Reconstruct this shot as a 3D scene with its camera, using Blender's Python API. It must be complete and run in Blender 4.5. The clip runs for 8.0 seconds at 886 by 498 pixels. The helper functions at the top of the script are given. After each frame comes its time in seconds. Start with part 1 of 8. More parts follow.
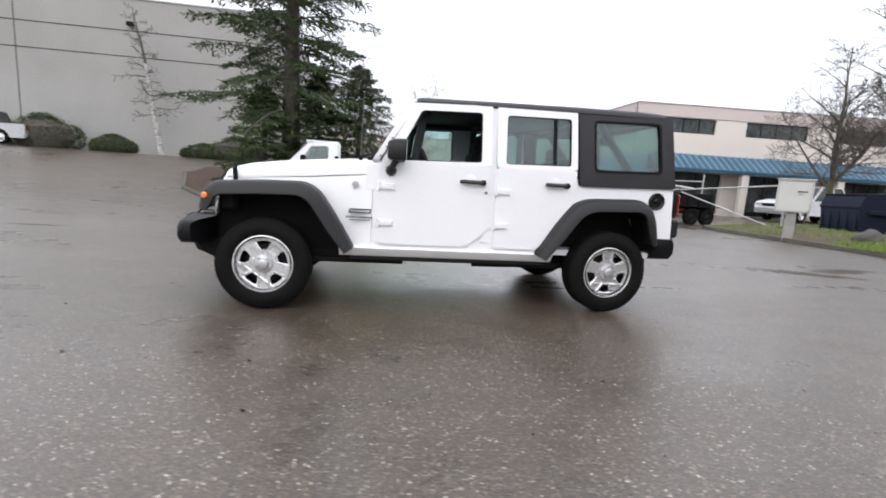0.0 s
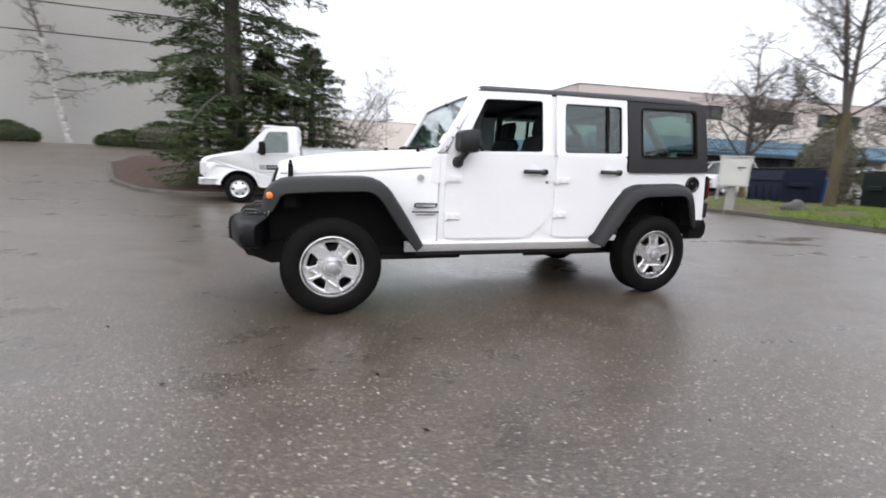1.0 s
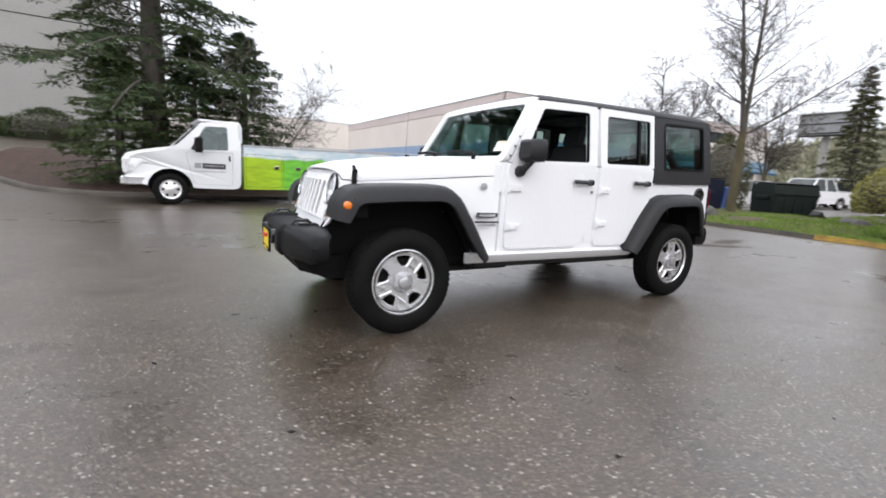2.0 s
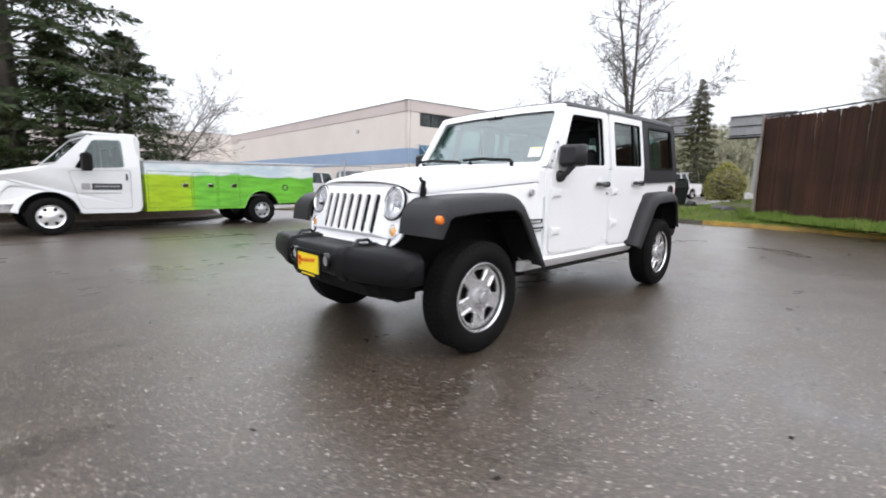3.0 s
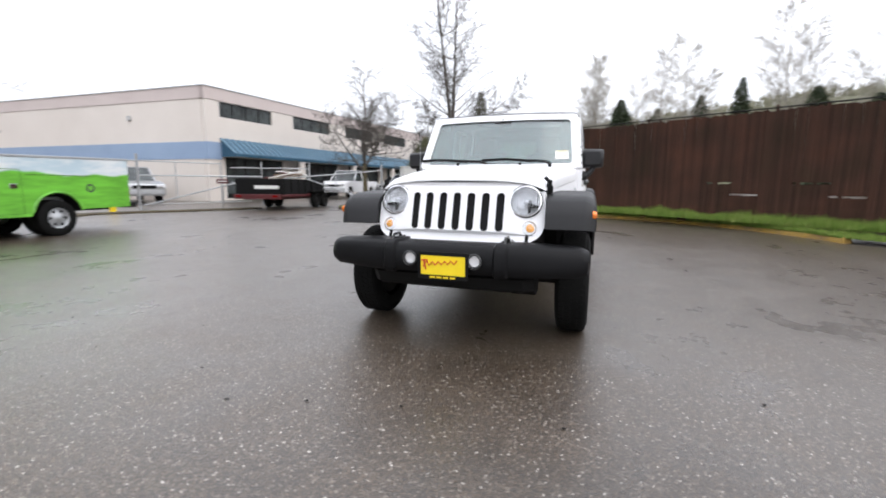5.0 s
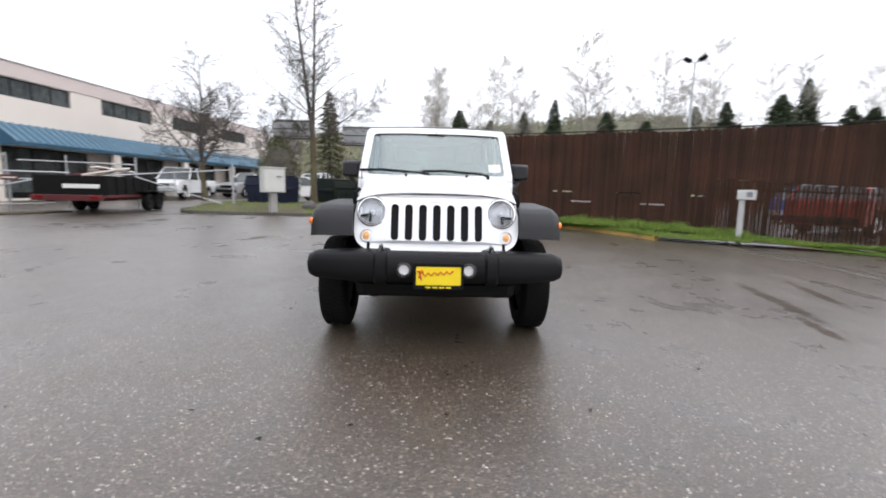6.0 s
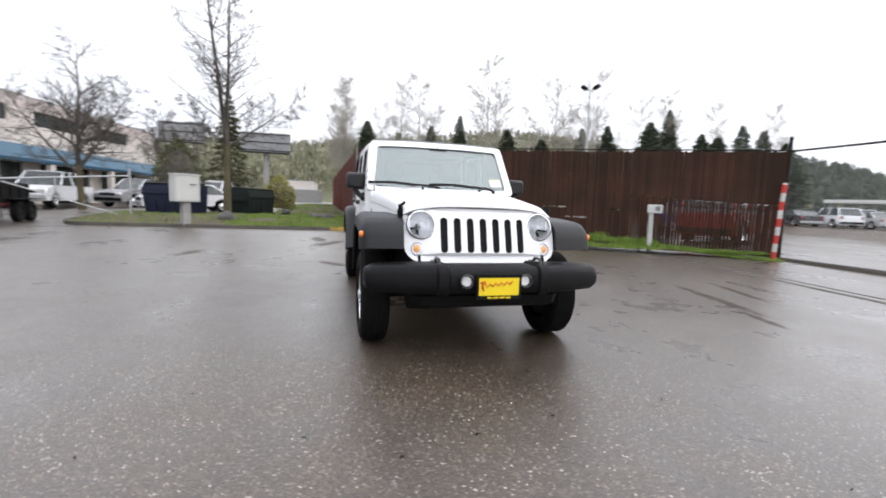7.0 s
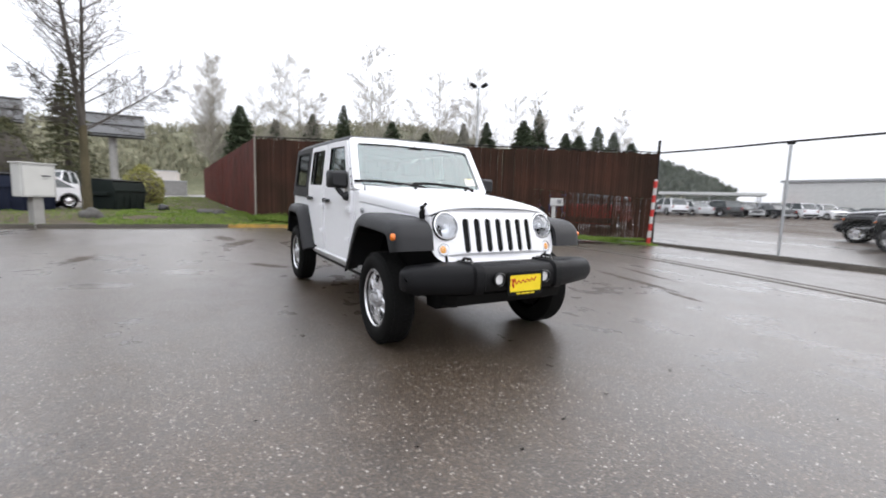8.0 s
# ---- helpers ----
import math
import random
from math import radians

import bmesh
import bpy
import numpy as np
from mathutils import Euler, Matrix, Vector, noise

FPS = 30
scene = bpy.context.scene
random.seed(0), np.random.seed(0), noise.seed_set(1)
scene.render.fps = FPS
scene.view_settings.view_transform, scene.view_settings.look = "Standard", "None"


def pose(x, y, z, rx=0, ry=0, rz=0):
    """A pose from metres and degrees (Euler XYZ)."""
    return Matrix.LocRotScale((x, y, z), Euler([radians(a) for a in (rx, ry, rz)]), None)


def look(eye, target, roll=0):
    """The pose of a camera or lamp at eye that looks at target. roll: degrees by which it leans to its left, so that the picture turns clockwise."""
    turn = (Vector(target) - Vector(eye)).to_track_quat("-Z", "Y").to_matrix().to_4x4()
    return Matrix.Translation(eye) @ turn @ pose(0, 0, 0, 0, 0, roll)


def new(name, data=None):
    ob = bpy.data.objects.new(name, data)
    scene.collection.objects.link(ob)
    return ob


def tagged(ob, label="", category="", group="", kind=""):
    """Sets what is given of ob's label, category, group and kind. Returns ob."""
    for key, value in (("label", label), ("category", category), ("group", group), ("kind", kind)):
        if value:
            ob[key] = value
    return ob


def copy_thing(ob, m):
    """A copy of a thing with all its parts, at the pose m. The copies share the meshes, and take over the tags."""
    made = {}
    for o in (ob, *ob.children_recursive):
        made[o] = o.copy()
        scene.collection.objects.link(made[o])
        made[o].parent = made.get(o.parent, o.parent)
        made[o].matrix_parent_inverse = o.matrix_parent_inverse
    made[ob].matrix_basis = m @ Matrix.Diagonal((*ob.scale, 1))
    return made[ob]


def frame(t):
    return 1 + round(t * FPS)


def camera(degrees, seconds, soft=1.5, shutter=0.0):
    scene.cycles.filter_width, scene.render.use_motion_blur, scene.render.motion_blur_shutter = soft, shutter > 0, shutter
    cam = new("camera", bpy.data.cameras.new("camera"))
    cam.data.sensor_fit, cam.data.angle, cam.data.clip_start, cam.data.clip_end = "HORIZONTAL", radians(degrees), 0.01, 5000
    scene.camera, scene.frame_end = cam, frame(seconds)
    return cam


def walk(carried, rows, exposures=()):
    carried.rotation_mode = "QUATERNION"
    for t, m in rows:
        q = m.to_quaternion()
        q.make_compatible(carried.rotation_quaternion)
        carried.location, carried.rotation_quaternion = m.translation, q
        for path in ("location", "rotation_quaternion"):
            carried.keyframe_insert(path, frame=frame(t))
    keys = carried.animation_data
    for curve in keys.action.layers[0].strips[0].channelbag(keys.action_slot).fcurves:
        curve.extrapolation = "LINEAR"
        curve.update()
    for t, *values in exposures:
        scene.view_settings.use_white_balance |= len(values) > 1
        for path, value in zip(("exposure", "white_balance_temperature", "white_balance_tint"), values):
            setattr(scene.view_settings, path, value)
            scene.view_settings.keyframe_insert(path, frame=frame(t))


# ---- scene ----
cam = camera(91.4, 8.0, 1.8, 0.5)
PATH = [
    (0, (-0.527, -4.391, 1.092), (-0.248, -2.433, 0.793), 3.7),
    (0.5, (-1.037, -4.291, 1.158), (-0.633, -2.364, 0.804), 3.1),
    (1, (-1.581, -4.076, 1.114), (-1.01, -2.194, 0.75), 2.2),
    (1.5, (-2.109, -3.828, 1.111), (-1.277, -2.043, 0.766), 2.8),
    (1.7, (-2.3, -3.704, 1.107), (-1.447, -1.928, 0.767), 3.1),
    (2.8, (-3.315, -2.909, 1.124), (-2.041, -1.4, 0.812), 2.0),
    (3, (-3.472, -2.718, 1.08), (-2.144, -1.25, 0.793), 0.8),
    (3.5, (-3.834, -2.28, 1.085), (-2.341, -0.972, 0.838), 1.2),
    (4, (-4.21, -1.873, 1.09), (-2.611, -0.703, 0.819), 0.8),
    (4.2, (-4.338, -1.683, 1.047), (-2.688, -0.592, 0.75), 0.8),
    (5.3, (-4.862, -0.696, 1.086), (-2.944, -0.207, 0.793), 0.4),
    (5.5, (-4.912, -0.517, 1.119), (-2.966, -0.172, 0.808), 0.7),
    (6, (-5.041, -0.037, 1.128), (-3.059, -0.052, 0.861), 1.4),
    (6.5, (-5.064, 0.496, 1.094), (-3.094, 0.266, 0.839), 1.0),
    (7, (-5.016, 1.032, 1.119), (-3.08, 0.573, 0.915), 2.0),
    (7.5, (-4.889, 1.546, 1.127), (-3.043, 0.813, 0.885), 0.6),
    (8, (-4.707, 2.04, 1.16), (-2.969, 1.077, 0.935), 1.7),
]
walk(cam, [(t, look(eye, target, roll)) for t, eye, target, roll in PATH])


# ---------------------------------------------------------------- light
world = bpy.data.worlds.new("overcast")
scene.world = world
world.use_nodes = True
wn, wl = world.node_tree.nodes, world.node_tree.links
wn.clear()
w_out, w_bg = wn.new("ShaderNodeOutputWorld"), wn.new("ShaderNodeBackground")
w_sky, w_mix = wn.new("ShaderNodeTexSky"), wn.new("ShaderNodeMixRGB")
w_sky.sky_type, w_sky.sun_disc = "NISHITA", False
w_sky.sun_elevation, w_sky.sun_rotation, w_sky.dust_density = radians(38), radians(200), 4.0
w_gain = wn.new("ShaderNodeMixRGB")
w_gain.blend_type, w_gain.inputs[0].default_value = "MULTIPLY", 1.0
w_gain.inputs[2].default_value = (0.11, 0.11, 0.11, 1)
w_co, w_no, w_ra = wn.new("ShaderNodeTexCoord"), wn.new("ShaderNodeTexNoise"), wn.new("ShaderNodeValToRGB")
w_no.inputs["Scale"].default_value, w_no.inputs["Detail"].default_value = 2.2, 4
w_ra.color_ramp.elements[0].position, w_ra.color_ramp.elements[1].position = 0.3, 0.7
w_ra.color_ramp.elements[0].color, w_ra.color_ramp.elements[1].color = (1.35, 1.40, 1.53, 1), (1.73, 1.76, 1.89, 1)
w_mix.inputs[0].default_value = 0.88
w_bg.inputs["Strength"].default_value = 1.0
wl.new(w_co.outputs["Generated"], w_no.inputs["Vector"])
wl.new(w_no.outputs["Fac"], w_ra.inputs["Fac"])
wl.new(w_sky.outputs[0], w_gain.inputs[1])
wl.new(w_gain.outputs[0], w_mix.inputs[1])
wl.new(w_ra.outputs[0], w_mix.inputs[2])
# an overcast sky is dimmest at the horizon and brightest overhead
w_sep, w_up, w_mul = wn.new("ShaderNodeSeparateXYZ"), wn.new("ShaderNodeValToRGB"), wn.new("ShaderNodeMixRGB")
for e, (p, c) in zip([w_up.color_ramp.elements[0], w_up.color_ramp.elements[1], w_up.color_ramp.elements.new(0.2), w_up.color_ramp.elements.new(0.5)], ((0.0, 0.57), (1.0, 1.5), (0.2, 0.72), (0.5, 1.0))):
    e.position, e.color = p, (c, c, c, 1)
w_mul.blend_type, w_mul.inputs[0].default_value = "MULTIPLY", 1.0
wl.new(w_co.outputs["Generated"], w_sep.inputs[0])
wl.new(w_sep.outputs["Z"], w_up.inputs["Fac"])
wl.new(w_mix.outputs[0], w_mul.inputs[1])
wl.new(w_up.outputs[0], w_mul.inputs[2])
wl.new(w_mul.outputs[0], w_bg.inputs["Color"])
wl.new(w_bg.outputs[0], w_out.inputs["Surface"])
sun = new("sun", bpy.data.lights.new("sun", "SUN"))
sun.data.energy, sun.data.angle, sun.data.color = 0.5, radians(80), (1.0, 0.97, 0.93)
sun.matrix_world = look((0, 0, 30), (12, 22, 0))
scene.view_settings.exposure = 0.42


# ---------------------------------------------------------------- materials
def node_mat(name):
    m = bpy.data.materials.new(name)
    m.use_nodes = True
    return m, m.node_tree.nodes, m.node_tree.links, m.node_tree.nodes["Principled BSDF"]


def coords(n, l, scale=(1, 1, 1), space="Object"):
    tc, mp = n.new("ShaderNodeTexCoord"), n.new("ShaderNodeMapping")
    mp.inputs["Scale"].default_value = scale
    l.new(tc.outputs[space], mp.inputs["Vector"])
    return mp.outputs["Vector"]


def ramp(n, l, fac, stops):
    r = n.new("ShaderNodeValToRGB")
    while len(r.color_ramp.elements) < len(stops):
        r.color_ramp.elements.new(0.5)
    for e, (p, c) in zip(r.color_ramp.elements, stops):
        e.position, e.color = p, ((c, c, c, 1) if isinstance(c, (int, float)) else (*c, 1))
    l.new(fac, r.inputs["Fac"])
    return r.outputs["Color"]


def tex(n, l, vec, scale, detail=3, kind="noise", rough=0.55):
    t = n.new("ShaderNodeTexNoise" if kind == "noise" else "ShaderNodeTexVoronoi")
    t.inputs["Scale"].default_value = scale
    if kind == "noise":
        t.inputs["Detail"].default_value, t.inputs["Roughness"].default_value = detail, rough
    l.new(vec, t.inputs["Vector"])
    return t.outputs["Fac"] if kind == "noise" else t.outputs["Distance"]


def mixc(n, l, fac, a, b, mode="MIX"):
    m = n.new("ShaderNodeMixRGB")
    m.blend_type = mode
    for k, v in ((0, fac), (1, a), (2, b)):
        if isinstance(v, (int, float)):
            m.inputs[k].default_value = v if k == 0 else (v, v, v, 1)
        elif isinstance(v, tuple):
            m.inputs[k].default_value = (*v, 1)
        else:
            l.new(v, m.inputs[k])
    return m.outputs[0]


def bump(n, l, bsdf, height, strength, dist=0.01):
    b = n.new("ShaderNodeBump")
    b.inputs["Strength"].default_value, b.inputs["Distance"].default_value = strength, dist
    l.new(height, b.inputs["Height"])
    l.new(b.outputs[0], bsdf.inputs["Normal"])


def surface(name, c0, c1, scale=6.0, rough=(0.4, 0.6), fine=60.0, relief=0.15, metal=0.0, coat=0.0, stretch=(1, 1, 1), vary=0.0, spec=0.5):
    """Two colours mixed by a coarse and a fine noise, with roughness variation and a fine relief."""
    m, n, l, b = node_mat(name)
    v = coords(n, l, stretch)
    big, small = tex(n, l, v, scale, 4), tex(n, l, v, fine, 3)
    both = mixc(n, l, 0.4, big, small)
    col = ramp(n, l, both, [(0.32, c0), (0.68, c1)])
    if vary:
        oi = n.new("ShaderNodeObjectInfo")
        k = ramp(n, l, oi.outputs["Random"], [(0.0, 1 - vary), (1.0, 1 + vary)])
        col = mixc(n, l, 1.0, col, k, "MULTIPLY")
    l.new(col, b.inputs["Base Color"])
    l.new(ramp(n, l, both, [(0.3, rough[0]), (0.7, rough[1])]), b.inputs["Roughness"])
    b.inputs["Metallic"].default_value = metal
    b.inputs["Coat Weight"].default_value = coat
    b.inputs["Coat Roughness"].default_value = 0.2
    b.inputs["Specular IOR Level"].default_value = spec
    if relief:
        bump(n, l, b, small, relief, 0.004)
    return m


def glass_mat(name, tint, gloss=0.03, base=0.07, power=3.6):
    """Thin glass: see-through with a tint, with gloss that grows towards grazing view."""
    m, n, l, b = node_mat(name)
    n.remove(b)
    tr, gl, mx, lw, pw, mr = n.new("ShaderNodeBsdfTransparent"), n.new("ShaderNodeBsdfGlossy"), n.new("ShaderNodeMixShader"), n.new("ShaderNodeLayerWeight"), n.new("ShaderNodeMath"), n.new("ShaderNodeMapRange")
    tr.inputs["Color"].default_value = (*tint, 1)
    gl.inputs["Roughness"].default_value = gloss
    lw.inputs["Blend"].default_value = 0.5
    pw.operation, pw.inputs[1].default_value = "POWER", power
    mr.inputs["To Min"].default_value, mr.inputs["To Max"].default_value = base, 1.0
    l.new(lw.outputs["Facing"], pw.inputs[0])
    l.new(pw.outputs[0], mr.inputs["Value"])
    l.new(mr.outputs[0], mx.inputs[0])
    l.new(tr.outputs[0], mx.inputs[1])
    l.new(gl.outputs[0], mx.inputs[2])
    l.new(mx.outputs[0], n["Material Output"].inputs["Surface"])
    return m


def lamp_lens(name, colour, rough=0.08):
    m, n, l, b = node_mat(name)
    b.inputs["Base Color"].default_value = (*colour, 1)
    b.inputs["Roughness"].default_value = rough
    b.inputs["Coat Weight"].default_value = 0.6
    bump(n, l, b, tex(n, l, coords(n, l), 70, 1, "voronoi"), 0.35, 0.004)
    return m


def asphalt_mat():
    """Wet worn asphalt: brown and pale stone chips in a dark binder under a thin film of water."""
    m, n, l, b = node_mat("wet_asphalt")
    v = coords(n, l)
    warp = n.new("ShaderNodeVectorMath")
    warp.operation = "MULTIPLY_ADD"
    wn2 = n.new("ShaderNodeTexNoise")
    wn2.inputs["Scale"].default_value = 45
    l.new(v, wn2.inputs["Vector"])
    warp.inputs[1].default_value = (0.020, 0.020, 0)
    l.new(wn2.outputs["Color"], warp.inputs[0])
    l.new(v, warp.inputs[2])

    def cells(scale):
        vo = n.new("ShaderNodeTexVoronoi")
        vo.inputs["Scale"].default_value = scale
        l.new(warp.outputs[0], vo.inputs["Vector"])
        sep = n.new("ShaderNodeSeparateColor")
        l.new(vo.outputs["Color"], sep.inputs[0])
        return vo, sep
    vo, sep = cells(74)
    vo2, sep2 = cells(150)
    fine = tex(n, l, v, 260, 3)
    patch = tex(n, l, v, 0.42, 5, rough=0.62)
    mid = tex(n, l, v, 3.2, 5, rough=0.6)
    streak = tex(n, l, coords(n, l, (0.35, 1.6, 1)), 0.5, 4)
    body = ramp(n, l, fine, [(0.3, (0.036, 0.025, 0.016)), (0.7, (0.080, 0.058, 0.040))])
    small = ramp(n, l, sep2.outputs[0], [(0.0, 0.45), (0.5, 0.88), (0.85, 1.45), (1.0, 2.1)])
    col = mixc(n, l, 1.0, body, small, "MULTIPLY")
    chip = ramp(n, l, sep.outputs[0], [(0.50, 0.0), (0.58, 0.95)])
    face = ramp(n, l, vo.outputs["Distance"], [(0.30, 1.0), (0.60, 0.0)])
    # Stone chip tones; the palest end also paints wet sparkle into the colour.
    tone = ramp(n, l, sep.outputs[1], [(0.0, (0.030, 0.024, 0.019)), (0.25, (0.080, 0.062, 0.045)), (0.60, (0.15, 0.121, 0.094)), (0.88, (0.25, 0.213, 0.174)), (1.0, (0.52, 0.48, 0.43))])
    col = mixc(n, l, mixc(n, l, 1.0, chip, face, "MULTIPLY"), col, tone)
    col = mixc(n, l, 1.0, col, ramp(n, l, mixc(n, l, 0.5, patch, mid), [(0.32, 0.62), (0.5, 1.0), (0.68, 1.25)]), "MULTIPLY")

    def spots(items, ragged):
        """Mask of ragged patches: centre, half sizes, turn."""
        edge = tex(n, l, v, 5.0, 5, rough=0.65)
        total = None
        for x, y, rx, ry, turn in items:
            mp = n.new("ShaderNodeMapping")
            mp.vector_type = "TEXTURE"
            mp.inputs["Location"].default_value = (x, y, 0)
            mp.inputs["Rotation"].default_value = (0, 0, radians(turn))
            mp.inputs["Scale"].default_value = (rx, ry, 1000)
            l.new(v, mp.inputs["Vector"])
            ln, ad = n.new("ShaderNodeVectorMath"), n.new("ShaderNodeMath")
            ln.operation, ad.operation = "LENGTH", "MULTIPLY_ADD"
            l.new(mp.outputs[0], ln.inputs[0])
            l.new(edge, ad.inputs[0])
            ad.inputs[1].default_value = ragged
            l.new(ln.outputs["Value"], ad.inputs[2])
            one = ramp(n, l, ad.outputs[0], [(0.72, 1.0), (0.98, 0.0)])
            total = one if total is None else mixc(n, l, 1.0, total, one, "LIGHTEN")
        return total
    oil = spots(((-0.35, -3.80, 2.2, 0.22, -13), (0.0, -4.58, 1.7, 0.17, -16), (-1.35, -3.42, 0.8, 0.15, -13), (2.65, 1.15, 0.95, 0.26, 43), (6.9, 1.62, 1.5, 0.45, 10), (4.1, 3.8, 1.0, 0.34, -14), (6.0, 1.3, 1.6, 0.45, -25), (-6.2, 3.5, 1.1, 0.2, 0), (-1.2, 6.9, 2.6, 0.14, 8), (-4.0, 7.6, 2.2, 0.16, 4)), 0.9)
    oil = mixc(n, l, 1.0, oil, 0.85, "MULTIPLY")
    pool = spots(((2.35, 2.2, 0.9, 0.5, 60), (4.1, 3.4, 1.1, 0.5, 30), (1.7, 3.2, 1.0, 0.45, 80), (0.4, -5.2, 2.2, 0.28, -6), (-2.2, -5.4, 1.6, 0.3, 8), (5.6, -1.2, 1.2, 0.4, 50)), 0.8)
    col = mixc(n, l, mixc(n, l, 1.0, oil, 0.22, "MULTIPLY"), col, (0.016, 0.013, 0.011))
    l.new(col, b.inputs["Base Color"])
    b.inputs["Roughness"].default_value = 0.42
    dry = spots(((8.0, -60.0, 260.0, 57.0, 0),), 0.12)
    shine = mixc(n, l, dry, ramp(n, l, oil, [(0.0, 0.4), (1.0, 0.0)]), 0.0)
    l.new(shine, b.inputs["Specular IOR Level"])
    # water film: nearly closed in the hollows, broken by stone tips elsewhere
    wet = mixc(n, l, 0.45, patch, streak)
    wet = mixc(n, l, 0.25, wet, mid)
    cover = ramp(n, l, wet, [(0.36, 1.0), (0.50, 0.95), (0.64, 0.80)])
    cover = mixc(n, l, oil, cover, 0.0)
    cover = mixc(n, l, dry, cover, ramp(n, l, wet, [(0.40, 0.85), (0.47, 0.45), (0.55, 0.30)]))
    wet = mixc(n, l, mixc(n, l, 1.0, pool, 0.6, "MULTIPLY"), wet, 0.36)
    l.new(mixc(n, l, mixc(n, l, 1.0, pool, 0.6, "MULTIPLY"), cover, 1.0), b.inputs["Coat Weight"])
    l.new(ramp(n, l, wet, [(0.36, 0.15), (0.46, 0.32), (0.62, 0.46)]), b.inputs["Coat Roughness"])
    b.inputs["Coat IOR"].default_value = 1.44
    hgt = mixc(n, l, 0.45, vo.outputs["Distance"], vo2.outputs["Distance"])
    bump(n, l, b, hgt, 0.7, 0.006)
    bc = n.new("ShaderNodeBump")
    bc.inputs["Distance"].default_value = 0.004
    l.new(ramp(n, l, wet, [(0.38, 0.04), (0.60, 0.20)]), bc.inputs["Strength"])
    l.new(hgt, bc.inputs["Height"])
    l.new(bc.outputs[0], b.inputs["Coat Normal"])
    return m


def wood_slat_mat(name="brown_slat", hue=(1.0, 1.0, 1.0)):
    m, n, l, b = node_mat(name)
    v = coords(n, l, (30, 30, 1.2))
    g = tex(n, l, v, 1.5, 5)
    oi = n.new("ShaderNodeObjectInfo")
    geo = n.new("ShaderNodeNewGeometry")
    rnd = mixc(n, l, 0.5, oi.outputs["Random"], geo.outputs["Random Per Island"])
    base = ramp(n, l, rnd, [(0.15, (0.030, 0.0170, 0.0125)), (0.5, (0.043, 0.0225, 0.0155)), (0.85, (0.058, 0.0290, 0.0200))])
    col = mixc(n, l, 1.0, base, ramp(n, l, g, [(0.3, 0.6), (0.7, 1.5)]), "MULTIPLY")
    blot = n.new("ShaderNodeTexNoise")
    blot.inputs["Scale"].default_value, blot.inputs["Detail"].default_value = 0.9, 4
    l.new(geo.outputs["Position"], blot.inputs["Vector"])
    col = mixc(n, l, 1.0, col, ramp(n, l, blot.outputs["Fac"], [(0.32, (0.75, 0.88, 0.80)), (0.5, (1.0, 1.0, 1.0)), (0.68, (1.35, 1.20, 1.12))]), "MULTIPLY")
    col = mixc(n, l, 1.0, col, hue, "MULTIPLY")
    l.new(col, b.inputs["Base Color"])
    b.inputs["Roughness"].default_value = 0.65
    b.inputs["Specular IOR Level"].default_value = 0.10
    bump(n, l, b, g, 0.2, 0.004)
    return m


def wrap_mat():
    """Printed vehicle wrap: green hills under a pale sky."""
    m, n, l, b = node_mat("printed_wrap")
    tc, sep = n.new("ShaderNodeTexCoord"), n.new("ShaderNodeSeparateXYZ")
    l.new(tc.outputs["Object"], sep.inputs[0])
    hill = tex(n, l, coords(n, l, (0.9, 0, 0)), 1.0, 2)
    ma = n.new("ShaderNodeMath")
    ma.operation, ma.inputs[1].default_value = "MULTIPLY_ADD", -0.35
    l.new(hill, ma.inputs[0])
    l.new(sep.outputs["Z"], ma.inputs[2])
    along = n.new("ShaderNodeMapRange")
    along.inputs["From Min"].default_value, along.inputs["From Max"].default_value = -0.9, 0.7
    l.new(sep.outputs["X"], along.inputs["Value"])
    green = ramp(n, l, along.outputs[0], [(0.0, (0.38, 0.52, 0.015)), (0.88, (0.33, 0.52, 0.02)), (0.95, (0.19, 0.52, 0.03)), (1.0, (0.16, 0.50, 0.05))])
    shade = ramp(n, l, tex(n, l, coords(n, l, (1.2, 1, 6)), 1.4, 4), [(0.35, 0.75), (0.65, 1.15)])
    green = mixc(n, l, 1.0, green, shade, "MULTIPLY")
    sky = ramp(n, l, tex(n, l, coords(n, l, (1, 1, 3)), 1.5, 3), [(0.4, (0.50, 0.62, 0.68)), (0.6, (0.74, 0.78, 0.79))])
    mr = n.new("ShaderNodeMapRange")
    mr.inputs["From Min"].default_value, mr.inputs["From Max"].default_value = 1.07, 1.11
    l.new(ma.outputs[0], mr.inputs["Value"])
    l.new(mixc(n, l, mr.outputs[0], green, sky), b.inputs["Base Color"])
    b.inputs["Roughness"].default_value = 0.3
    b.inputs["Coat Weight"].default_value = 0.4
    return m


def leaf_mat(name, c0, c1, c2, rough=0.7):
    m, n, l, b = node_mat(name)
    geo = n.new("ShaderNodeNewGeometry")
    big = tex(n, l, coords(n, l), 0.9, 2)
    f = mixc(n, l, 0.45, geo.outputs["Random Per Island"], big)
    l.new(ramp(n, l, f, [(0.2, c0), (0.5, c1), (0.85, c2)]), b.inputs["Base Color"])
    b.inputs["Roughness"].default_value = rough
    b.inputs["Specular IOR Level"].default_value = 0.25
    return m


def paint(name, c, rough=0.22):
    return surface(name, tuple(x * 0.97 for x in c), tuple(min(1, x * 1.02) for x in c), 1.5, (rough, rough + 0.08), 40, 0.0, coat=0.35)


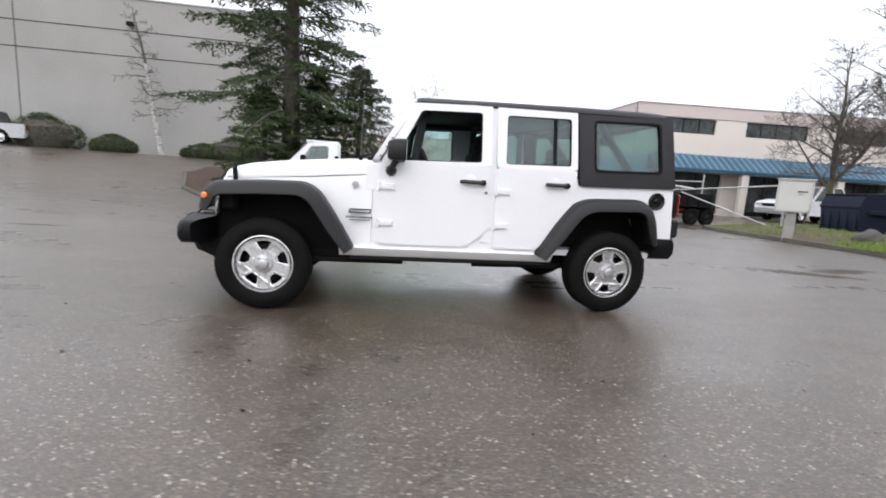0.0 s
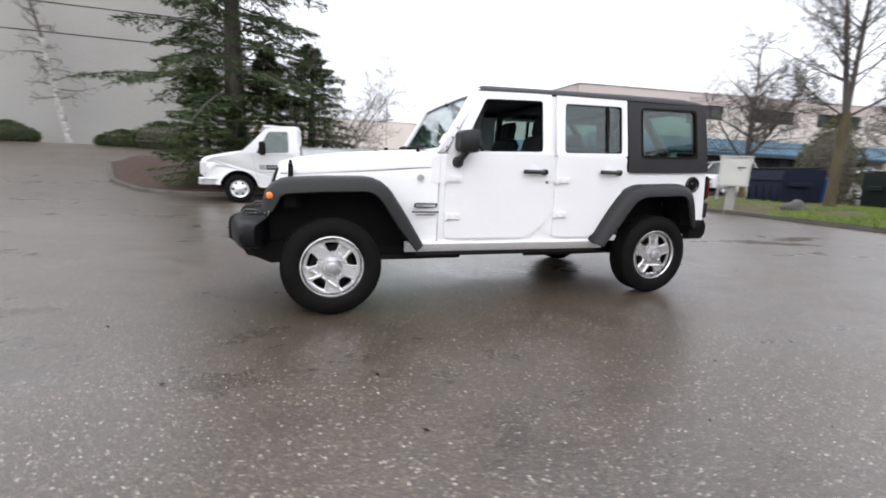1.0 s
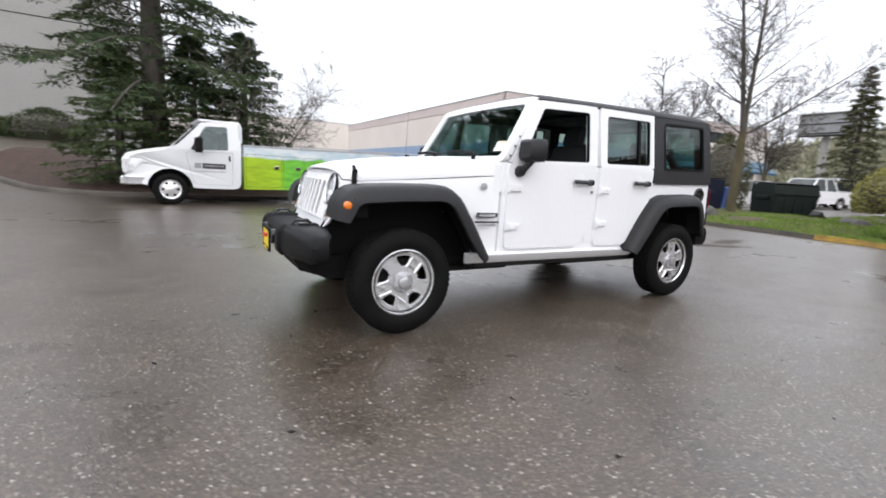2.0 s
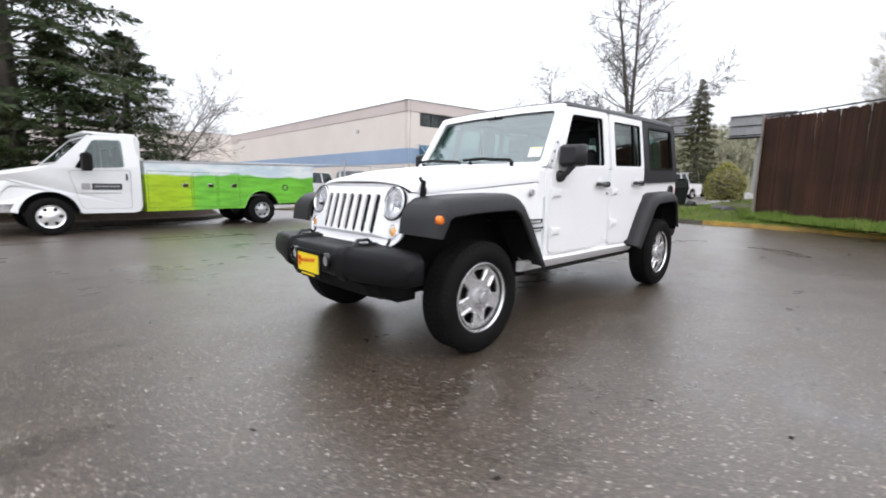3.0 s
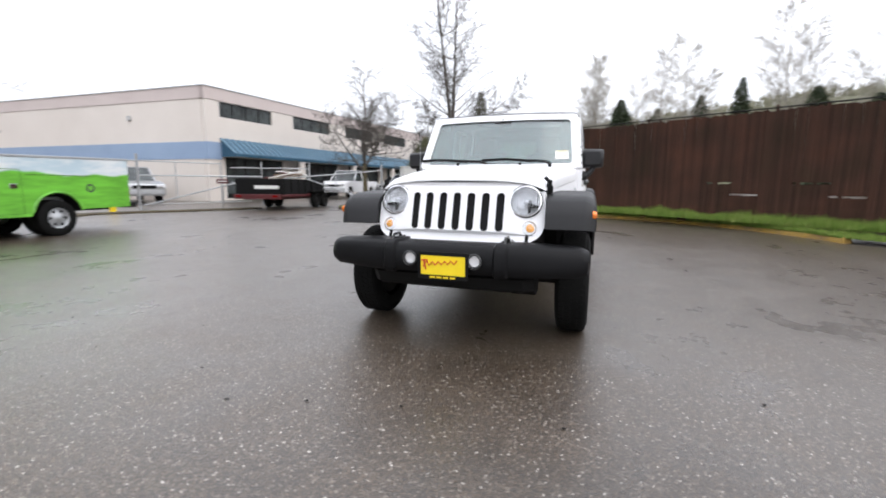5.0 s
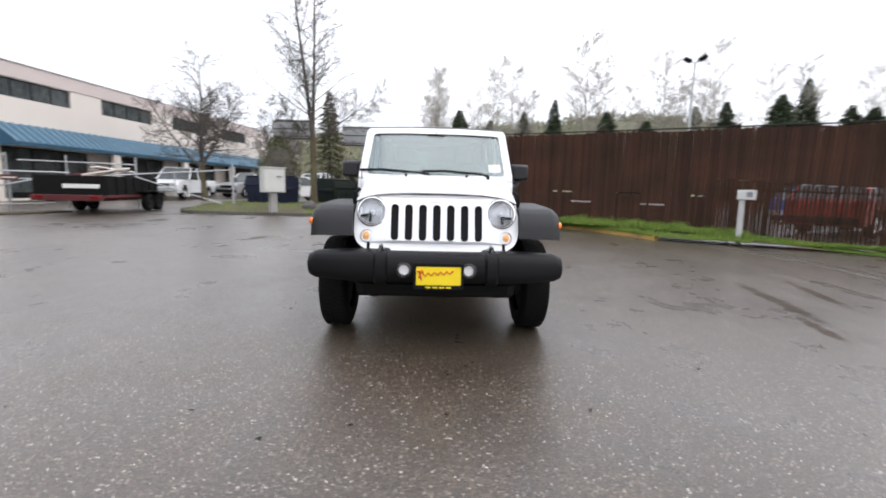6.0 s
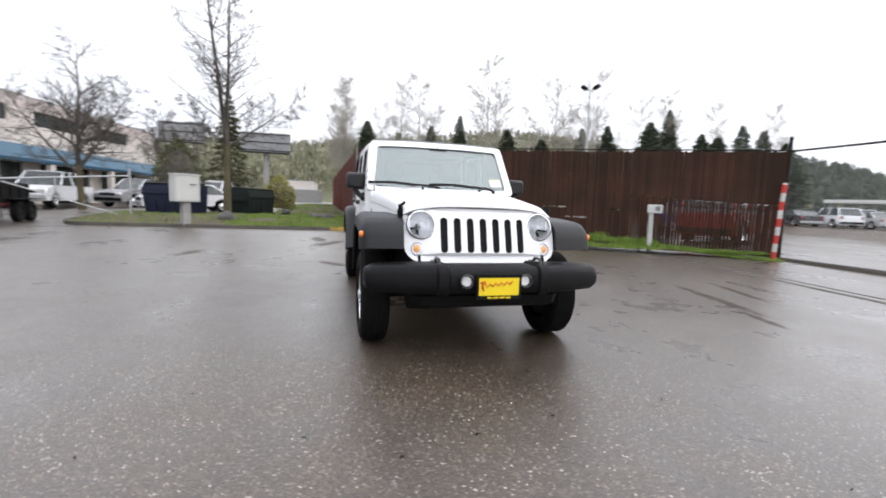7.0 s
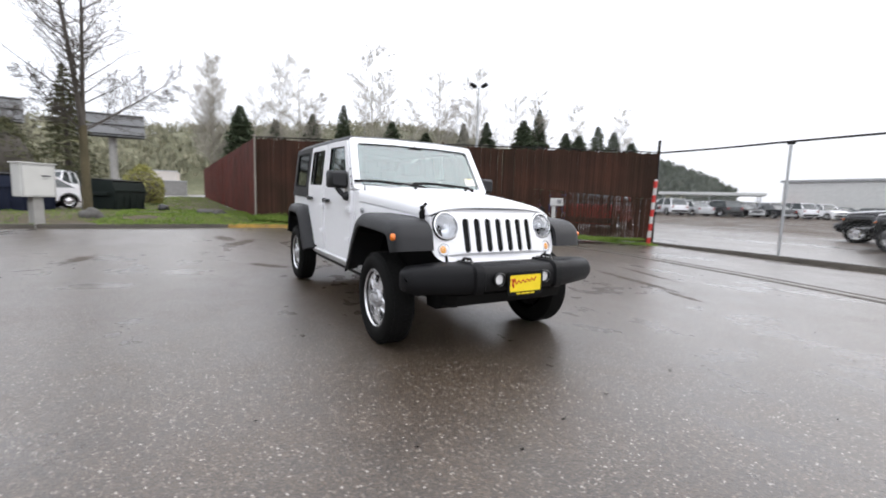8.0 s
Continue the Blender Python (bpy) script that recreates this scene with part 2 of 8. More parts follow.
ASPHALT = asphalt_mat()
WHITE = surface("white_car_paint", (0.84, 0.84, 0.855), (0.88, 0.88, 0.895), 1.5, (0.34, 0.42), 40, 0.0, coat=0.15, spec=0.4)
TRUCKWHITE = paint("truck_white_paint", (0.72, 0.73, 0.74), 0.3)
PLASTIC = surface("black_grained_plastic", (0.012, 0.012, 0.013), (0.020, 0.020, 0.022), 3, (0.42, 0.55), 260, 0.25, spec=0.34)
HARDTOP = surface("black_textured_hardtop", (0.016, 0.016, 0.018), (0.026, 0.026, 0.029), 2, (0.45, 0.58), 300, 0.3, spec=0.4)
BLACK = surface("matt_black", (0.005, 0.005, 0.005), (0.009, 0.009, 0.009), 5, (0.55, 0.75), 90, 0.1, spec=0.15)
GLOSSBLACK = surface("gloss_black", (0.010, 0.010, 0.010), (0.016, 0.016, 0.016), 5, (0.15, 0.22), 90, 0.0)
RUBBER = surface("tyre_rubber", (0.005, 0.005, 0.005), (0.010, 0.010, 0.0095), 8, (0.6, 0.8), 120, 0.2, spec=0.09)
ALLOY = surface("silver_alloy", (0.66, 0.66, 0.67), (0.78, 0.78, 0.79), 5, (0.18, 0.28), 90, 0.03, metal=0.75, coat=0.4)
HUBGREY = surface("grey_hub_cap", (0.46, 0.46, 0.47), (0.60, 0.60, 0.61), 20, (0.15, 0.3), 90, 0.1, metal=0.6)
CHROME = surface("chrome", (0.75, 0.75, 0.76), (0.82, 0.82, 0.83), 5, (0.06, 0.12), 90, 0.0, metal=1.0)
STEEL = surface("galvanised_steel", (0.36, 0.37, 0.38), (0.50, 0.51, 0.52), 9, (0.35, 0.55), 80, 0.08, metal=0.6)
UNDER = surface("dirty_chassis_steel", (0.007, 0.0065, 0.006), (0.017, 0.0155, 0.0145), 6, (0.5, 0.8), 60, 0.3, spec=0.2)
INTERIOR = surface("dark_cabin_trim", (0.012, 0.012, 0.013), (0.022, 0.022, 0.024), 5, (0.5, 0.7), 160, 0.2)
CLOTH = surface("dark_seat_cloth", (0.018, 0.018, 0.020), (0.03, 0.03, 0.033), 5, (0.8, 0.95), 220, 0.3)
GLASS = glass_mat("windscreen_glass", (0.60, 0.76, 0.75), 0.03, 0.20, 4.0)
TINT = glass_mat("tinted_glass", (0.62, 0.75, 0.73), 0.03, 0.08, 4.6)
LAMPGLASS = glass_mat("lamp_glass", (0.96, 0.97, 0.98), 0.02, 0.04)
AMBER = lamp_lens("amber_lens", (0.85, 0.20, 0.01))
PALEAMBER = lamp_lens("amber_bulb_lens", (0.88, 0.36, 0.03))
RED = lamp_lens("red_lens", (0.22, 0.006, 0.006))
REFLECTOR = surface("lamp_reflector", (0.80, 0.80, 0.81), (0.90, 0.90, 0.91), 24, (0.16, 0.28), 60, 0.4, metal=0.65)
BUMPER = surface("black_bumper_plastic", (0.005, 0.005, 0.0055), (0.009, 0.009, 0.010), 3, (0.34, 0.46), 260, 0.2, spec=0.14)
YELLOW = surface("yellow_plate", (0.84, 0.62, 0.01), (0.92, 0.70, 0.02), 8, (0.35, 0.45), 90, 0.0)
REDINK = surface("red_ink", (0.50, 0.015, 0.01), (0.6, 0.03, 0.02), 9, (0.4, 0.5), 90, 0.0)
DARKINK = surface("dark_ink", (0.02, 0.02, 0.025), (0.05, 0.05, 0.06), 9, (0.4, 0.5), 90, 0.0)
GREYINK = surface("grey_badge", (0.20, 0.20, 0.21), (0.32, 0.32, 0.33), 9, (0.3, 0.4), 90, 0.0, metal=0.5)
PAPER = surface("white_paper", (0.72, 0.72, 0.68), (0.8, 0.8, 0.77), 9, (0.6, 0.7), 90, 0.0)
WRAP = wrap_mat()
SLAT = wood_slat_mat()
REDSLAT = wood_slat_mat("red_brown_slat", (1.75, 0.95, 1.05))
WEATHERED = surface("weathered_grey_post", (0.16, 0.14, 0.12), (0.30, 0.27, 0.23), 3, (0.7, 0.9), 40, 0.3)
CREAM = surface("cream_stucco", (0.68, 0.62, 0.565), (0.76, 0.70, 0.645), 0.35, (0.8, 0.92), 18, 0.15)
PALEPINK = surface("pale_parapet_paint", (0.55, 0.47, 0.45), (0.63, 0.55, 0.52), 0.4, (0.8, 0.9), 18, 0.15)
BLUEBAND = surface("blue_painted_band", (0.25, 0.34, 0.49), (0.32, 0.42, 0.57), 0.4, (0.7, 0.85), 20, 0.15)
SEAMTIN = surface("pale_blue_seam", (0.10, 0.20, 0.29), (0.18, 0.30, 0.39), 0.8, (0.35, 0.5), 30, 0.05, metal=0.2)
# Dark teal awning, lowered further to hold the trees' shade in its colour.
BLUETIN = surface("blue_metal_awning", (0.022, 0.075, 0.125), (0.05, 0.13, 0.20), 0.8, (0.35, 0.5), 30, 0.05, metal=0.2)
GREYWALL = surface("grey_concrete_wall", (0.30, 0.295, 0.278), (0.38, 0.372, 0.355), 0.25, (0.8, 0.95), 9, 0.2)
# Paler mottling in the colour stands in for reflections in the glass.
DARKGLASS = surface("reflection_mottled_glass", (0.015, 0.018, 0.02), (0.10, 0.115, 0.115), 1.4, (0.05, 0.12), 6, 0.0, stretch=(1, 1, 0.5))
CONCRETE = surface("kerb_concrete", (0.24, 0.235, 0.22), (0.36, 0.35, 0.33), 2.5, (0.6, 0.8), 60, 0.3)
DIRTYKERB = surface("dirty_mossy_kerb", (0.035, 0.030, 0.023), (0.12, 0.105, 0.085), 2.0, (0.6, 0.8), 40, 0.4)
YELLOWKERB = surface("worn_yellow_kerb_paint", (0.14, 0.095, 0.042), (0.50, 0.30, 0.04), 2.5, (0.6, 0.8), 40, 0.3)
MULCH = surface("bark_mulch", (0.012, 0.007, 0.005), (0.085, 0.046, 0.030), 5.0, (0.85, 0.95), 55, 0.9)
SOIL = surface("lawn_soil", (0.045, 0.032, 0.021), (0.115, 0.095, 0.050), 1.8, (0.9, 1.0), 60, 0.6)
GRASS = leaf_mat("grass_blades", (0.085, 0.155, 0.022), (0.165, 0.265, 0.042), (0.29, 0.32, 0.092))
BARK = surface("grey_bark", (0.050, 0.043, 0.036), (0.12, 0.105, 0.09), 6, (0.8, 0.95), 40, 0.6, stretch=(1, 1, 0.3))
MOSSBARK = surface("mossy_bark", (0.050, 0.044, 0.022), (0.135, 0.110, 0.062), 4, (0.85, 0.95), 40, 0.6, stretch=(1, 1, 0.3))
TWIG = surface("bare_twig", (0.10, 0.085, 0.075), (0.20, 0.175, 0.155), 3, (0.8, 0.95), 40, 0.0)
# Poplar bark paler than its own tone, with distance haze mixed in.
HAZEDTWIG = surface("hazed_far_twig", (0.30, 0.28, 0.24), (0.44, 0.41, 0.35), 3, (0.8, 0.95), 40, 0.0)
WHITEBARK = surface("white_birch_bark", (0.06, 0.055, 0.05), (0.72, 0.70, 0.67), 3.5, (0.7, 0.85), 20, 0.3, stretch=(1, 1, 3))
NEEDLE = leaf_mat("fir_needles", (0.022, 0.038, 0.016), (0.045, 0.070, 0.028), (0.095, 0.120, 0.048))
BIRCHTWIG = surface("dark_birch_twig", (0.06, 0.05, 0.045), (0.16, 0.14, 0.13), 3, (0.8, 0.95), 40, 0.0)
LIGHTNEEDLE = leaf_mat("young_spruce_needles", (0.035, 0.058, 0.022), (0.075, 0.105, 0.040), (0.13, 0.155, 0.062))
# Needle greens lifted so that their colour carries the haze of distance.
HAZEDNEEDLE = leaf_mat("hazed_fir_needles", (0.045, 0.062, 0.036), (0.080, 0.104, 0.060), (0.13, 0.155, 0.090))
OLIVENEEDLE = leaf_mat("sparse_olive_needles", (0.055, 0.058, 0.030), (0.095, 0.098, 0.050), (0.15, 0.145, 0.075))
SHRUB = leaf_mat("clipped_hedge_leaves", (0.022, 0.035, 0.014), (0.045, 0.062, 0.024), (0.08, 0.10, 0.04))
BUDS = leaf_mat("yellow_green_buds", (0.20, 0.20, 0.05), (0.30, 0.29, 0.09), (0.40, 0.37, 0.14))
# Ridge colours lightened and greyed: the far haze is painted in.
HAZEDHILL = surface("hazed_wooded_hill", (0.10, 0.11, 0.062), (0.22, 0.21, 0.135), 0.09, (0.9, 1.0), 1.1, 0.0)
GREENMETAL = surface("dark_green_bin_paint", (0.010, 0.016, 0.013), (0.018, 0.024, 0.021), 2, (0.55, 0.7), 40, 0.1, spec=0.2)
NAVY = surface("navy_bin_paint", (0.010, 0.014, 0.030), (0.014, 0.018, 0.036), 2, (0.55, 0.7), 40, 0.1, spec=0.2)
BLUEBIN = surface("blue_plastic", (0.01, 0.07, 0.32), (0.02, 0.11, 0.42), 3, (0.35, 0.5), 60, 0.05)
CABINET = surface("beige_cabinet_paint", (0.50, 0.50, 0.47), (0.60, 0.60, 0.57), 2, (0.45, 0.6), 50, 0.05)
LOCKERLINE = surface("green_shadow_line", (0.05, 0.16, 0.015), (0.08, 0.22, 0.02), 3, (0.5, 0.6), 40, 0.0)
SHUTLINE = surface("pale_shut_line", (0.30, 0.30, 0.31), (0.40, 0.40, 0.41), 3, (0.5, 0.6), 40, 0.0)
ROCK = surface("grey_boulder", (0.045, 0.042, 0.040), (0.13, 0.122, 0.11), 4, (0.8, 0.95), 30, 0.6)
DARKRED = surface("dark_red_steel", (0.06, 0.010, 0.012), (0.12, 0.02, 0.022), 3, (0.4, 0.6), 50, 0.1)
BRIGHTRED = surface("red_paint", (0.50, 0.03, 0.025), (0.62, 0.05, 0.04), 3, (0.4, 0.55), 50, 0.05)
WHITEPAINT = surface("white_post_paint", (0.48, 0.48, 0.46), (0.64, 0.64, 0.62), 3, (0.5, 0.65), 50, 0.1)
JUNK = surface("scrap_wood", (0.14, 0.10, 0.07), (0.30, 0.22, 0.16), 4, (0.7, 0.9), 40, 0.3)
BILLBOARD = surface("billboard_back_grey", (0.24, 0.245, 0.25), (0.34, 0.345, 0.35), 1, (0.6, 0.8), 20, 0.0)
BAG = surface("black_rubbish_bag", (0.012, 0.012, 0.012), (0.024, 0.024, 0.024), 6, (0.25, 0.4), 50, 0.2)


# ---------------------------------------------------------------- mesh tools
from mathutils.geometry import tessellate_polygon as tessellate


class Shape:
    """Collects points and faces; m is the pose applied to new points."""

    def __init__(self, m=None):
        self.p, self.f, self.m = [], [], m or Matrix()

    def v(self, x, y, z):
        self.p.append(tuple(self.m @ Vector((x, y, z))))
        return len(self.p) - 1

    def loft(self, rings, caps=True, closed=True):
        ids = [[self.v(*q) for q in r] for r in rings]
        k = len(ids[0])
        for a, b in zip(ids, ids[1:]):
            for i in range(k if closed else k - 1):
                j = (i + 1) % k
                self.f.append((a[i], a[j], b[j], b[i]))
        if caps:
            self.f.append(tuple(reversed(ids[0])))
            self.f.append(tuple(ids[-1]))
        return self

    def box(self, c, s, b=0.0, rz=0.0, ry=0.0, rx=0.0):
        """Box with chamfered edges: centre, size, chamfer, turn in degrees."""
        keep, self.m = self.m, self.m @ pose(*c, rx, ry, rz)
        x, y, z = (k / 2 for k in s)
        if b <= 0:
            self.loft([[(-x, -y, h), (x, -y, h), (x, y, h), (-x, y, h)] for h in (-z, z)])
        else:
            b = min(b, x * 0.99, y * 0.99, z * 0.99)

            def ring(h, i):
                X, Y, B = x - i, y - i, b
                return [(-X + B - i, -Y, h), (X - B + i, -Y, h), (X, -Y + B - i, h), (X, Y - B + i, h), (X - B + i, Y, h), (-X + B - i, Y, h), (-X, Y - B + i, h), (-X, -Y + B - i, h)]
            self.loft([ring(-z, b * 0.7), ring(-z + b * 0.7, 0), ring(z - b * 0.7, 0), ring(z, b * 0.7)])
        self.m = keep
        return self

    def tube(self, pts, r, n=8, caps=True):
        pts = [Vector(q) for q in pts]
        rr = r if isinstance(r, (list, tuple)) else [r] * len(pts)
        rings, up = [], None
        for i, q in enumerate(pts):
            d = (pts[min(i + 1, len(pts) - 1)] - pts[max(i - 1, 0)]).normalized()
            if up is None:
                up = d.orthogonal().normalized()
            up = (up - d * up.dot(d)).normalized()
            side = d.cross(up)
            rings.append([tuple(q + rr[i] * (math.cos(2 * math.pi * k / n) * up + math.sin(2 * math.pi * k / n) * side)) for k in range(n)])
        return self.loft(rings, caps)

    def lathe(self, profile, c=(0, 0, 0), axis="y", n=32, caps=False):
        """Turns (radius, height) points round an axis through c."""
        rings = []
        for r, h in profile:
            ring = []
            for k in range(n):
                a = 2 * math.pi * k / n
                u, w = r * math.cos(a), r * math.sin(a)
                q = {"x": (h, u, w), "y": (u, h, w), "z": (u, w, h)}[axis]
                ring.append((q[0] + c[0], q[1] + c[1], q[2] + c[2]))
            rings.append(ring)
        return self.loft(rings, caps)

    def panel(self, outer, holes, place, w0, w1):
        """A plate with holes: 2D outlines, place(u, v, w) gives the point, w0 and w1 its two faces."""
        loops = [[Vector((u, v, 0)) for u, v in lp] for lp in (outer, *holes)]
        tris = tessellate(loops)
        flat = [q for lp in loops for q in lp]
        a = [self.v(*place(q.x, q.y, w0)) for q in flat]
        b = [self.v(*place(q.x, q.y, w1)) for q in flat]
        for t in tris:
            self.f.append(tuple(a[i] for i in t))
            self.f.append(tuple(b[i] for i in reversed(t)))
        s = 0
        for lp in loops:
            k = len(lp)
            for i in range(k):
                j = (i + 1) % k
                self.f.append((a[s + i], a[s + j], b[s + j], b[s + i]))
            s += k
        return self


def mesh_of(name, s, material, smooth=35, tidy=True):
    me = bpy.data.meshes.new(name)
    me.from_pydata(s.p, [], s.f)
    if tidy:
        bm = bmesh.new()
        bm.from_mesh(me)
        bmesh.ops.recalc_face_normals(bm, faces=bm.faces)
        bm.to_mesh(me)
        bm.free()
    for mt in material if isinstance(material, (list, tuple)) else [material]:
        me.materials.append(mt)
    if smooth:
        me.shade_smooth()
        me.set_sharp_from_angle(angle=radians(smooth))
    return me


def part(name, s, material, parent=None, label="", smooth=35, tidy=True):
    ob = new(name, mesh_of(name, s, material, smooth, tidy))
    ob.parent = parent
    return tagged(ob, label)


def thing(name, label, category, at=(0, 0, 0), rz=0.0, group="", kind=""):
    ob = new(name)
    ob.empty_display_size = 0.3
    ob.matrix_basis = pose(*at, 0, 0, rz)
    return tagged(ob, label, category, group, kind)


def arc(cx, cy, r, a0, a1, n):
    return [(cx + r * math.cos(radians(a0 + (a1 - a0) * i / n)), cy + r * math.sin(radians(a0 + (a1 - a0) * i / n))) for i in range(n + 1)]


def rounded(x0, y0, x1, y1, r, n=4):
    """Outline of a rectangle with round corners."""
    return arc(x1 - r, y0 + r, r, -90, 0, n) + arc(x1 - r, y1 - r, r, 0, 90, n) + arc(x0 + r, y1 - r, r, 90, 180, n) + arc(x0 + r, y0 + r, r, 180, 270, n)


def soft_poly(pts, r, n=3):
    """Outline with its corners cut round."""
    out, k = [], len(pts)
    for i in range(k):
        a, b, c = Vector(pts[i - 1]), Vector(pts[i]), Vector(pts[(i + 1) % k])
        d0, d1 = a - b, c - b
        q = min(r, d0.length * 0.45, d1.length * 0.45)
        p0, p1 = b + d0.normalized() * q, b + d1.normalized() * q
        for j in range(n + 1):
            t = j / n
            out.append(tuple((1 - t) ** 2 * p0 + 2 * t * (1 - t) * b + t * t * p1))
    return out


def ease(t):
    t = max(0.0, min(1.0, t))
    return t * t * (3 - 2 * t)


def ground_z(x, y):
    """Height of the paving: a gentle rise to the east, a ramp up to the north-west."""
    east = 0.012 * max(0.0, min(x, 60.0))
    ramp_up = 1.7 * ease((y - 10.5) / 14.0) * ease((-3.0 - x) / 6.0)
    return east + ramp_up


# ---------------------------------------------------------------- white four-door off-road car
def make_wheel(name, parent, x, y, z, side, tyre_r=0.366, rim_r=0.229, width=0.225, label=""):
    """A wheel; side is -1 for the car's left and +1 for its right."""
    hub = new(name)
    hub.parent = parent
    hub.matrix_basis = pose(x, y, z)
    tagged(hub, label)
    o = side * width / 2
    t = Shape()
    R, h = tyre_r, width / 2
    prof = [(rim_r, -h * 0.80), (rim_r + 0.02, -h * 0.95), (rim_r + 0.055, -h * 1.0), (R - 0.06, -h * 0.97), (R - 0.03, -h * 0.88), (R - 0.012, -h * 0.76), (R - 0.0035, -h * 0.62), (R - 0.0035, h * 0.62), (R - 0.012, h * 0.76), (R - 0.03, h * 0.88), (R - 0.06, h * 0.97), (rim_r + 0.055, h), (rim_r + 0.02, h * 0.95), (rim_r, h * 0.80)]
    t.lathe(prof, axis="y", n=56)
    for k in range(60):
        a = 2 * math.pi * k / 60
        for row in (-0.27, -0.09, 0.09, 0.27):
            keep = t.m
            t.m = keep @ Matrix.Rotation(a + 0.05 * (row > 0) + 0.026 * (abs(row) > 0.2), 4, "Y")
            t.box((0, row * width, R - 0.006), (0.030, width * 0.15, 0.012), 0, rz=14 if row > 0 else -14)
            t.m = keep
        keep = t.m
        t.m = keep @ Matrix.Rotation(a, 4, "Y")
        for e in (-1, 1):
            t.box((0, e * h * 0.80, R - 0.022), (0.022, 0.012, 0.020), 0, rx=e * 32)
        t.m = keep
    part("tyre", t, RUBBER, hub, "black all-terrain tyre")
    # five-spoke alloy rim, its face towards the outside
    r = Shape(pose(0, o - side * 0.045, 0, 0, 0, 0 if side < 0 else 180))
    outer = arc(0, 0, rim_r * 0.985, 0, 354, 59)
    holes = []
    for k in range(5):
        a = 90 + 36 + 72 * k
        q = arc(0, 0, rim_r * 0.80, a - 17, a + 17, 5) + arc(0, 0, rim_r * 0.50, a + 13, a - 13, 3)
        holes.append(soft_poly(q, 0.014, 2))

    def dish(u, v, w):
        d = math.hypot(u, v) / rim_r
        return (u, w + 0.018 * max(0.0, 0.9 - d) * -1.0 + 0.022 * math.exp(-((d - 0.62) / 0.22) ** 2), v)
    r.panel(outer, holes, dish, -0.006, 0.008)
    r.lathe([(rim_r * 0.99, 0.04), (rim_r * 1.03, 0.0), (rim_r * 1.03, -0.022), (rim_r * 0.97, -0.026), (rim_r * 0.93, -0.012), (rim_r * 0.90, 0.02)], axis="y", n=60)
    for k in range(5):
        a = radians(90 + 72 * k)
        keep = r.m
        r.m = keep @ Matrix.Rotation(-a, 4, "Y")
        for e in (-1, 1):
            r.box((rim_r * 0.62, 0.004, e * 0.040), (rim_r * 0.46, 0.020, 0.022), 0.008, rz=0)
        r.m = keep
    part("rim", r, ALLOY, hub, "silver five-spoke alloy rim")
    c = Shape(pose(0, o - side * 0.050, 0, 0, 0, 0 if side < 0 else 180))
    c.lathe([(0.001, -0.052), (0.030, -0.052), (0.040, -0.046), (0.044, -0.028), (0.070, -0.020), (0.080, 0.0)], axis="y", n=28)
    for k in range(5):
        a = radians(18 + 72 * k)
        c.lathe([(0.001, -0.042), (0.009, -0.042), (0.011, -0.012)], (0.060 * math.cos(a), 0, 0.060 * math.sin(a)), "y", 8)
    part("hub_cap", c, HUBGREY, hub, "grey centre cap with lug nuts")
    d = Shape(pose(0, o - side * 0.030, 0, 0, 0, 0 if side < 0 else 180))
    d.lathe([(0.02, 0.075), (0.155, 0.075), (0.155, 0.095), (0.02, 0.095)], axis="y", n=32)
    d.lathe([(rim_r * 0.90, 0.0), (rim_r * 0.88, 0.15), (0.02, 0.16)], axis="y", n=32)
    part("brake_disc", d, UNDER, hub, "dark brake disc behind the spokes")
    return hub


def side_y(z):
    """Half width of the cabin side at height z: upright below the belt, leaning in above it."""
    return 0.775 - 0.055 * max(0.0, z - 1.25) / 0.5


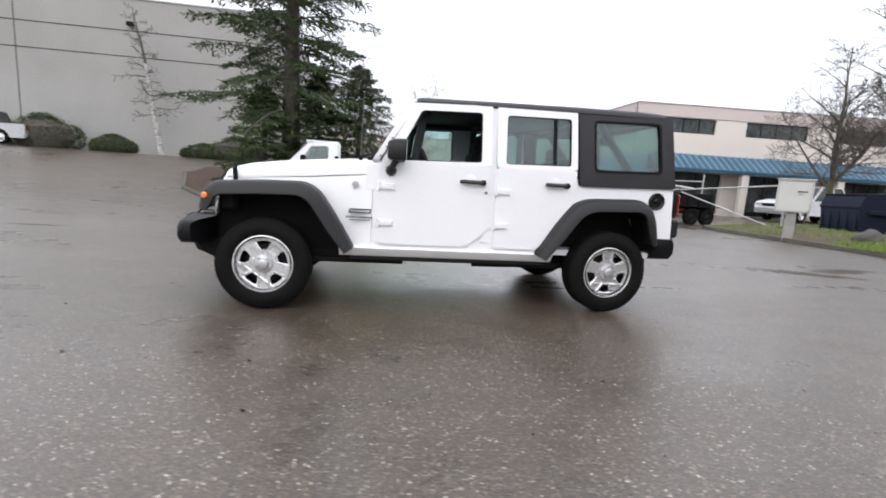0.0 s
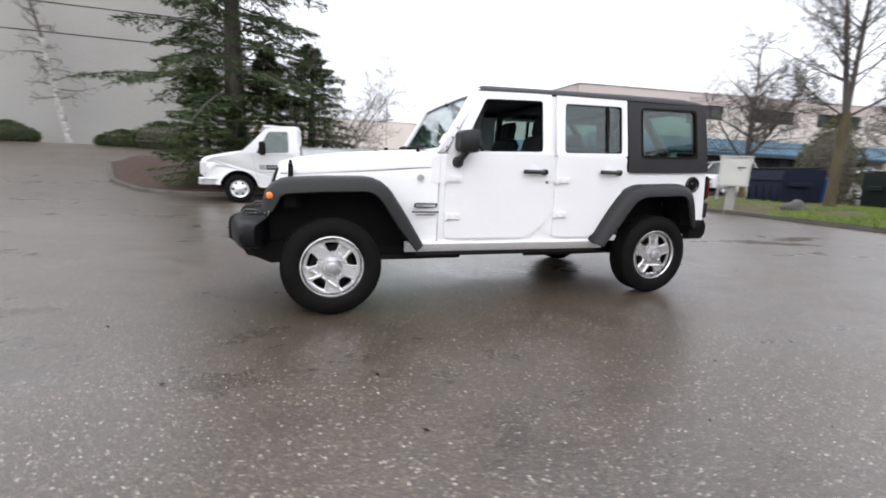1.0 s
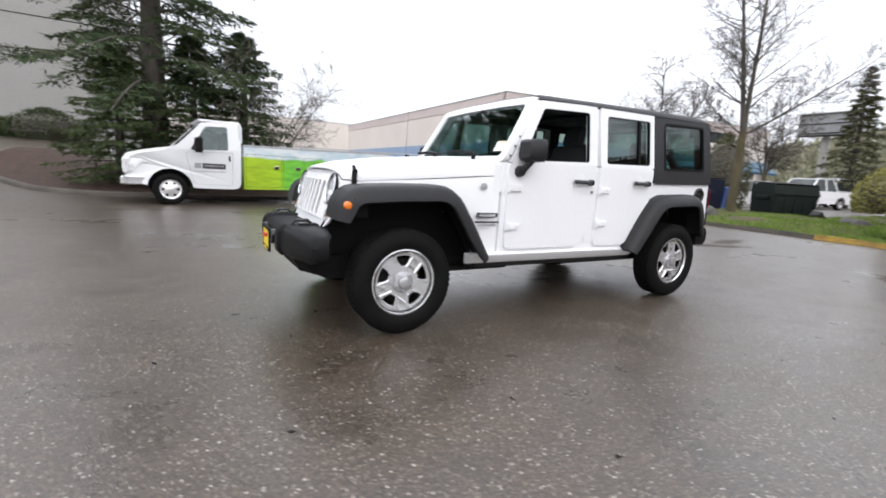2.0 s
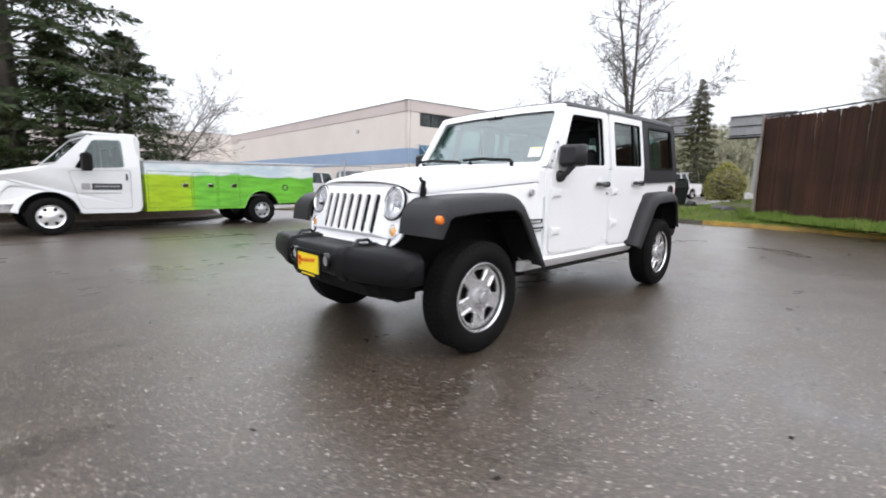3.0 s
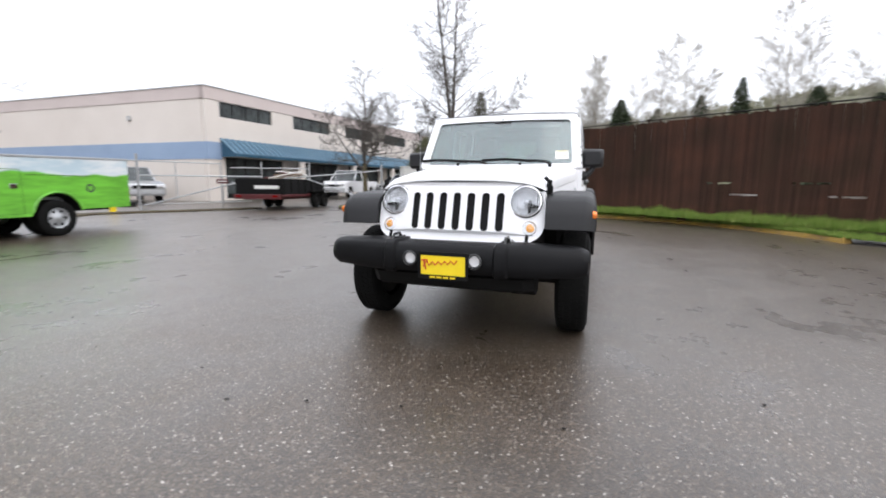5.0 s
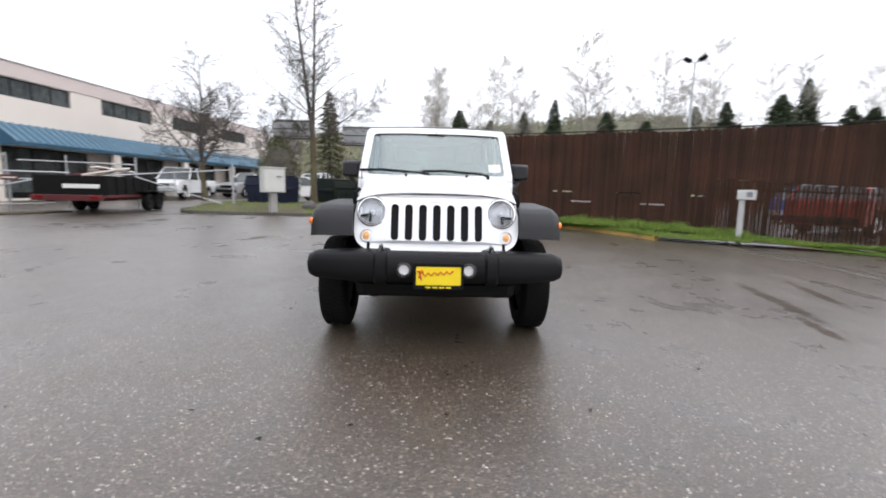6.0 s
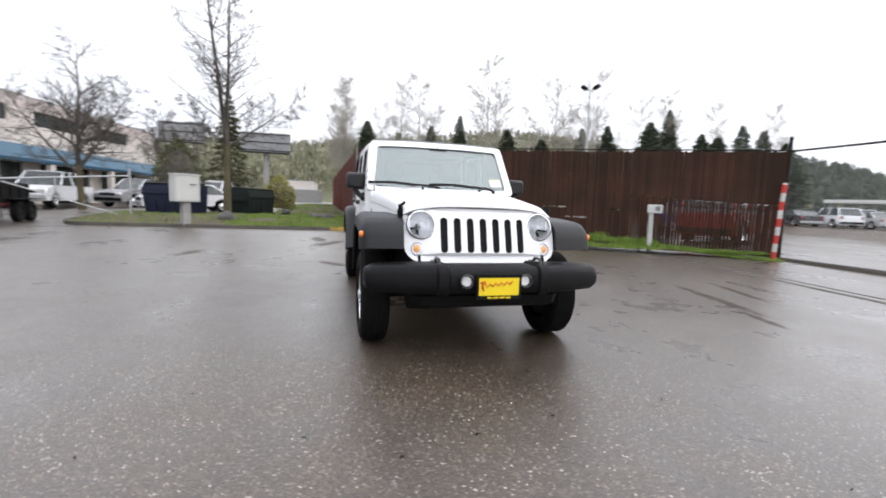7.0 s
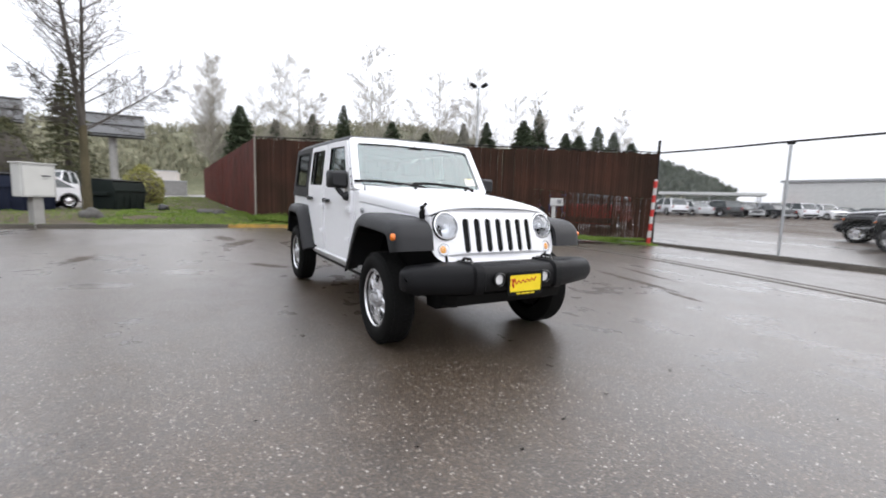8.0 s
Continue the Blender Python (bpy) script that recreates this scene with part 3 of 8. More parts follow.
def build_off_roader(label, at, turn, body_paint, group=""):
    car = thing("off_road_car", label, "car", at, turn, group)

    def sided(s):
        return lambda u, v, w: (u, s * (side_y(v) - w), v)

    # body tub, floor, firewall, tailgate
    b = Shape()
    arch = [(0.86, 0.50), (0.98, 0.74), (1.13, 0.95), (1.25, 1.0), (1.72, 1.01), (1.83, 0.95), (1.90, 0.82), (1.93, 0.68)]
    tub = [(-0.64, 0.50)] + arch + [(2.13, 0.69), (2.09, 1.165), (1.16, 1.14), (1.12, 1.25), (-0.63, 1.22)]
    for s in (-1, 1):
        b.panel(tub, [], lambda u, v, w, s=s: (u, s * (0.762 - w), v), 0.0, 0.035)
    b.box((2.09, 0, 0.92), (0.05, 1.46, 0.50), 0.02)
    b.box((-0.63, 0, 0.87), (0.04, 1.46, 0.70))
    b.box((0.75, 0, 0.53), (2.75, 1.44, 0.05))
    # cowl in front of the windscreen
    b.loft([[(x, -w, z0), (x, -w, z1 - 0.03), (x, -w + 0.05, z1), (x, 0, z1 + 0.012), (x, w - 0.05, z1), (x, w, z1 - 0.03), (x, w, z0)] for x, w, z0, z1 in ((-0.70, 0.735, 1.0, 1.235), (-0.60, 0.76, 1.0, 1.245), (-0.55, 0.765, 1.0, 1.25))])
    part("body", b, body_paint, car, "painted steel body tub")
    # sills
    for s in (-1, 1):
        q = Shape()
        q.loft([[(x, s * 0.70, 0.440), (x, s * 0.735, 0.440), (x, s * 0.750, 0.452), (x, s * 0.790, 0.512), (x, s * 0.784, 0.524), (x, s * 0.76, 0.530), (x, s * 0.70, 0.52)] for x in (-0.90, -0.86, 0.92, 0.97)])
        part("sill", q, body_paint, car, "white rocker sill below the doors")
    # side panels of the engine bay and hood
    stations = [(-1.850, 0.588, 0.88, 1.030), (-1.82, 0.592, 0.92, 1.032), (-1.70, 0.598, 0.985, 1.034), (-1.20, 0.650, 1.0, 1.072), (-1.08, 0.668, 0.92, 1.083), (-0.93, 0.692, 0.72, 1.097), (-0.82, 0.710, 0.51, 1.108), (-0.645, 0.745, 0.50, 1.125)]
    for s in (-1, 1):
        q = Shape()
        q.loft([[(x, s * w, z0), (x, s * w, zs - 0.03), (x, s * (w - 0.006), zs - 0.005), (x, s * (w - 0.04), zs - 0.004), (x, s * (w - 0.04), z0)] for x, w, z0, zs in stations])
        part("front_wing", q, body_paint, car, "white front wing panel")
    # hood: its front edge follows the curved seam above the grille
    def seam(y):
        return 1.100 - 0.052 * (abs(y) / 0.585) ** 5 - 0.010 * (y / 0.585) ** 2
    h = Shape()
    rings = []
    for lip, back in ((0.004, 0.004), (0.014, 0.008), (0.026, 0.030)):
        half = []
        for f in (0.0, 0.3, 0.55, 0.75, 0.87, 0.95, 1.0):
            y = 0.590 * f
            half.append((-1.905 + (seam(y) - 0.96) * 0.28 + 0.045 * (y / 0.58) ** 2.5 + back, y, seam(y)))
        for f in (1.0, 0.985, 0.95, 0.87, 0.78, 0.55, 0.3, 0.1):
            y = 0.590 * f
            up = lip * (0.35 if f > 0.99 else 0.7 if f > 0.98 else 1.0)
            half.append((-1.905 + (seam(y) - 0.96) * 0.28 + 0.045 * (y / 0.58) ** 2.5 + back, y, seam(y) + up))
        rings.append([(x, -y, z) for x, y, z in half] + [(x, y, z) for x, y, z in reversed(half) if y > 0])
    for x, w, zs, zt in ((-1.70, 0.598, 1.030, 1.145), (-1.45, 0.622, 1.052, 1.182), (-1.15, 0.657, 1.078, 1.215), (-0.85, 0.707, 1.108, 1.240), (-0.70, 0.735, 1.120, 1.250)):
        half = [(w * f, zs) for f in (0.0, 0.3, 0.55, 0.75, 0.87, 0.95, 1.0)]
        half += [(w, zs + (zt - zs) * 0.35), (w - 0.010, zs + (zt - zs) * 0.56), (w - 0.03, zs + (zt - zs) * 0.72), (w * 0.88, zt - 0.022), (w * 0.78, zt - 0.010), (w * 0.55, zt + 0.004), (w * 0.50, zt + 0.014), (w * 0.2, zt + 0.020)]
        rings.append([(x, -y, z) for y, z in half] + [(x, y, z) for y, z in reversed(half) if y > 0])
    h.loft(rings)
    hood = part("hood", h, body_paint, car, "white engine hood", 28)
    for s in (-1, 1):
        q = Shape()
        q.box((-1.755, s * 0.600, 1.055), (0.035, 0.03, 0.11), 0.010, rx=-14 * s)
        q.tube([(-1.755, s * 0.615, 1.01), (-1.755, s * 0.622, 1.05), (-1.755, s * 0.600, 1.10), (-1.755, s * 0.575, 1.125)], 0.013, 6)
        q.box((-1.755, s * 0.618, 0.99), (0.05, 0.02, 0.04), 0.006)
        part("hood_latch", q, BLACK, hood, "black rubber hood latch")
        q = Shape()
        q.box((-0.98, s * 0.28, 1.258), (0.035, 0.022, 0.022), 0.006)
        part("washer_nozzle", q, BLACK, hood)
    # grille
    def lean(u, v, w):
        bow = 0.045 * (abs(u) / 0.58) ** 2.5
        return (-1.905 - (0.96 - v) * 0.28 + bow + w, u, v)
    gtop = [(0.30, 1.087), (0.44, 1.075), (0.52, 1.054), (0.572, 1.015), (0.600, 0.955), (0.600, 0.80), (0.575, 0.735), (0.50, 0.69)]
    gout = soft_poly([(-u, v) for u, v in gtop] + [(u, v) for u, v in reversed(gtop)], 0.03, 2)
    slots = [rounded(-0.0275 + 0.101 * k, 0.762, 0.0275 + 0.101 * k, 1.018, 0.024, 3) for k in range(-3, 4)]
    lamps = [arc(s * 0.470, 0.962, 0.100, 0, 345, 23) for s in (-1, 1)]
    g = Shape()
    g.panel(gout, slots + lamps, lean, 0.0, 0.014)
    grille = part("grille", g, body_paint, car, "white seven-slot grille panel", 25)
    q = Shape()
    for k in range(-3, 4):
        q.panel(rounded(-0.029 + 0.101 * k, 0.758, 0.029 + 0.101 * k, 1.022, 0.024, 3), [], lean, 0.016, 0.024)
    part("grille_mesh", q, BLACK, grille, "black mesh behind the slots")
    q = Shape()
    q.panel([(-0.055, 1.040), (0.055, 1.040), (0.055, 1.058), (-0.055, 1.058)], [], lean, -0.003, 0.0)
    part("badge", q, body_paint, grille, "small raised badge bar")
    for s in (-1, 1):
        lx = lean(s * 0.470, 0.962, 0)[0]
        q = Shape(pose(lx + 0.004, s * 0.470, 0.962, 0, 15, 0))
        q.lathe([(0.108, 0.0), (0.108, -0.012), (0.098, -0.016), (0.092, -0.006), (0.092, 0.01)], axis="x", n=36)
        hl = part("headlight", q, CHROME, car, "round clear headlight with chrome ring")
        # Added black ring paints the dark gap between lamp and grille hole.
        q = Shape(pose(lx + 0.004, s * 0.470, 0.962, 0, 15, 0))
        q.lathe([(0.106, 0.004), (0.1065, -0.0135), (0.111, -0.0135), (0.1125, 0.004)], axis="x", n=36)
        part("lamp_gap", q, BLACK, hl, "thin black ring drawing the dark gap round the lamp")
        q = Shape(pose(lx + 0.004, s * 0.470, 0.962, 0, 15, 0))
        q.lathe([(0.093, -0.002), (0.090, 0.016), (0.080, 0.036), (0.062, 0.054), (0.040, 0.066), (0.018, 0.071)], axis="x", n=32)
        q.box((0.040, 0.062, 0.0), (0.012, 0.004, 0.09), 0)
        q.box((0.040, -0.062, 0.0), (0.012, 0.004, 0.09), 0)
        part("reflector", q, REFLECTOR, hl, "silver reflector bowl")
        q = Shape(pose(lx + 0.004, s * 0.470, 0.962, 0, 15, 0))
        q.lathe([(0.001, 0.006), (0.017, 0.010), (0.020, 0.018), (0.018, 0.070)], axis="x", n=16)
        part("bulb_shield", q, HUBGREY, hl, "grey bulb shield")
        q = Shape(pose(lx + 0.004, s * 0.470, 0.962, 0, 15, 0))
        q.lathe([(0.001, -0.030), (0.045, -0.026), (0.080, -0.016), (0.094, -0.006), (0.094, -0.002), (0.078, -0.012), (0.044, -0.022), (0.001, -0.026)], axis="x", n=32)
        part("lens", q, LAMPGLASS, hl, "clear glass lens")
        tx = lean(s * 0.505, 0.788, 0)[0]
        q = Shape(pose(tx + 0.004, s * 0.503, 0.788, 0, 15, 0))
        q.lathe([(0.047, 0.012), (0.049, -0.003), (0.045, -0.007), (0.040, 0.0), (0.030, 0.018), (0.001, 0.024)], axis="x", n=24)
        ts = part("turn_signal", q, REFLECTOR, car, "round amber turn signal")
        q = Shape(pose(tx + 0.004, s * 0.503, 0.788, 0, 15, 0))
        q.lathe([(0.001, -0.006), (0.018, -0.005), (0.031, 0.001), (0.035, 0.013)], axis="x", n=20)
        part("bulb", q, PALEAMBER, ts, "amber bulb cover")
        q = Shape(pose(tx + 0.004, s * 0.503, 0.788, 0, 15, 0))
        q.lathe([(0.001, -0.014), (0.028, -0.012), (0.040, -0.008), (0.044, -0.003), (0.038, -0.005), (0.026, -0.009), (0.001, -0.011)], axis="x", n=20)
        part("lens", q, LAMPGLASS, ts, "clear lens")
    # front bumper
    q = Shape()
    rings = []
    for y, xf, z0, z1, d in ((-0.896, -2.055, 0.555, 0.650, 0.06), (-0.882, -2.09, 0.53, 0.670, 0.10), (-0.83, -2.115, 0.51, 0.690, 0.15), (-0.54, -2.185, 0.50, 0.70, 0.26), (-0.42, -2.205, 0.50, 0.70, 0.28), (-0.405, -2.225, 0.495, 0.705, 0.30), (-0.34, -2.232, 0.495, 0.705, 0.30), (-0.325, -2.215, 0.505, 0.690, 0.29)):
        rings.append([(xf + 0.03, y, z0), (xf + 0.004, y, z0 + 0.03), (xf, y, z0 + 0.07), (xf + 0.004, y, z1 - 0.055), (xf + 0.02, y, z1 - 0.02), (xf + 0.05, y, z1), (xf + d, y, z1), (xf + d, y, z0)])
    rings += [[(x, -y, z) for x, y, z in r] for r in reversed(rings)]
    q.loft(rings)
    bumper = part("front_bumper", q, BUMPER, car, "black grained plastic front bumper", 40)
    q = Shape()
    q.loft([[(x, y, z) for x, z in ((-2.10 + k, 0.51), (-2.15 + k, 0.48), (-2.11 + k, 0.40), (-1.92, 0.345), (-1.78, 0.345), (-1.76, 0.51))] for y, k in ((-0.56, 0.08), (-0.50, 0.02), (0, 0.0), (0.50, 0.02), (0.56, 0.08))])
    part("air_dam", q, BLACK, bumper, "black lower valance")
    for s in (-1, 1):
        q = Shape()
        q.lathe([(0.052, 0.03), (0.052, -0.010), (0.044, -0.014), (0.040, 0.002)], (-2.228, s * 0.215, 0.598), "x", 24)
        fog = part("fog_light", q, GLOSSBLACK, bumper, "round fog light in black ring")
        q = Shape()
        q.lathe([(0.044, 0.010), (0.032, 0.002), (0.001, 0.004)], (-2.228, s * 0.215, 0.598), "x", 20)
        part("lens", q, REFLECTOR, fog)
        q = Shape()
        y = s * 0.385
        q.tube([(-1.98, y, 0.70), (-2.02, y, 0.735), (-2.10, y, 0.735), (-2.125, y, 0.705), (-2.10, y, 0.690)], 0.011, 8)
        q.box((-2.02, y, 0.708), (0.12, 0.05, 0.016), 0.005)
        part("tow_hook", q, GLOSSBLACK, bumper, "black tow hook")
    q = Shape()
    q.box((-2.240, -0.015, 0.562), (0.012, 0.310, 0.158), 0.005)
    plate = part("number_plate", q, YELLOW, car, "yellow dealer plate in a black frame")
    q = Shape()
    q.panel(rounded(-0.165, -0.087, 0.165, 0.087, 0.008, 2), [rounded(-0.148, -0.060, 0.148, 0.064, 0.005, 2)], lambda u, v, w: (-2.248 + w, u - 0.015, v + 0.562), 0.0, 0.014)
    q.box((-2.243, -0.015, 0.478), (0.010, 0.19, 0.020), 0.003)
    part("plate_frame", q, BLACK, plate, "black plate frame")
    q = Shape()
    for k in range(4):
        q.box((-2.250, -0.015 + (k - 1.5) * 0.045, 0.488), (0.006, 0.034, 0.010), 0)
    part("frame_print", q, YELLOW, plate, "small yellow bars on the frame")
    q = Shape()
    wave = [(-2.2485, 0.115 - 0.0205 * k, 0.565 + 0.004 * k * 0.5 + (0.018 if k % 2 else -0.010) * (1.3 if k < 2 else 0.8)) for k in range(12)]
    q.tube(wave, 0.0042, 5)
    q.tube([(-2.2485, 0.112, 0.595), (-2.2485, 0.098, 0.535)], 0.005, 5)
    q.tube([(-2.2485, 0.128, 0.592), (-2.2485, 0.09, 0.600), (-2.2485, 0.085, 0.575)], 0.004, 5)
    part("plate_print", q, REDINK, plate, "slanting red scribble")
    # fender flares
    def flare(name, path, s, y_in, label):
        q = Shape()
        rings = []
        for i, (x, z) in enumerate(path):
            a, c = Vector(path[max(i - 1, 0)]), Vector(path[min(i + 1, len(path) - 1)])
            d = (c - a).normalized()
            nx, nz = -d.y, d.x
            lip = 0.105 if 0 < i < len(path) - 1 else 0.075

            def at(y, o):
                return (x + nx * o, s * y, z + nz * o)
            rings.append([at(y_in, 0.0), at(0.84, 0.0), at(0.880, -0.012), at(0.907, -0.040), at(0.920, -lip), at(0.905, -lip - 0.008), at(0.886, -0.060), at(0.86, -0.045), at(y_in, -0.035)])
        q.loft(rings)
        return part(name, q, PLASTIC, car, label, 40)
    fpath = soft_poly([(-1.945, 0.80), (-1.925, 0.93), (-1.83, 1.005), (-1.55, 1.025), (-1.18, 1.035), (-1.06, 0.965), (-0.93, 0.77), (-0.785, 0.53)], 0.06, 2)[3:-3]
    rpath = soft_poly([(0.80, 0.53), (0.97, 0.80), (1.10, 0.97), (1.24, 1.035), (1.72, 1.055), (1.83, 1.0), (1.895, 0.87), (1.93, 0.67)], 0.06, 2)[3:-3]
    for s in (-1, 1):
        f = flare("front_flare", [(-1.948, 0.79)] + fpath + [(-0.78, 0.52)], s, 0.604, "black plastic front fender flare")
        flare("rear_flare", [(0.795, 0.52)] + rpath + [(1.935, 0.66)], s, 0.72, "black plastic rear fender flare")
        q = Shape(pose(-1.885, s * 0.903, 0.885))
        q.lathe([(0.001, s * 0.018), (0.018, s * 0.015), (0.025, s * 0.006), (0.027, -s * 0.01)], axis="y", n=20)
        part("side_marker", q, AMBER, f, "amber side marker lamp")
        # closing skirt at the front of the flare
        q = Shape()
        q.box((-1.76, s * 0.700, 0.86), (0.14, 0.18, 0.16), 0.03)
        part("wing_skirt", q, BLACK, car, "black splash guard in the wing")
    # wheel wells and chassis
    for s in (-1, 1):
        for inner, vault in (([(-2.0, 0.62), (-1.8, 0.97), (-1.15, 0.98), (-0.80, 0.60), (-0.66, 0.52), (-0.66, 0.45), (-2.0, 0.45)], ((-1.86, 0.92), (-1.55, 0.975), (-1.18, 0.98), (-1.0, 0.82), (-0.80, 0.52))),
                             ([(0.88, 0.50), (1.1, 0.95), (1.8, 0.98), (1.95, 0.60), (1.95, 0.45), (0.88, 0.45)], ((0.90, 0.52), (1.03, 0.80), (1.20, 0.985), (1.72, 0.995), (1.86, 0.85), (1.92, 0.62)))):
            q = Shape()
            q.panel(inner, [], lambda u, v, w, s=s: (u, s * (0.50 - w), v), 0.0, 0.02)
            q.loft([[(x, s * y, z) for y in (0.50, 0.87)] + [(x, s * y, z + 0.015) for y in (0.87, 0.50)] for x, z in vault])
            part("wheel_well", q, BLACK, car, "dark wheel arch liner")
    for s in (-1, 1):
        q = Shape()
        q.box((0.05, s * 0.44, 0.42), (4.1, 0.08, 0.12), 0.015)
        part("frame_rail", q, UNDER, car, "dark frame rail")
        q = Shape()
        q.box((0.05, s * 0.68, 0.425), (1.75, 0.10, 0.05), 0.015)
        part("sill_rail", q, UNDER, car)
        for path in ([(0.30, s * 0.5, 0.36), (1.40, s * 0.55, 0.38)], [(-0.35, s * 0.5, 0.36), (-1.40, s * 0.55, 0.37)]):
            q = Shape()
            q.tube(path, 0.028, 8)
            part("control_arm", q, UNDER, car)
    for x in (-1.47, 1.475):
        q = Shape()
        q.tube([(x, -0.70, 0.385), (x, 0.70, 0.385)], 0.045, 10)
        axle = part("axle", q, UNDER, car, "dark axle tube")
        q = Shape()
        q.lathe([(0.001, -0.12), (0.10, -0.10), (0.14, 0.0), (0.10, 0.10), (0.001, 0.12)], (x, 0.2, 0.385), "x", 14)
        part("differential", q, UNDER, axle)
    for nm, c, d, b in (("gearbox", (-0.20, 0.10, 0.39), (0.70, 0.40, 0.10), 0.03), ("fuel_tank", (0.75, -0.18, 0.38), (0.55, 0.34, 0.14), 0.05), ("engine", (-1.45, 0, 0.62), (0.9, 0.9, 0.50), 0.05)):
        q = Shape()
        q.box(c, d, b)
        part(nm, q, UNDER, car)
    for x in (-0.80, -0.72, -0.60):
        q = Shape()
        q.box((x, -0.60, 0.405), (0.05, 0.06, 0.07), 0.012)
        part("bracket", q, UNDER, car)
    q = Shape()
    q.tube([(0.1, 0.35, 0.38), (0.9, 0.42, 0.38), (1.3, 0.35, 0.50)], 0.03, 8)
    part("exhaust_pipe", q, UNDER, car)
    q = Shape()
    q.tube([(1.78, -0.44, 0.42), (1.78, 0.44, 0.42)], 0.13, 12)
    part("silencer", q, UNDER, car)
    # doors
    def door(name, low, up, window, s, label):
        d = Shape()
        pl = lambda u, v, w: (u, s * (side_y(v) + 0.010 - w), v)
        d.panel(low, [], pl, 0.0, 0.045)
        d.panel(up, [window], pl, 0.0, 0.045)
        ob = part(name, d, body_paint, car, label, 25)
        k = Shape()
        inner = [(u * 0.97 + 0.03 * sum(a for a, _ in window) / len(window), v * 0.965 + 0.035 * sum(a for _, a in window) / len(window)) for u, v in window]
        k.panel(window, [inner], pl, 0.006, 0.030)
        part("window_seal", k, BLACK, ob, "black rubber window seal")
        return ob, inner, pl
    low1 = soft_poly([(-0.592, 0.555), (0.16, 0.555), (0.345, 0.70), (0.352, 1.255), (-0.600, 1.228)], 0.05, 3)
    up1 = soft_poly([(-0.585, 1.228), (0.352, 1.255), (0.335, 1.755), (-0.315, 1.728)], 0.015, 2)
    win1 = soft_poly([(-0.475, 1.252), (0.262, 1.280), (0.250, 1.694), (-0.262, 1.672)], 0.03, 3)
    low2 = soft_poly([(0.405, 0.555), (0.80, 0.555), (0.90, 0.64), (1.115, 0.985), (1.128, 1.276), (0.398, 1.255)], 0.04, 3)
    up2 = soft_poly([(0.398, 1.255), (1.128, 1.276), (1.098, 1.772), (0.378, 1.757)], 0.015, 2)
    win2 = soft_poly([(0.475, 1.283), (1.068, 1.302), (1.048, 1.708), (0.468, 1.692)], 0.03, 3)
    for s in (-1, 1):
        d1, in1, pl1 = door("front_door", low1, up1, win1, s, "white front door with open window" if s < 0 else "white front door")
        d2, in2, pl2 = door("rear_door", low2, up2, win2, s, "white rear door with tinted window")
        q = Shape()
        q.panel([(0.30, 0.60), (0.45, 0.60), (0.425, 1.748), (0.30, 1.748)], [], pl1, 0.016, 0.045)
        part("middle_pillar", q, body_paint, car, "white pillar between the doors")
        if s > 0:
            q = Shape()
            q.panel(in1, [], pl1, 0.016, 0.020)
            part("window_glass", q, TINT, d1).visible_shadow = False
        q = Shape()
        q.panel(in2, [], pl2, 0.016, 0.020)
        part("window_glass", q, TINT, d2, "tinted side glass").visible_shadow = False
        q = Shape()
        q.panel([(0.905, 1.285), (0.930, 1.285), (0.918, 1.70), (0.893, 1.70)], [], pl2, 0.004, 0.030)
        part("window_divider", q, BLACK, d2, "black quarter-light divider")
        for ob, x0, z in ((d1, 0.19, 1.112), (d2, 0.945, 1.132)):
            q = Shape()
            q.tube([(x0 - 0.10, s * 0.800, z), (x0 - 0.085, s * 0.822, z), (x0 + 0.07, s * 0.822, z), (x0 + 0.085, s * 0.800, z)], 0.017, 8)
            q.lathe([(0.001, s * 0.828), (0.022, s * 0.826), (0.026, s * 0.815), (0.026, s * 0.78)], (x0 + 0.088, 0, z), "y", 16)
            part("door_handle", q, GLOSSBLACK, ob, "black pull handle with round push button")
            q = Shape()
            q.lathe([(0.055, s * 0.7845), (0.050, s * 0.7865), (0.001, s * 0.7855)], (x0 - 0.02, 0, z + 0.012), "y", 24)
            part("handle_recess", q, body_paint, ob)
        for ob, x0, zs in ((d1, -0.545, (1.035, 0.735)), (d2, 0.452, (1.05, 0.755))):
            for z in zs:
                q = Shape()
                q.box((x0 + 0.02, s * 0.795, z), (0.115, 0.016, 0.050), 0.006)
                q.tube([(x0 - 0.045, s * 0.795, z - 0.032), (x0 - 0.045, s * 0.795, z + 0.032)], 0.014, 8)
                for dx in (-0.01, 0.05):
                    q.lathe([(0.001, s * 0.808), (0.010, s * 0.806), (0.012, s * 0.80)], (x0 + dx, 0, z), "y", 8)
                part("hinge", q, body_paint, ob, "white exposed door hinge")
    q = Shape()
    q.lathe([(0.001, -0.795), (0.012, -0.794), (0.014, -0.782)], (0.315, 0, 1.03), "y", 12)
    part("key_lock", q, GREYINK, car)
    # side badges
    for s in (-1, 1):
        q = Shape()
        q.lathe([(0.001, s * 0.748), (0.024, s * 0.746), (0.027, s * 0.730)], (-0.785, 0, 1.035), "y", 20)
        part("round_badge", q, STEEL, car, "small round grey emblem")
        q = Shape()
        q.panel(soft_poly([(-0.835, 0.800), (-0.655, 0.800), (-0.645, 0.835), (-0.825, 0.835)], 0.01), [soft_poly([(-0.825, 0.806), (-0.662, 0.806), (-0.655, 0.829), (-0.818, 0.829)], 0.005)], lambda u, v, w, s=s: (u, s * (0.752 - w), v), 0.0, 0.03)
        for k in range(9):
            q.box((-0.842 + 0.025 * k, s * 0.752, 0.765), (0.019, 0.006, 0.014), 0)
        q.box((-0.742, s * 0.752, 0.742), (0.16, 0.005, 0.006), 0)
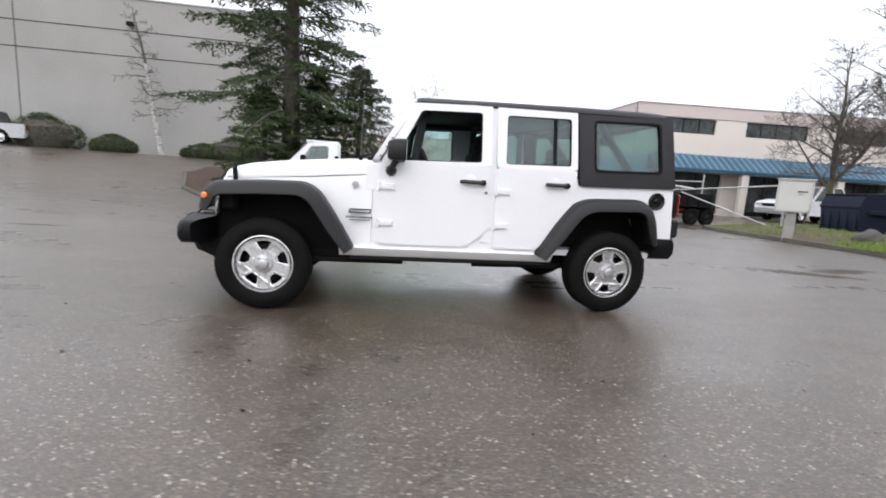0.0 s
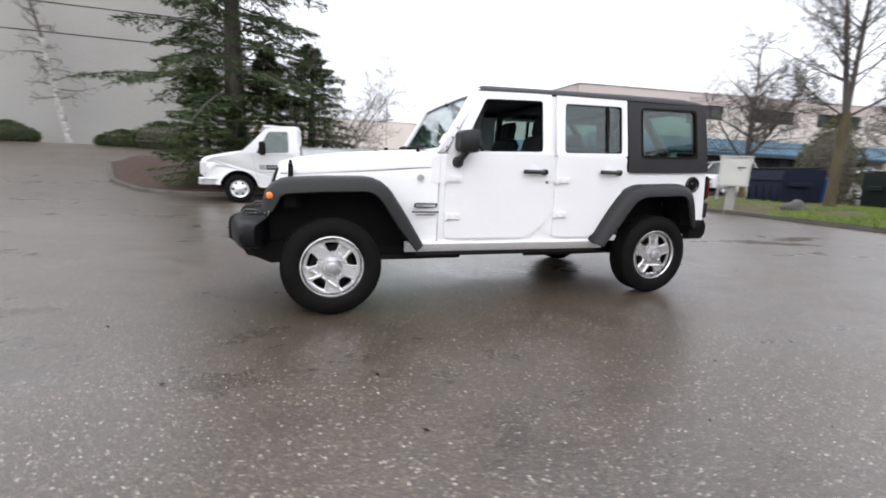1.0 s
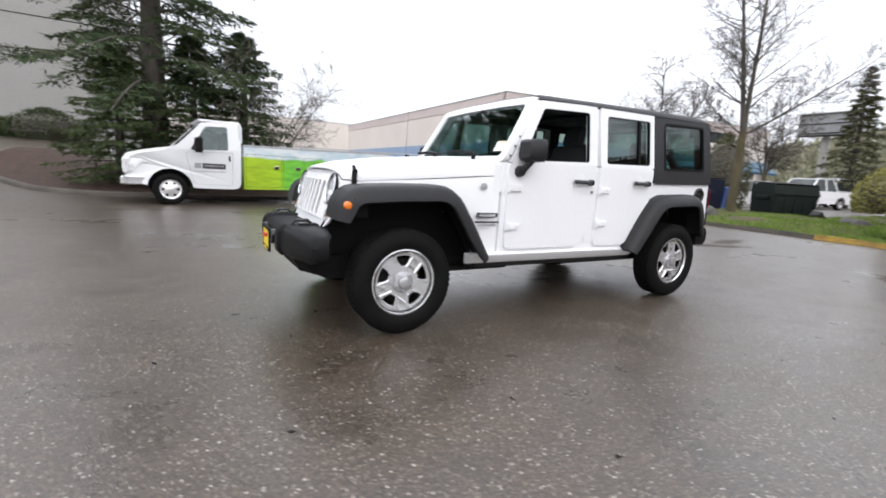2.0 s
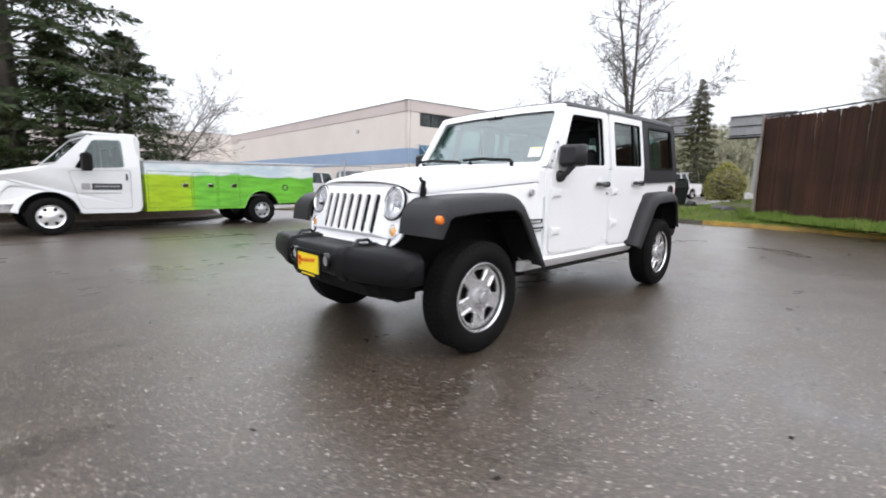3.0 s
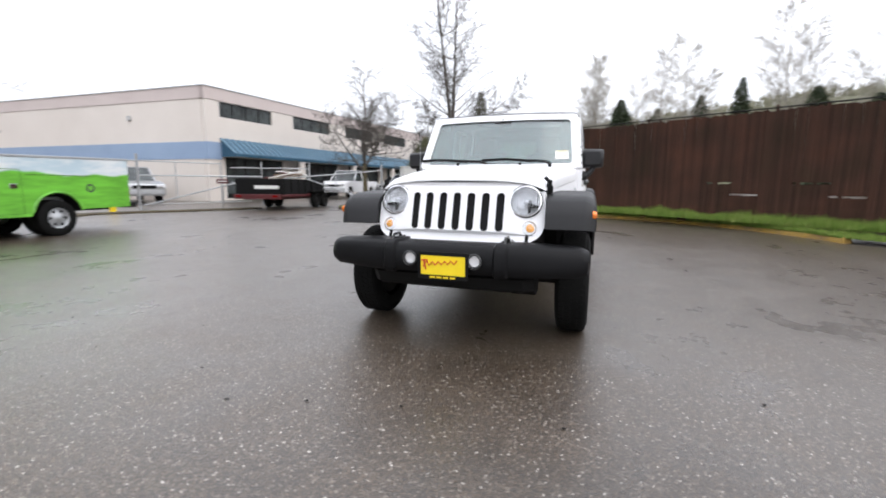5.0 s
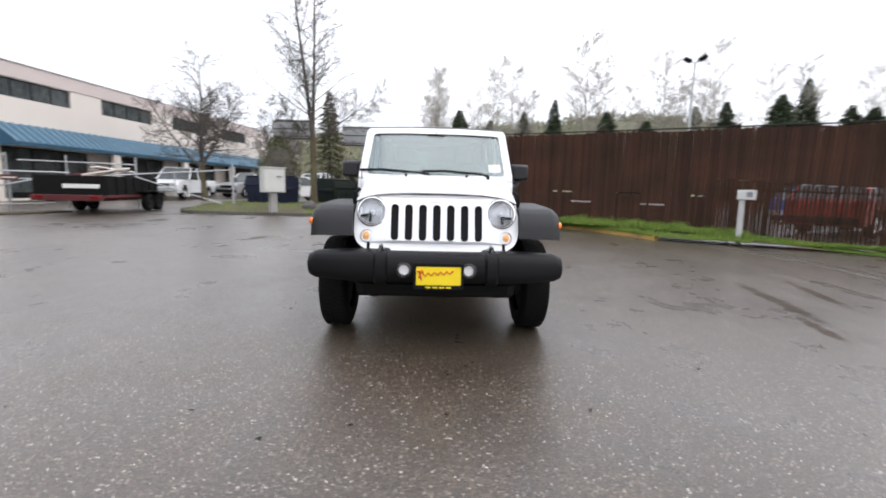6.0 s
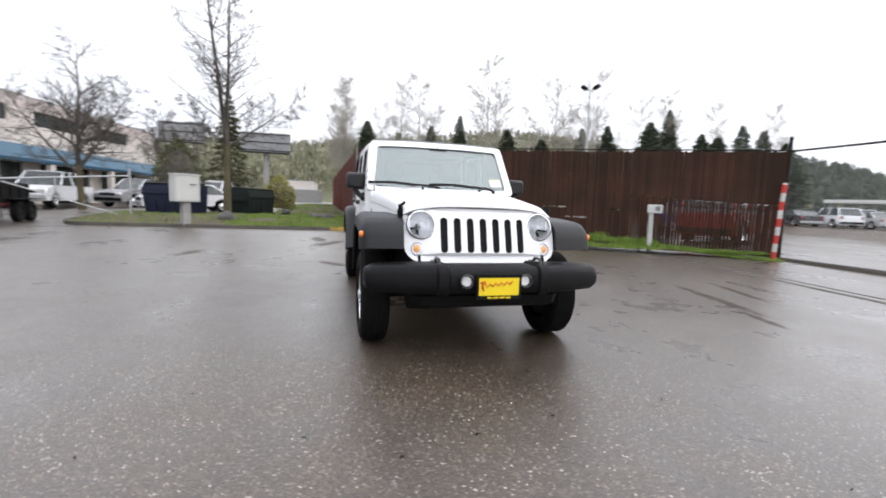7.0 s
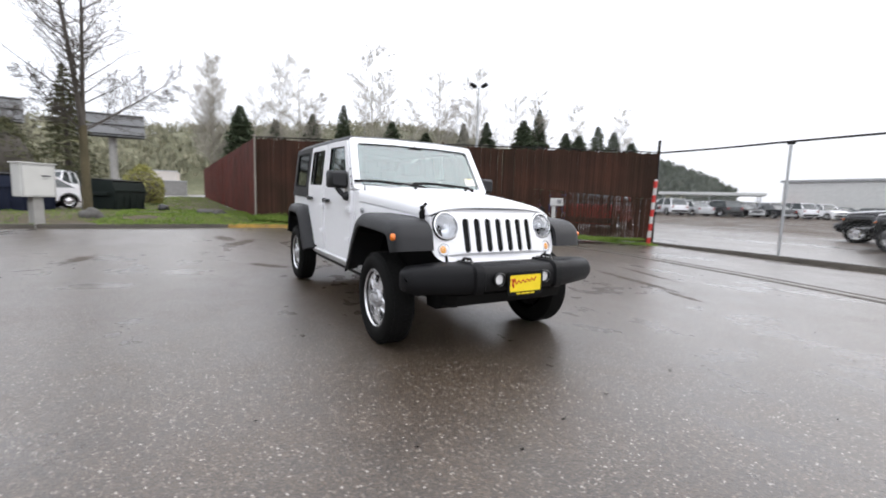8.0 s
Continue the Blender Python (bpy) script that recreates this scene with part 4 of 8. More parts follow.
        part("side_badge", q, DARKINK, car, "dark badge outline and small bars")
    # windscreen frame and glass
    def screen(u, v, w):
        t = (v - 1.24) / 0.51
        return (-0.655 + 0.305 * t + w, u * (0.775 - 0.057 * t), v)
    q = Shape()
    q.panel(soft_poly([(-1, 1.235), (1, 1.235), (1, 1.755), (0.4, 1.772), (-0.4, 1.772), (-1, 1.755)], 0.05, 3), [soft_poly([(-0.905, 1.275), (0.905, 1.275), (0.90, 1.700), (0.4, 1.712), (-0.4, 1.712), (-0.90, 1.700)], 0.045, 3)], screen, 0.0, 0.055)
    ws = part("windscreen_frame", q, body_paint, car, "white windscreen surround")
    q = Shape()
    q.panel(soft_poly([(-0.92, 1.265), (0.92, 1.265), (0.915, 1.706), (0.4, 1.720), (-0.4, 1.720), (-0.915, 1.706)], 0.045, 3), [], screen, 0.020, 0.025)
    part("windscreen_glass", q, GLASS, ws, "clear windscreen").visible_shadow = False
    q = Shape()
    q.panel(soft_poly([(-0.912, 1.270), (0.912, 1.270), (0.906, 1.704), (-0.906, 1.704)], 0.045, 3), [soft_poly([(-0.875, 1.300), (0.875, 1.300), (0.87, 1.690), (-0.87, 1.690)], 0.04, 3)], screen, 0.028, 0.033)
    part("glass_border", q, BLACK, ws, "black glass border")
    q = Shape()
    q.panel([(-0.865, 1.318), (-0.705, 1.318), (-0.705, 1.398), (-0.865, 1.398)], [], screen, 0.0165, 0.0195)
    sticker = part("window_sticker", q, PAPER, ws, "white price sticker on the glass")
    q = Shape()
    q.panel([(-0.845, 1.389), (-0.725, 1.389), (-0.725, 1.394), (-0.845, 1.394)], [], screen, 0.0140, 0.0160)
    q.panel([(-0.84, 1.345), (-0.80, 1.345), (-0.80, 1.350), (-0.84, 1.350)], [], screen, 0.0140, 0.0160)
    part("sticker_print", q, YELLOW, sticker)
    for s in (-1, 1):
        for k in range(3):
            z = 1.30 + 0.075 * k
            x, y, _ = screen(s * 0.97, z, 0)
            q = Shape()
            q.lathe([(0.001, s * 0.012), (0.009, s * 0.008), (0.010, -s * 0.01)], (x + 0.03, y + s * 0.024, z - 0.02), "y", 8)
            part("frame_bolt", q, GREYINK, ws)
    for y0, y1 in ((-0.10, -0.52), (0.52, 0.06)):
        q = Shape()
        q.tube([(-0.755, y1 * 0.98, 1.268), (-0.700, y1 * 0.85 + y0 * 0.15, 1.292), (-0.662, y0, 1.318)], [0.015, 0.012, 0.009], 6)
        q.tube([(-0.632, y0 + 0.24, 1.312), (-0.640, y0, 1.318), (-0.642, y0 - 0.24, 1.298)], 0.013, 6)
        q.lathe([(0.001, 1.275), (0.016, 1.270), (0.018, 1.235)], (-0.755, y1 * 0.98, 0), "z", 10)
        part("wiper", q, BLACK, car, "black wiper arm and blade")
    q = Shape()
    q.box((-0.36, 0.0, 1.675), (0.02, 0.18, 0.05), 0.010)
    q.tube([(-0.36, 0, 1.69), (-0.36, 0, 1.73)], 0.01, 6)
    part("inside_mirror", q, BLACK, car, "black inside mirror")
    q = Shape()
    q.tube([(-0.80, 0.715, 1.22), (-0.80, 0.716, 1.30), (-0.78, 0.716, 2.02)], [0.010, 0.0028, 0.0014], 6)
    part("antenna", q, GREYINK, car, "thin whip antenna")
    # door mirrors
    for s in (-1, 1):
        q = Shape()
        q.lathe([(0.001, s * 0.83), (0.035, s * 0.825), (0.045, s * 0.80), (0.045, s * 0.775)], (-0.50, 0, 1.165), "y", 16)
        q.tube([(-0.50, s * 0.815, 1.165), (-0.49, s * 0.85, 1.20), (-0.455, s * 0.885, 1.26)], 0.026, 8)
        q.loft([[(x, s * (0.872 + 0.094 * w * a), 1.325 + 0.088 * h * c) for a, c in ((-1, -0.8), (-0.8, -1), (0.85, -0.92), (1, -0.7), (1, 0.75), (0.85, 0.95), (-0.8, 1), (-1, 0.85))] for x, w, h in ((-0.535, 0.66, 0.66), (-0.515, 0.86, 0.86), (-0.46, 1.0, 1.0), (-0.40, 1.0, 1.0), (-0.392, 0.95, 0.95))])
        m = part("door_mirror", q, PLASTIC, car, "black plastic door mirror", 40)
        q = Shape()
        q.box((-0.390, s * 0.872, 1.325), (0.006, 0.162, 0.145), 0.002)
        part("mirror_glass", q, CHROME, m)
    # hardtop
    q = Shape()
    rings = []
    for x, zt, w in ((-0.350, 1.738, 0.700), (-0.335, 1.760, 0.718), (-0.28, 1.785, 0.728), (0.40, 1.808, 0.731), (1.10, 1.830, 0.731), (1.75, 1.842, 0.727), (1.96, 1.838, 0.716), (2.005, 1.815, 0.696), (2.015, 1.775, 0.676)):
        zb = 1.722 + 0.022 * (x + 0.35)
        rings.append([(x, -w + 0.02, zb), (x, -w, zb + 0.015), (x, -w + 0.006, zt - 0.035), (x, -w + 0.04, zt - 0.008), (x, -w * 0.5, zt + 0.006), (x, 0, zt + 0.010), (x, w * 0.5, zt + 0.006), (x, w - 0.04, zt - 0.008), (x, w - 0.006, zt - 0.035), (x, w, zb + 0.015), (x, w - 0.02, zb)])
    q.loft(rings)
    top = part("hardtop_roof", q, HARDTOP, car, "black textured hardtop roof", 50)
    for s in (-1, 1):
        q = Shape()
        pl = lambda u, v, w, s=s: (u, s * (side_y(v) + 0.006 - w), v)
        win3 = soft_poly([(1.285, 1.268), (1.950, 1.290), (1.908, 1.742), (1.258, 1.720)], 0.045, 4)
        q.panel(soft_poly([(1.165, 1.135), (2.098, 1.165), (2.018, 1.800), (1.112, 1.780)], 0.03, 2), [win3], pl, 0.0, 0.05)
        qp = part("hardtop_side", q, HARDTOP, top, "black hardtop quarter panel", 25)
        q = Shape()
        q.panel(win3, [soft_poly([(1.305, 1.290), (1.929, 1.310), (1.889, 1.722), (1.276, 1.702)], 0.04, 4)], pl, -0.004, 0.03)
        part("window_seal", q, BLACK, qp)
        q = Shape()
        q.panel(win3, [], pl, 0.012, 0.016)
        part("window_glass", q, TINT, qp, "tinted quarter glass").visible_shadow = False
    q = Shape()
    q.panel(soft_poly([(-0.73, 1.16), (0.73, 1.16), (0.67, 1.79), (-0.67, 1.79)], 0.04), [soft_poly([(-0.62, 1.22), (0.62, 1.22), (0.57, 1.74), (-0.57, 1.74)], 0.04)], lambda u, v, w: (2.10 - (v - 1.16) * 0.13 - w, u, v), 0.0, 0.03)
    rear = part("hardtop_rear", q, HARDTOP, top, "black rear glass surround")
    q = Shape()
    q.panel(soft_poly([(-0.63, 1.21), (0.63, 1.21), (0.58, 1.75), (-0.58, 1.75)], 0.04), [], lambda u, v, w: (2.10 - (v - 1.16) * 0.13 - w, u, v), 0.010, 0.014)
    part("window_glass", q, TINT, rear).visible_shadow = False
    for s in (-1, 1):
        q = Shape()
        q.box((2.055, s * 0.55, 1.715), (0.09, 0.10, 0.12), 0.015)
        part("glass_hinge", q, BLACK, rear, "black hinge of the rear glass")
    # rear lamps, bumper, fuel cap
    for s in (-1, 1):
        q = Shape()
        q.box((2.135, s * 0.675, 1.02), (0.09, 0.15, 0.23), 0.02)
        tl = part("tail_light", q, BLACK, car, "red tail light in a black housing")
        q = Shape()
        q.box((2.170, s * 0.680, 1.02), (0.05, 0.135, 0.20), 0.015)
        part("lens", q, RED, tl)
    q = Shape()
    rings = []
    for y, xr, z0, z1 in ((-0.80, 2.08, 0.55, 0.67), (-0.785, 2.16, 0.52, 0.70), (-0.70, 2.22, 0.505, 0.715), (-0.3, 2.255, 0.50, 0.72), (0.3, 2.255, 0.50, 0.72), (0.70, 2.22, 0.505, 0.715), (0.785, 2.16, 0.52, 0.70), (0.80, 2.08, 0.55, 0.67)):
        rings.append([(1.95, y, z0), (xr - 0.04, y, z0), (xr, y, z0 + 0.05), (xr, y, z1 - 0.05), (xr - 0.03, y, z1), (1.95, y, z1)])
    q.loft(rings)
    part("rear_bumper", q, BUMPER, car, "black plastic rear bumper", 40)
    for s in (-1, 1):
        q = Shape()
        q.box((2.185, s * 0.655, 0.80), (0.10, 0.15, 0.17), 0.025)
        part("bumper_guard", q, PLASTIC, car, "black upright guard on the rear bumper")
    q = Shape()
    q.lathe([(0.001, -0.772), (0.055, -0.772), (0.062, -0.780), (0.072, -0.782), (0.080, -0.772), (0.080, -0.755)], (1.935, 0, 1.045), "y", 28)
    q.box((1.935, -0.779, 1.045), (0.055, 0.016, 0.030), 0.006, ry=35)
    part("fuel_cap", q, GLOSSBLACK, car, "round black fuel filler cap")
    # cabin
    q = Shape()
    q.box((-0.42, 0, 1.10), (0.34, 1.36, 0.26), 0.06)
    q.box((-0.36, -0.36, 1.25), (0.20, 0.34, 0.10), 0.04)
    q.box((0.0, 0, 0.78), (0.9, 0.22, 0.25), 0.04)
    dash = part("dashboard", q, INTERIOR, car, "dark dashboard and console")
    q = Shape(pose(-0.16, -0.36, 1.22, 0, 68, 0))
    q.lathe([(0.185 + 0.016 * math.cos(radians(a)), 0.016 * math.sin(radians(a))) for a in range(0, 361, 45)], axis="z", n=28)
    q.box((0, 0, 0.0), (0.34, 0.06, 0.02), 0.006)
    q.tube([(0, 0, 0.0), (0, 0, -0.20)], 0.03, 8)
    part("steering_wheel", q, INTERIOR, dash, "black steering wheel")
    for y in (-0.36, 0.36):
        q = Shape()
        q.box((0.12, y, 0.86), (0.52, 0.50, 0.16), 0.05)
        q.box((0.40, y, 1.17), (0.14, 0.48, 0.56), 0.06, ry=14)
        q.box((0.475, y, 1.53), (0.09, 0.27, 0.19), 0.04, ry=10)
        q.tube([(0.46, y - 0.06, 1.40), (0.47, y - 0.06, 1.48)], 0.008, 6)
        q.tube([(0.46, y + 0.06, 1.40), (0.47, y + 0.06, 1.48)], 0.008, 6)
        part("front_seat", q, CLOTH, car, "dark cloth front seat with headrest")
    q = Shape()
    q.box((1.05, 0, 0.90), (0.46, 1.20, 0.16), 0.05)
    q.box((1.30, 0, 1.16), (0.14, 1.20, 0.50), 0.06, ry=12)
    for y in (-0.42, 0.42):
        q.box((1.37, y, 1.48), (0.08, 0.27, 0.16), 0.04)
    part("rear_seat", q, CLOTH, car, "dark cloth rear bench")
    q = Shape()
    for s in (-1, 1):
        q.tube([(-0.30, s * 0.60, 1.22), (-0.24, s * 0.585, 1.60), (-0.16, s * 0.575, 1.70), (0.45, s * 0.575, 1.735), (1.15, s * 0.575, 1.745), (1.40, s * 0.585, 1.70), (1.85, s * 0.60, 1.15)], 0.036, 8)
        q.tube([(0.47, s * 0.575, 1.73), (0.47, s * 0.66, 1.10)], 0.036, 8)
    for x in (-0.18, 0.46, 1.25):
        q.tube([(x, -0.575, 1.71), (x, 0.575, 1.71)], 0.036, 8)
    part("roll_bar", q, INTERIOR, car, "black padded roll cage")
    # wheels, the front ones turned a little
    zf, zr = 0.366, 0.374
    for x, z, nm in ((-1.475, zf, "front_wheel"), (1.475, zr + 0.012, "rear_wheel")):
        for s in (-1, 1):
            w = make_wheel(nm, car, x, s * 0.782, z, s, label="all-terrain tyre on silver five-spoke rim")
            if nm == "front_wheel":
                w.rotation_euler = (0, radians(36), 0)
    return car


build_off_roader("white four-door off-road car with black hardtop parked on wet asphalt", (0, 0.033, 0.006), 1.3, WHITE)


# ---------------------------------------------------------------- ground, lawn, kerbs
def spread(a, b, near, n_far, reach):
    mid = [a + (b - a) * i / near for i in range(near + 1)]
    out = [reach * (i / n_far) ** 2.6 for i in range(n_far, 0, -1)]
    return [a - o for o in out] + mid + [b + o for o in reversed(out)]


def build_ground():
    s = Shape()
    xs, ys = spread(-30, 62, 92, 14, 2500), spread(-60, 46, 106, 14, 2500)
    for y in ys:
        for x in xs:
            s.p.append((x, y, ground_z(x, y)))
    w = len(xs)
    for j in range(len(ys) - 1):
        for i in range(w - 1):
            a = j * w + i
            s.f.append((a, a + 1, a + 1 + w, a + w))
    g = part("ground", s, ASPHALT, None, "wet dark asphalt parking lot, speckled aggregate and stains", 60, False)
    tagged(g, category="ground", kind="structure")


def resample(pts, n):
    d = [0.0]
    for a, b in zip(pts, pts[1:]):
        d.append(d[-1] + math.dist(a, b))
    out = []
    for i in range(n + 1):
        t, k = d[-1] * i / n, 0
        while k < len(pts) - 2 and d[k + 1] < t:
            k += 1
        f = (t - d[k]) / (d[k + 1] - d[k])
        out.append(tuple(a + (b - a) * f for a, b in zip(pts[k], pts[k + 1])))
    return out


KERB_NORTH = [(12.6, 10.0), (11.3, 9.75), (10.4, 9.2), (10.2, 8.4), (10.12, 6.0), (10.12, 4.3), (10.10, 2.0), (10.06, 1.4)]
KERB_SOUTH = [(10.06, 1.4), (9.98, 0.2), (9.65, -1.3), (8.95, -2.55), (8.0, -3.6), (6.95, -4.45), (5.95, -5.0), (5.3, -5.18)]
FENCE_A, FENCE_B = (11.27, 0.47), (3.45, -9.52)


def lawn_z(x, y, inset):
    return ground_z(x, y) + 0.10 + 0.15 * ease(inset / 2.2) + 0.02 * noise.noise((x * 1.3, y * 1.3, 0))


def build_lawn():
    s, spots = Shape(), []

    def patch(front, back, n, m):
        f, b = resample(front, n), resample(back, n)
        ids = []
        for i in range(n + 1):
            row = []
            for j in range(m + 1):
                t = j / m
                x, y = f[i][0] + (b[i][0] - f[i][0]) * t, f[i][1] + (b[i][1] - f[i][1]) * t
                row.append(s.v(x, y, lawn_z(x, y, math.dist(f[i], (x, y)))))
            ids.append(row)
        for i in range(n):
            for j in range(m):
                s.f.append((ids[i][j], ids[i + 1][j], ids[i + 1][j + 1], ids[i][j + 1]))
        spots.append((f, b))
    patch(KERB_NORTH[2:] + KERB_SOUTH[1:2], [(15.6, 9.6), (15.6, 7.0), (15.6, 4.4), (15.6, 0.9)], 30, 14)
    patch([(15.6, 4.4), (42.0, 6.0)], [(15.6, 0.8), (42.0, 1.9)], 30, 8)
    patch(KERB_SOUTH[1:] + [(4.75, -6.0), (4.2, -7.3), (3.7, -8.8)], [(15.6, 0.9), (11.75, 0.65), (10.4, -0.9), FENCE_B], 40, 12)
    lawn = part("lawn", s, SOIL, None, "patchy wet green lawn behind the kerb", 60, False)
    tagged(lawn, category="lawn", kind="structure")
    g, rnd = Shape(), random.Random(5)
    for (f, b), count in zip(spots, (26000, 9000, 26000)):
        n = len(f) - 1
        for _ in range(count):
            u, t = rnd.random() * n, rnd.random() ** 1.4
            i = min(int(u), n - 1)
            fx, fy = (f[i][k] + (f[i + 1][k] - f[i][k]) * (u - i) for k in (0, 1))
            bx, by = (b[i][k] + (b[i + 1][k] - b[i][k]) * (u - i) for k in (0, 1))
            x, y = fx + (bx - fx) * t, fy + (by - fy) * t
            if noise.noise((x * 0.9, y * 0.9, 3)) < -0.28:
                continue
            if x < 16 and y > 4.7 + 0.8 * noise.noise((x * 0.7, y * 0.7, 8)) and rnd.random() < 0.8:
                continue
            z = lawn_z(x, y, math.dist((fx, fy), (x, y))) - 0.005
            h, a, w = rnd.uniform(0.03, 0.085), rnd.uniform(0, math.pi), rnd.uniform(0.008, 0.016)
            lx, ly = rnd.uniform(-0.03, 0.03), rnd.uniform(-0.03, 0.03)
            k = len(g.p)
            g.p += [(x - w * math.cos(a), y - w * math.sin(a), z), (x + w * math.cos(a), y + w * math.sin(a), z), (x + lx, y + ly, z + h)]
            g.f.append((k, k + 1, k + 2))
    ux, uy, L = FENCE_B[0] - FENCE_A[0], FENCE_B[1] - FENCE_A[1], math.dist(FENCE_A, FENCE_B)
    for _ in range(19000):
        t = rnd.random()
        o = rnd.uniform(0.02, 0.66) ** 1.3
        x, y = FENCE_A[0] + ux * t + uy / L * o, FENCE_A[1] + uy * t - ux / L * o
        tuft = 0.5 + 0.5 * noise.noise((x * 2.2, y * 2.2, 9))
        h = (0.08 + 0.34 * tuft * rnd.random()) * (1.0 - 0.6 * o) * (1.0 - 0.7 * ease((t - 0.72) / 0.2))
        z = ground_z(x, y) + 0.21 - 0.20 * ease((t * L - 8.0) / 4.5)
        a, w = rnd.uniform(0, math.pi), rnd.uniform(0.006, 0.012)
        k = len(g.p)
        g.p += [(x - w * math.cos(a), y - w * math.sin(a), z), (x + w * math.cos(a), y + w * math.sin(a), z), (x + rnd.uniform(-0.08, 0.08), y + rnd.uniform(-0.08, 0.08), z + h)]
        g.f.append((k, k + 1, k + 2))
    grass = part("grass", g, GRASS, None, "short wet grass blades on the lawn", 0, False)
    tagged(grass, category="grass", kind="stuff")


def build_kerb(name, line, material, label):
    s, pts = Shape(), resample(line, 48)
    rings = []
    for i, p in enumerate(pts):
        a, b = pts[max(i - 1, 0)], pts[min(i + 1, len(pts) - 1)]
        d = Vector((b[0] - a[0], b[1] - a[1])).normalized()
        nx, ny = -d.y, d.x
        z = ground_z(*p)
        wob = 0.006 * noise.noise((p[0] * 2, p[1] * 2, 1))
        rings.append([(p[0] + nx * o, p[1] + ny * o, z + h) for o, h in ((0.0, -0.05), (wob, 0.085), (0.012, 0.108), (0.035, 0.118 + wob), (0.14, 0.120), (0.155, 0.10), (0.155, -0.05))])
    s.loft(rings)
    k = part(name, s, material, None, label, 40)
    tagged(k, category="kerb", kind="structure")


build_ground()
build_lawn()
build_kerb("kerb_north", KERB_NORTH, DIRTYKERB, "dirty grey concrete kerb along the lawn")
build_kerb("kerb_south", KERB_SOUTH, YELLOWKERB, "concrete kerb with worn yellow paint")


def build_strip(name, line, width, material, label, lift=0.006):
    s, pts = Shape(), resample(line, 40)
    rings = []
    for i, p in enumerate(pts):
        a, b = pts[max(i - 1, 0)], pts[min(i + 1, len(pts) - 1)]
        d = Vector((b[0] - a[0], b[1] - a[1])).normalized()
        z = ground_z(*p)
        rings.append([(p[0] - d.y * o, p[1] + d.x * o, z + h) for o, h in ((-width / 2, -0.03), (-width / 2, lift), (width / 2, lift), (width / 2, -0.03))])
    s.loft(rings)
    tagged(part(name, s, material, None, label, 30), category="kerb", kind="structure")


STRIP = [(5.40, -5.30), (4.7, -5.95), (3.6, -6.30), (2.3, -6.45), (0.8, -6.35), (-0.6, -6.18), (-2.6, -5.70), (-6.0, -4.7), (-12, -2.8)]
build_strip("flush_kerb", STRIP, 0.13, DIRTYKERB, "flush concrete edging strip in the asphalt")
build_strip("flush_kerb_inner", [(x + 0.05, y - 0.30) for x, y in STRIP], 0.06, DIRTYKERB, "thin second concrete edging line")


def build_mulch():
    s = Shape()
    front = resample([(-9.7, 17.2), (-8.4, 13.9), (-6.9, 12.0), (-5.4, 11.2), (-2.0, 11.0), (-0.2, 11.4), (0.6, 12.3)], 36)
    back = resample([(-9.6, 17.4), (-8.4, 19.0), (-5.0, 20.0), (-1.0, 19.0), (0.7, 16.0), (0.8, 12.6)], 36)
    ids = []
    for f, b in zip(front, back):
        row = []
        for j in range(11):
            t = j / 10
            x, y = f[0] + (b[0] - f[0]) * t, f[1] + (b[1] - f[1]) * t
            edge = min(t, 1 - t) * math.dist(f, b)
            row.append(s.v(x, y, ground_z(x, y) + 0.06 + 0.42 * ease(edge / 2.6) + 0.03 * noise.noise((x * 2, y * 2, 0))))
        ids.append(row)
    for i in range(36):
        for j in range(10):
            s.f.append((ids[i][j], ids[i + 1][j], ids[i + 1][j + 1], ids[i][j + 1]))
    tagged(part("mulch_bed", s, MULCH, None, "mounded red-brown bark mulch bed", 60, False), category="planting bed", kind="structure")
    build_kerb("kerb_bed", [tuple(p) for p in reversed(front)][::-1], DIRTYKERB, "low concrete kerb round the mulch bed")


build_mulch()


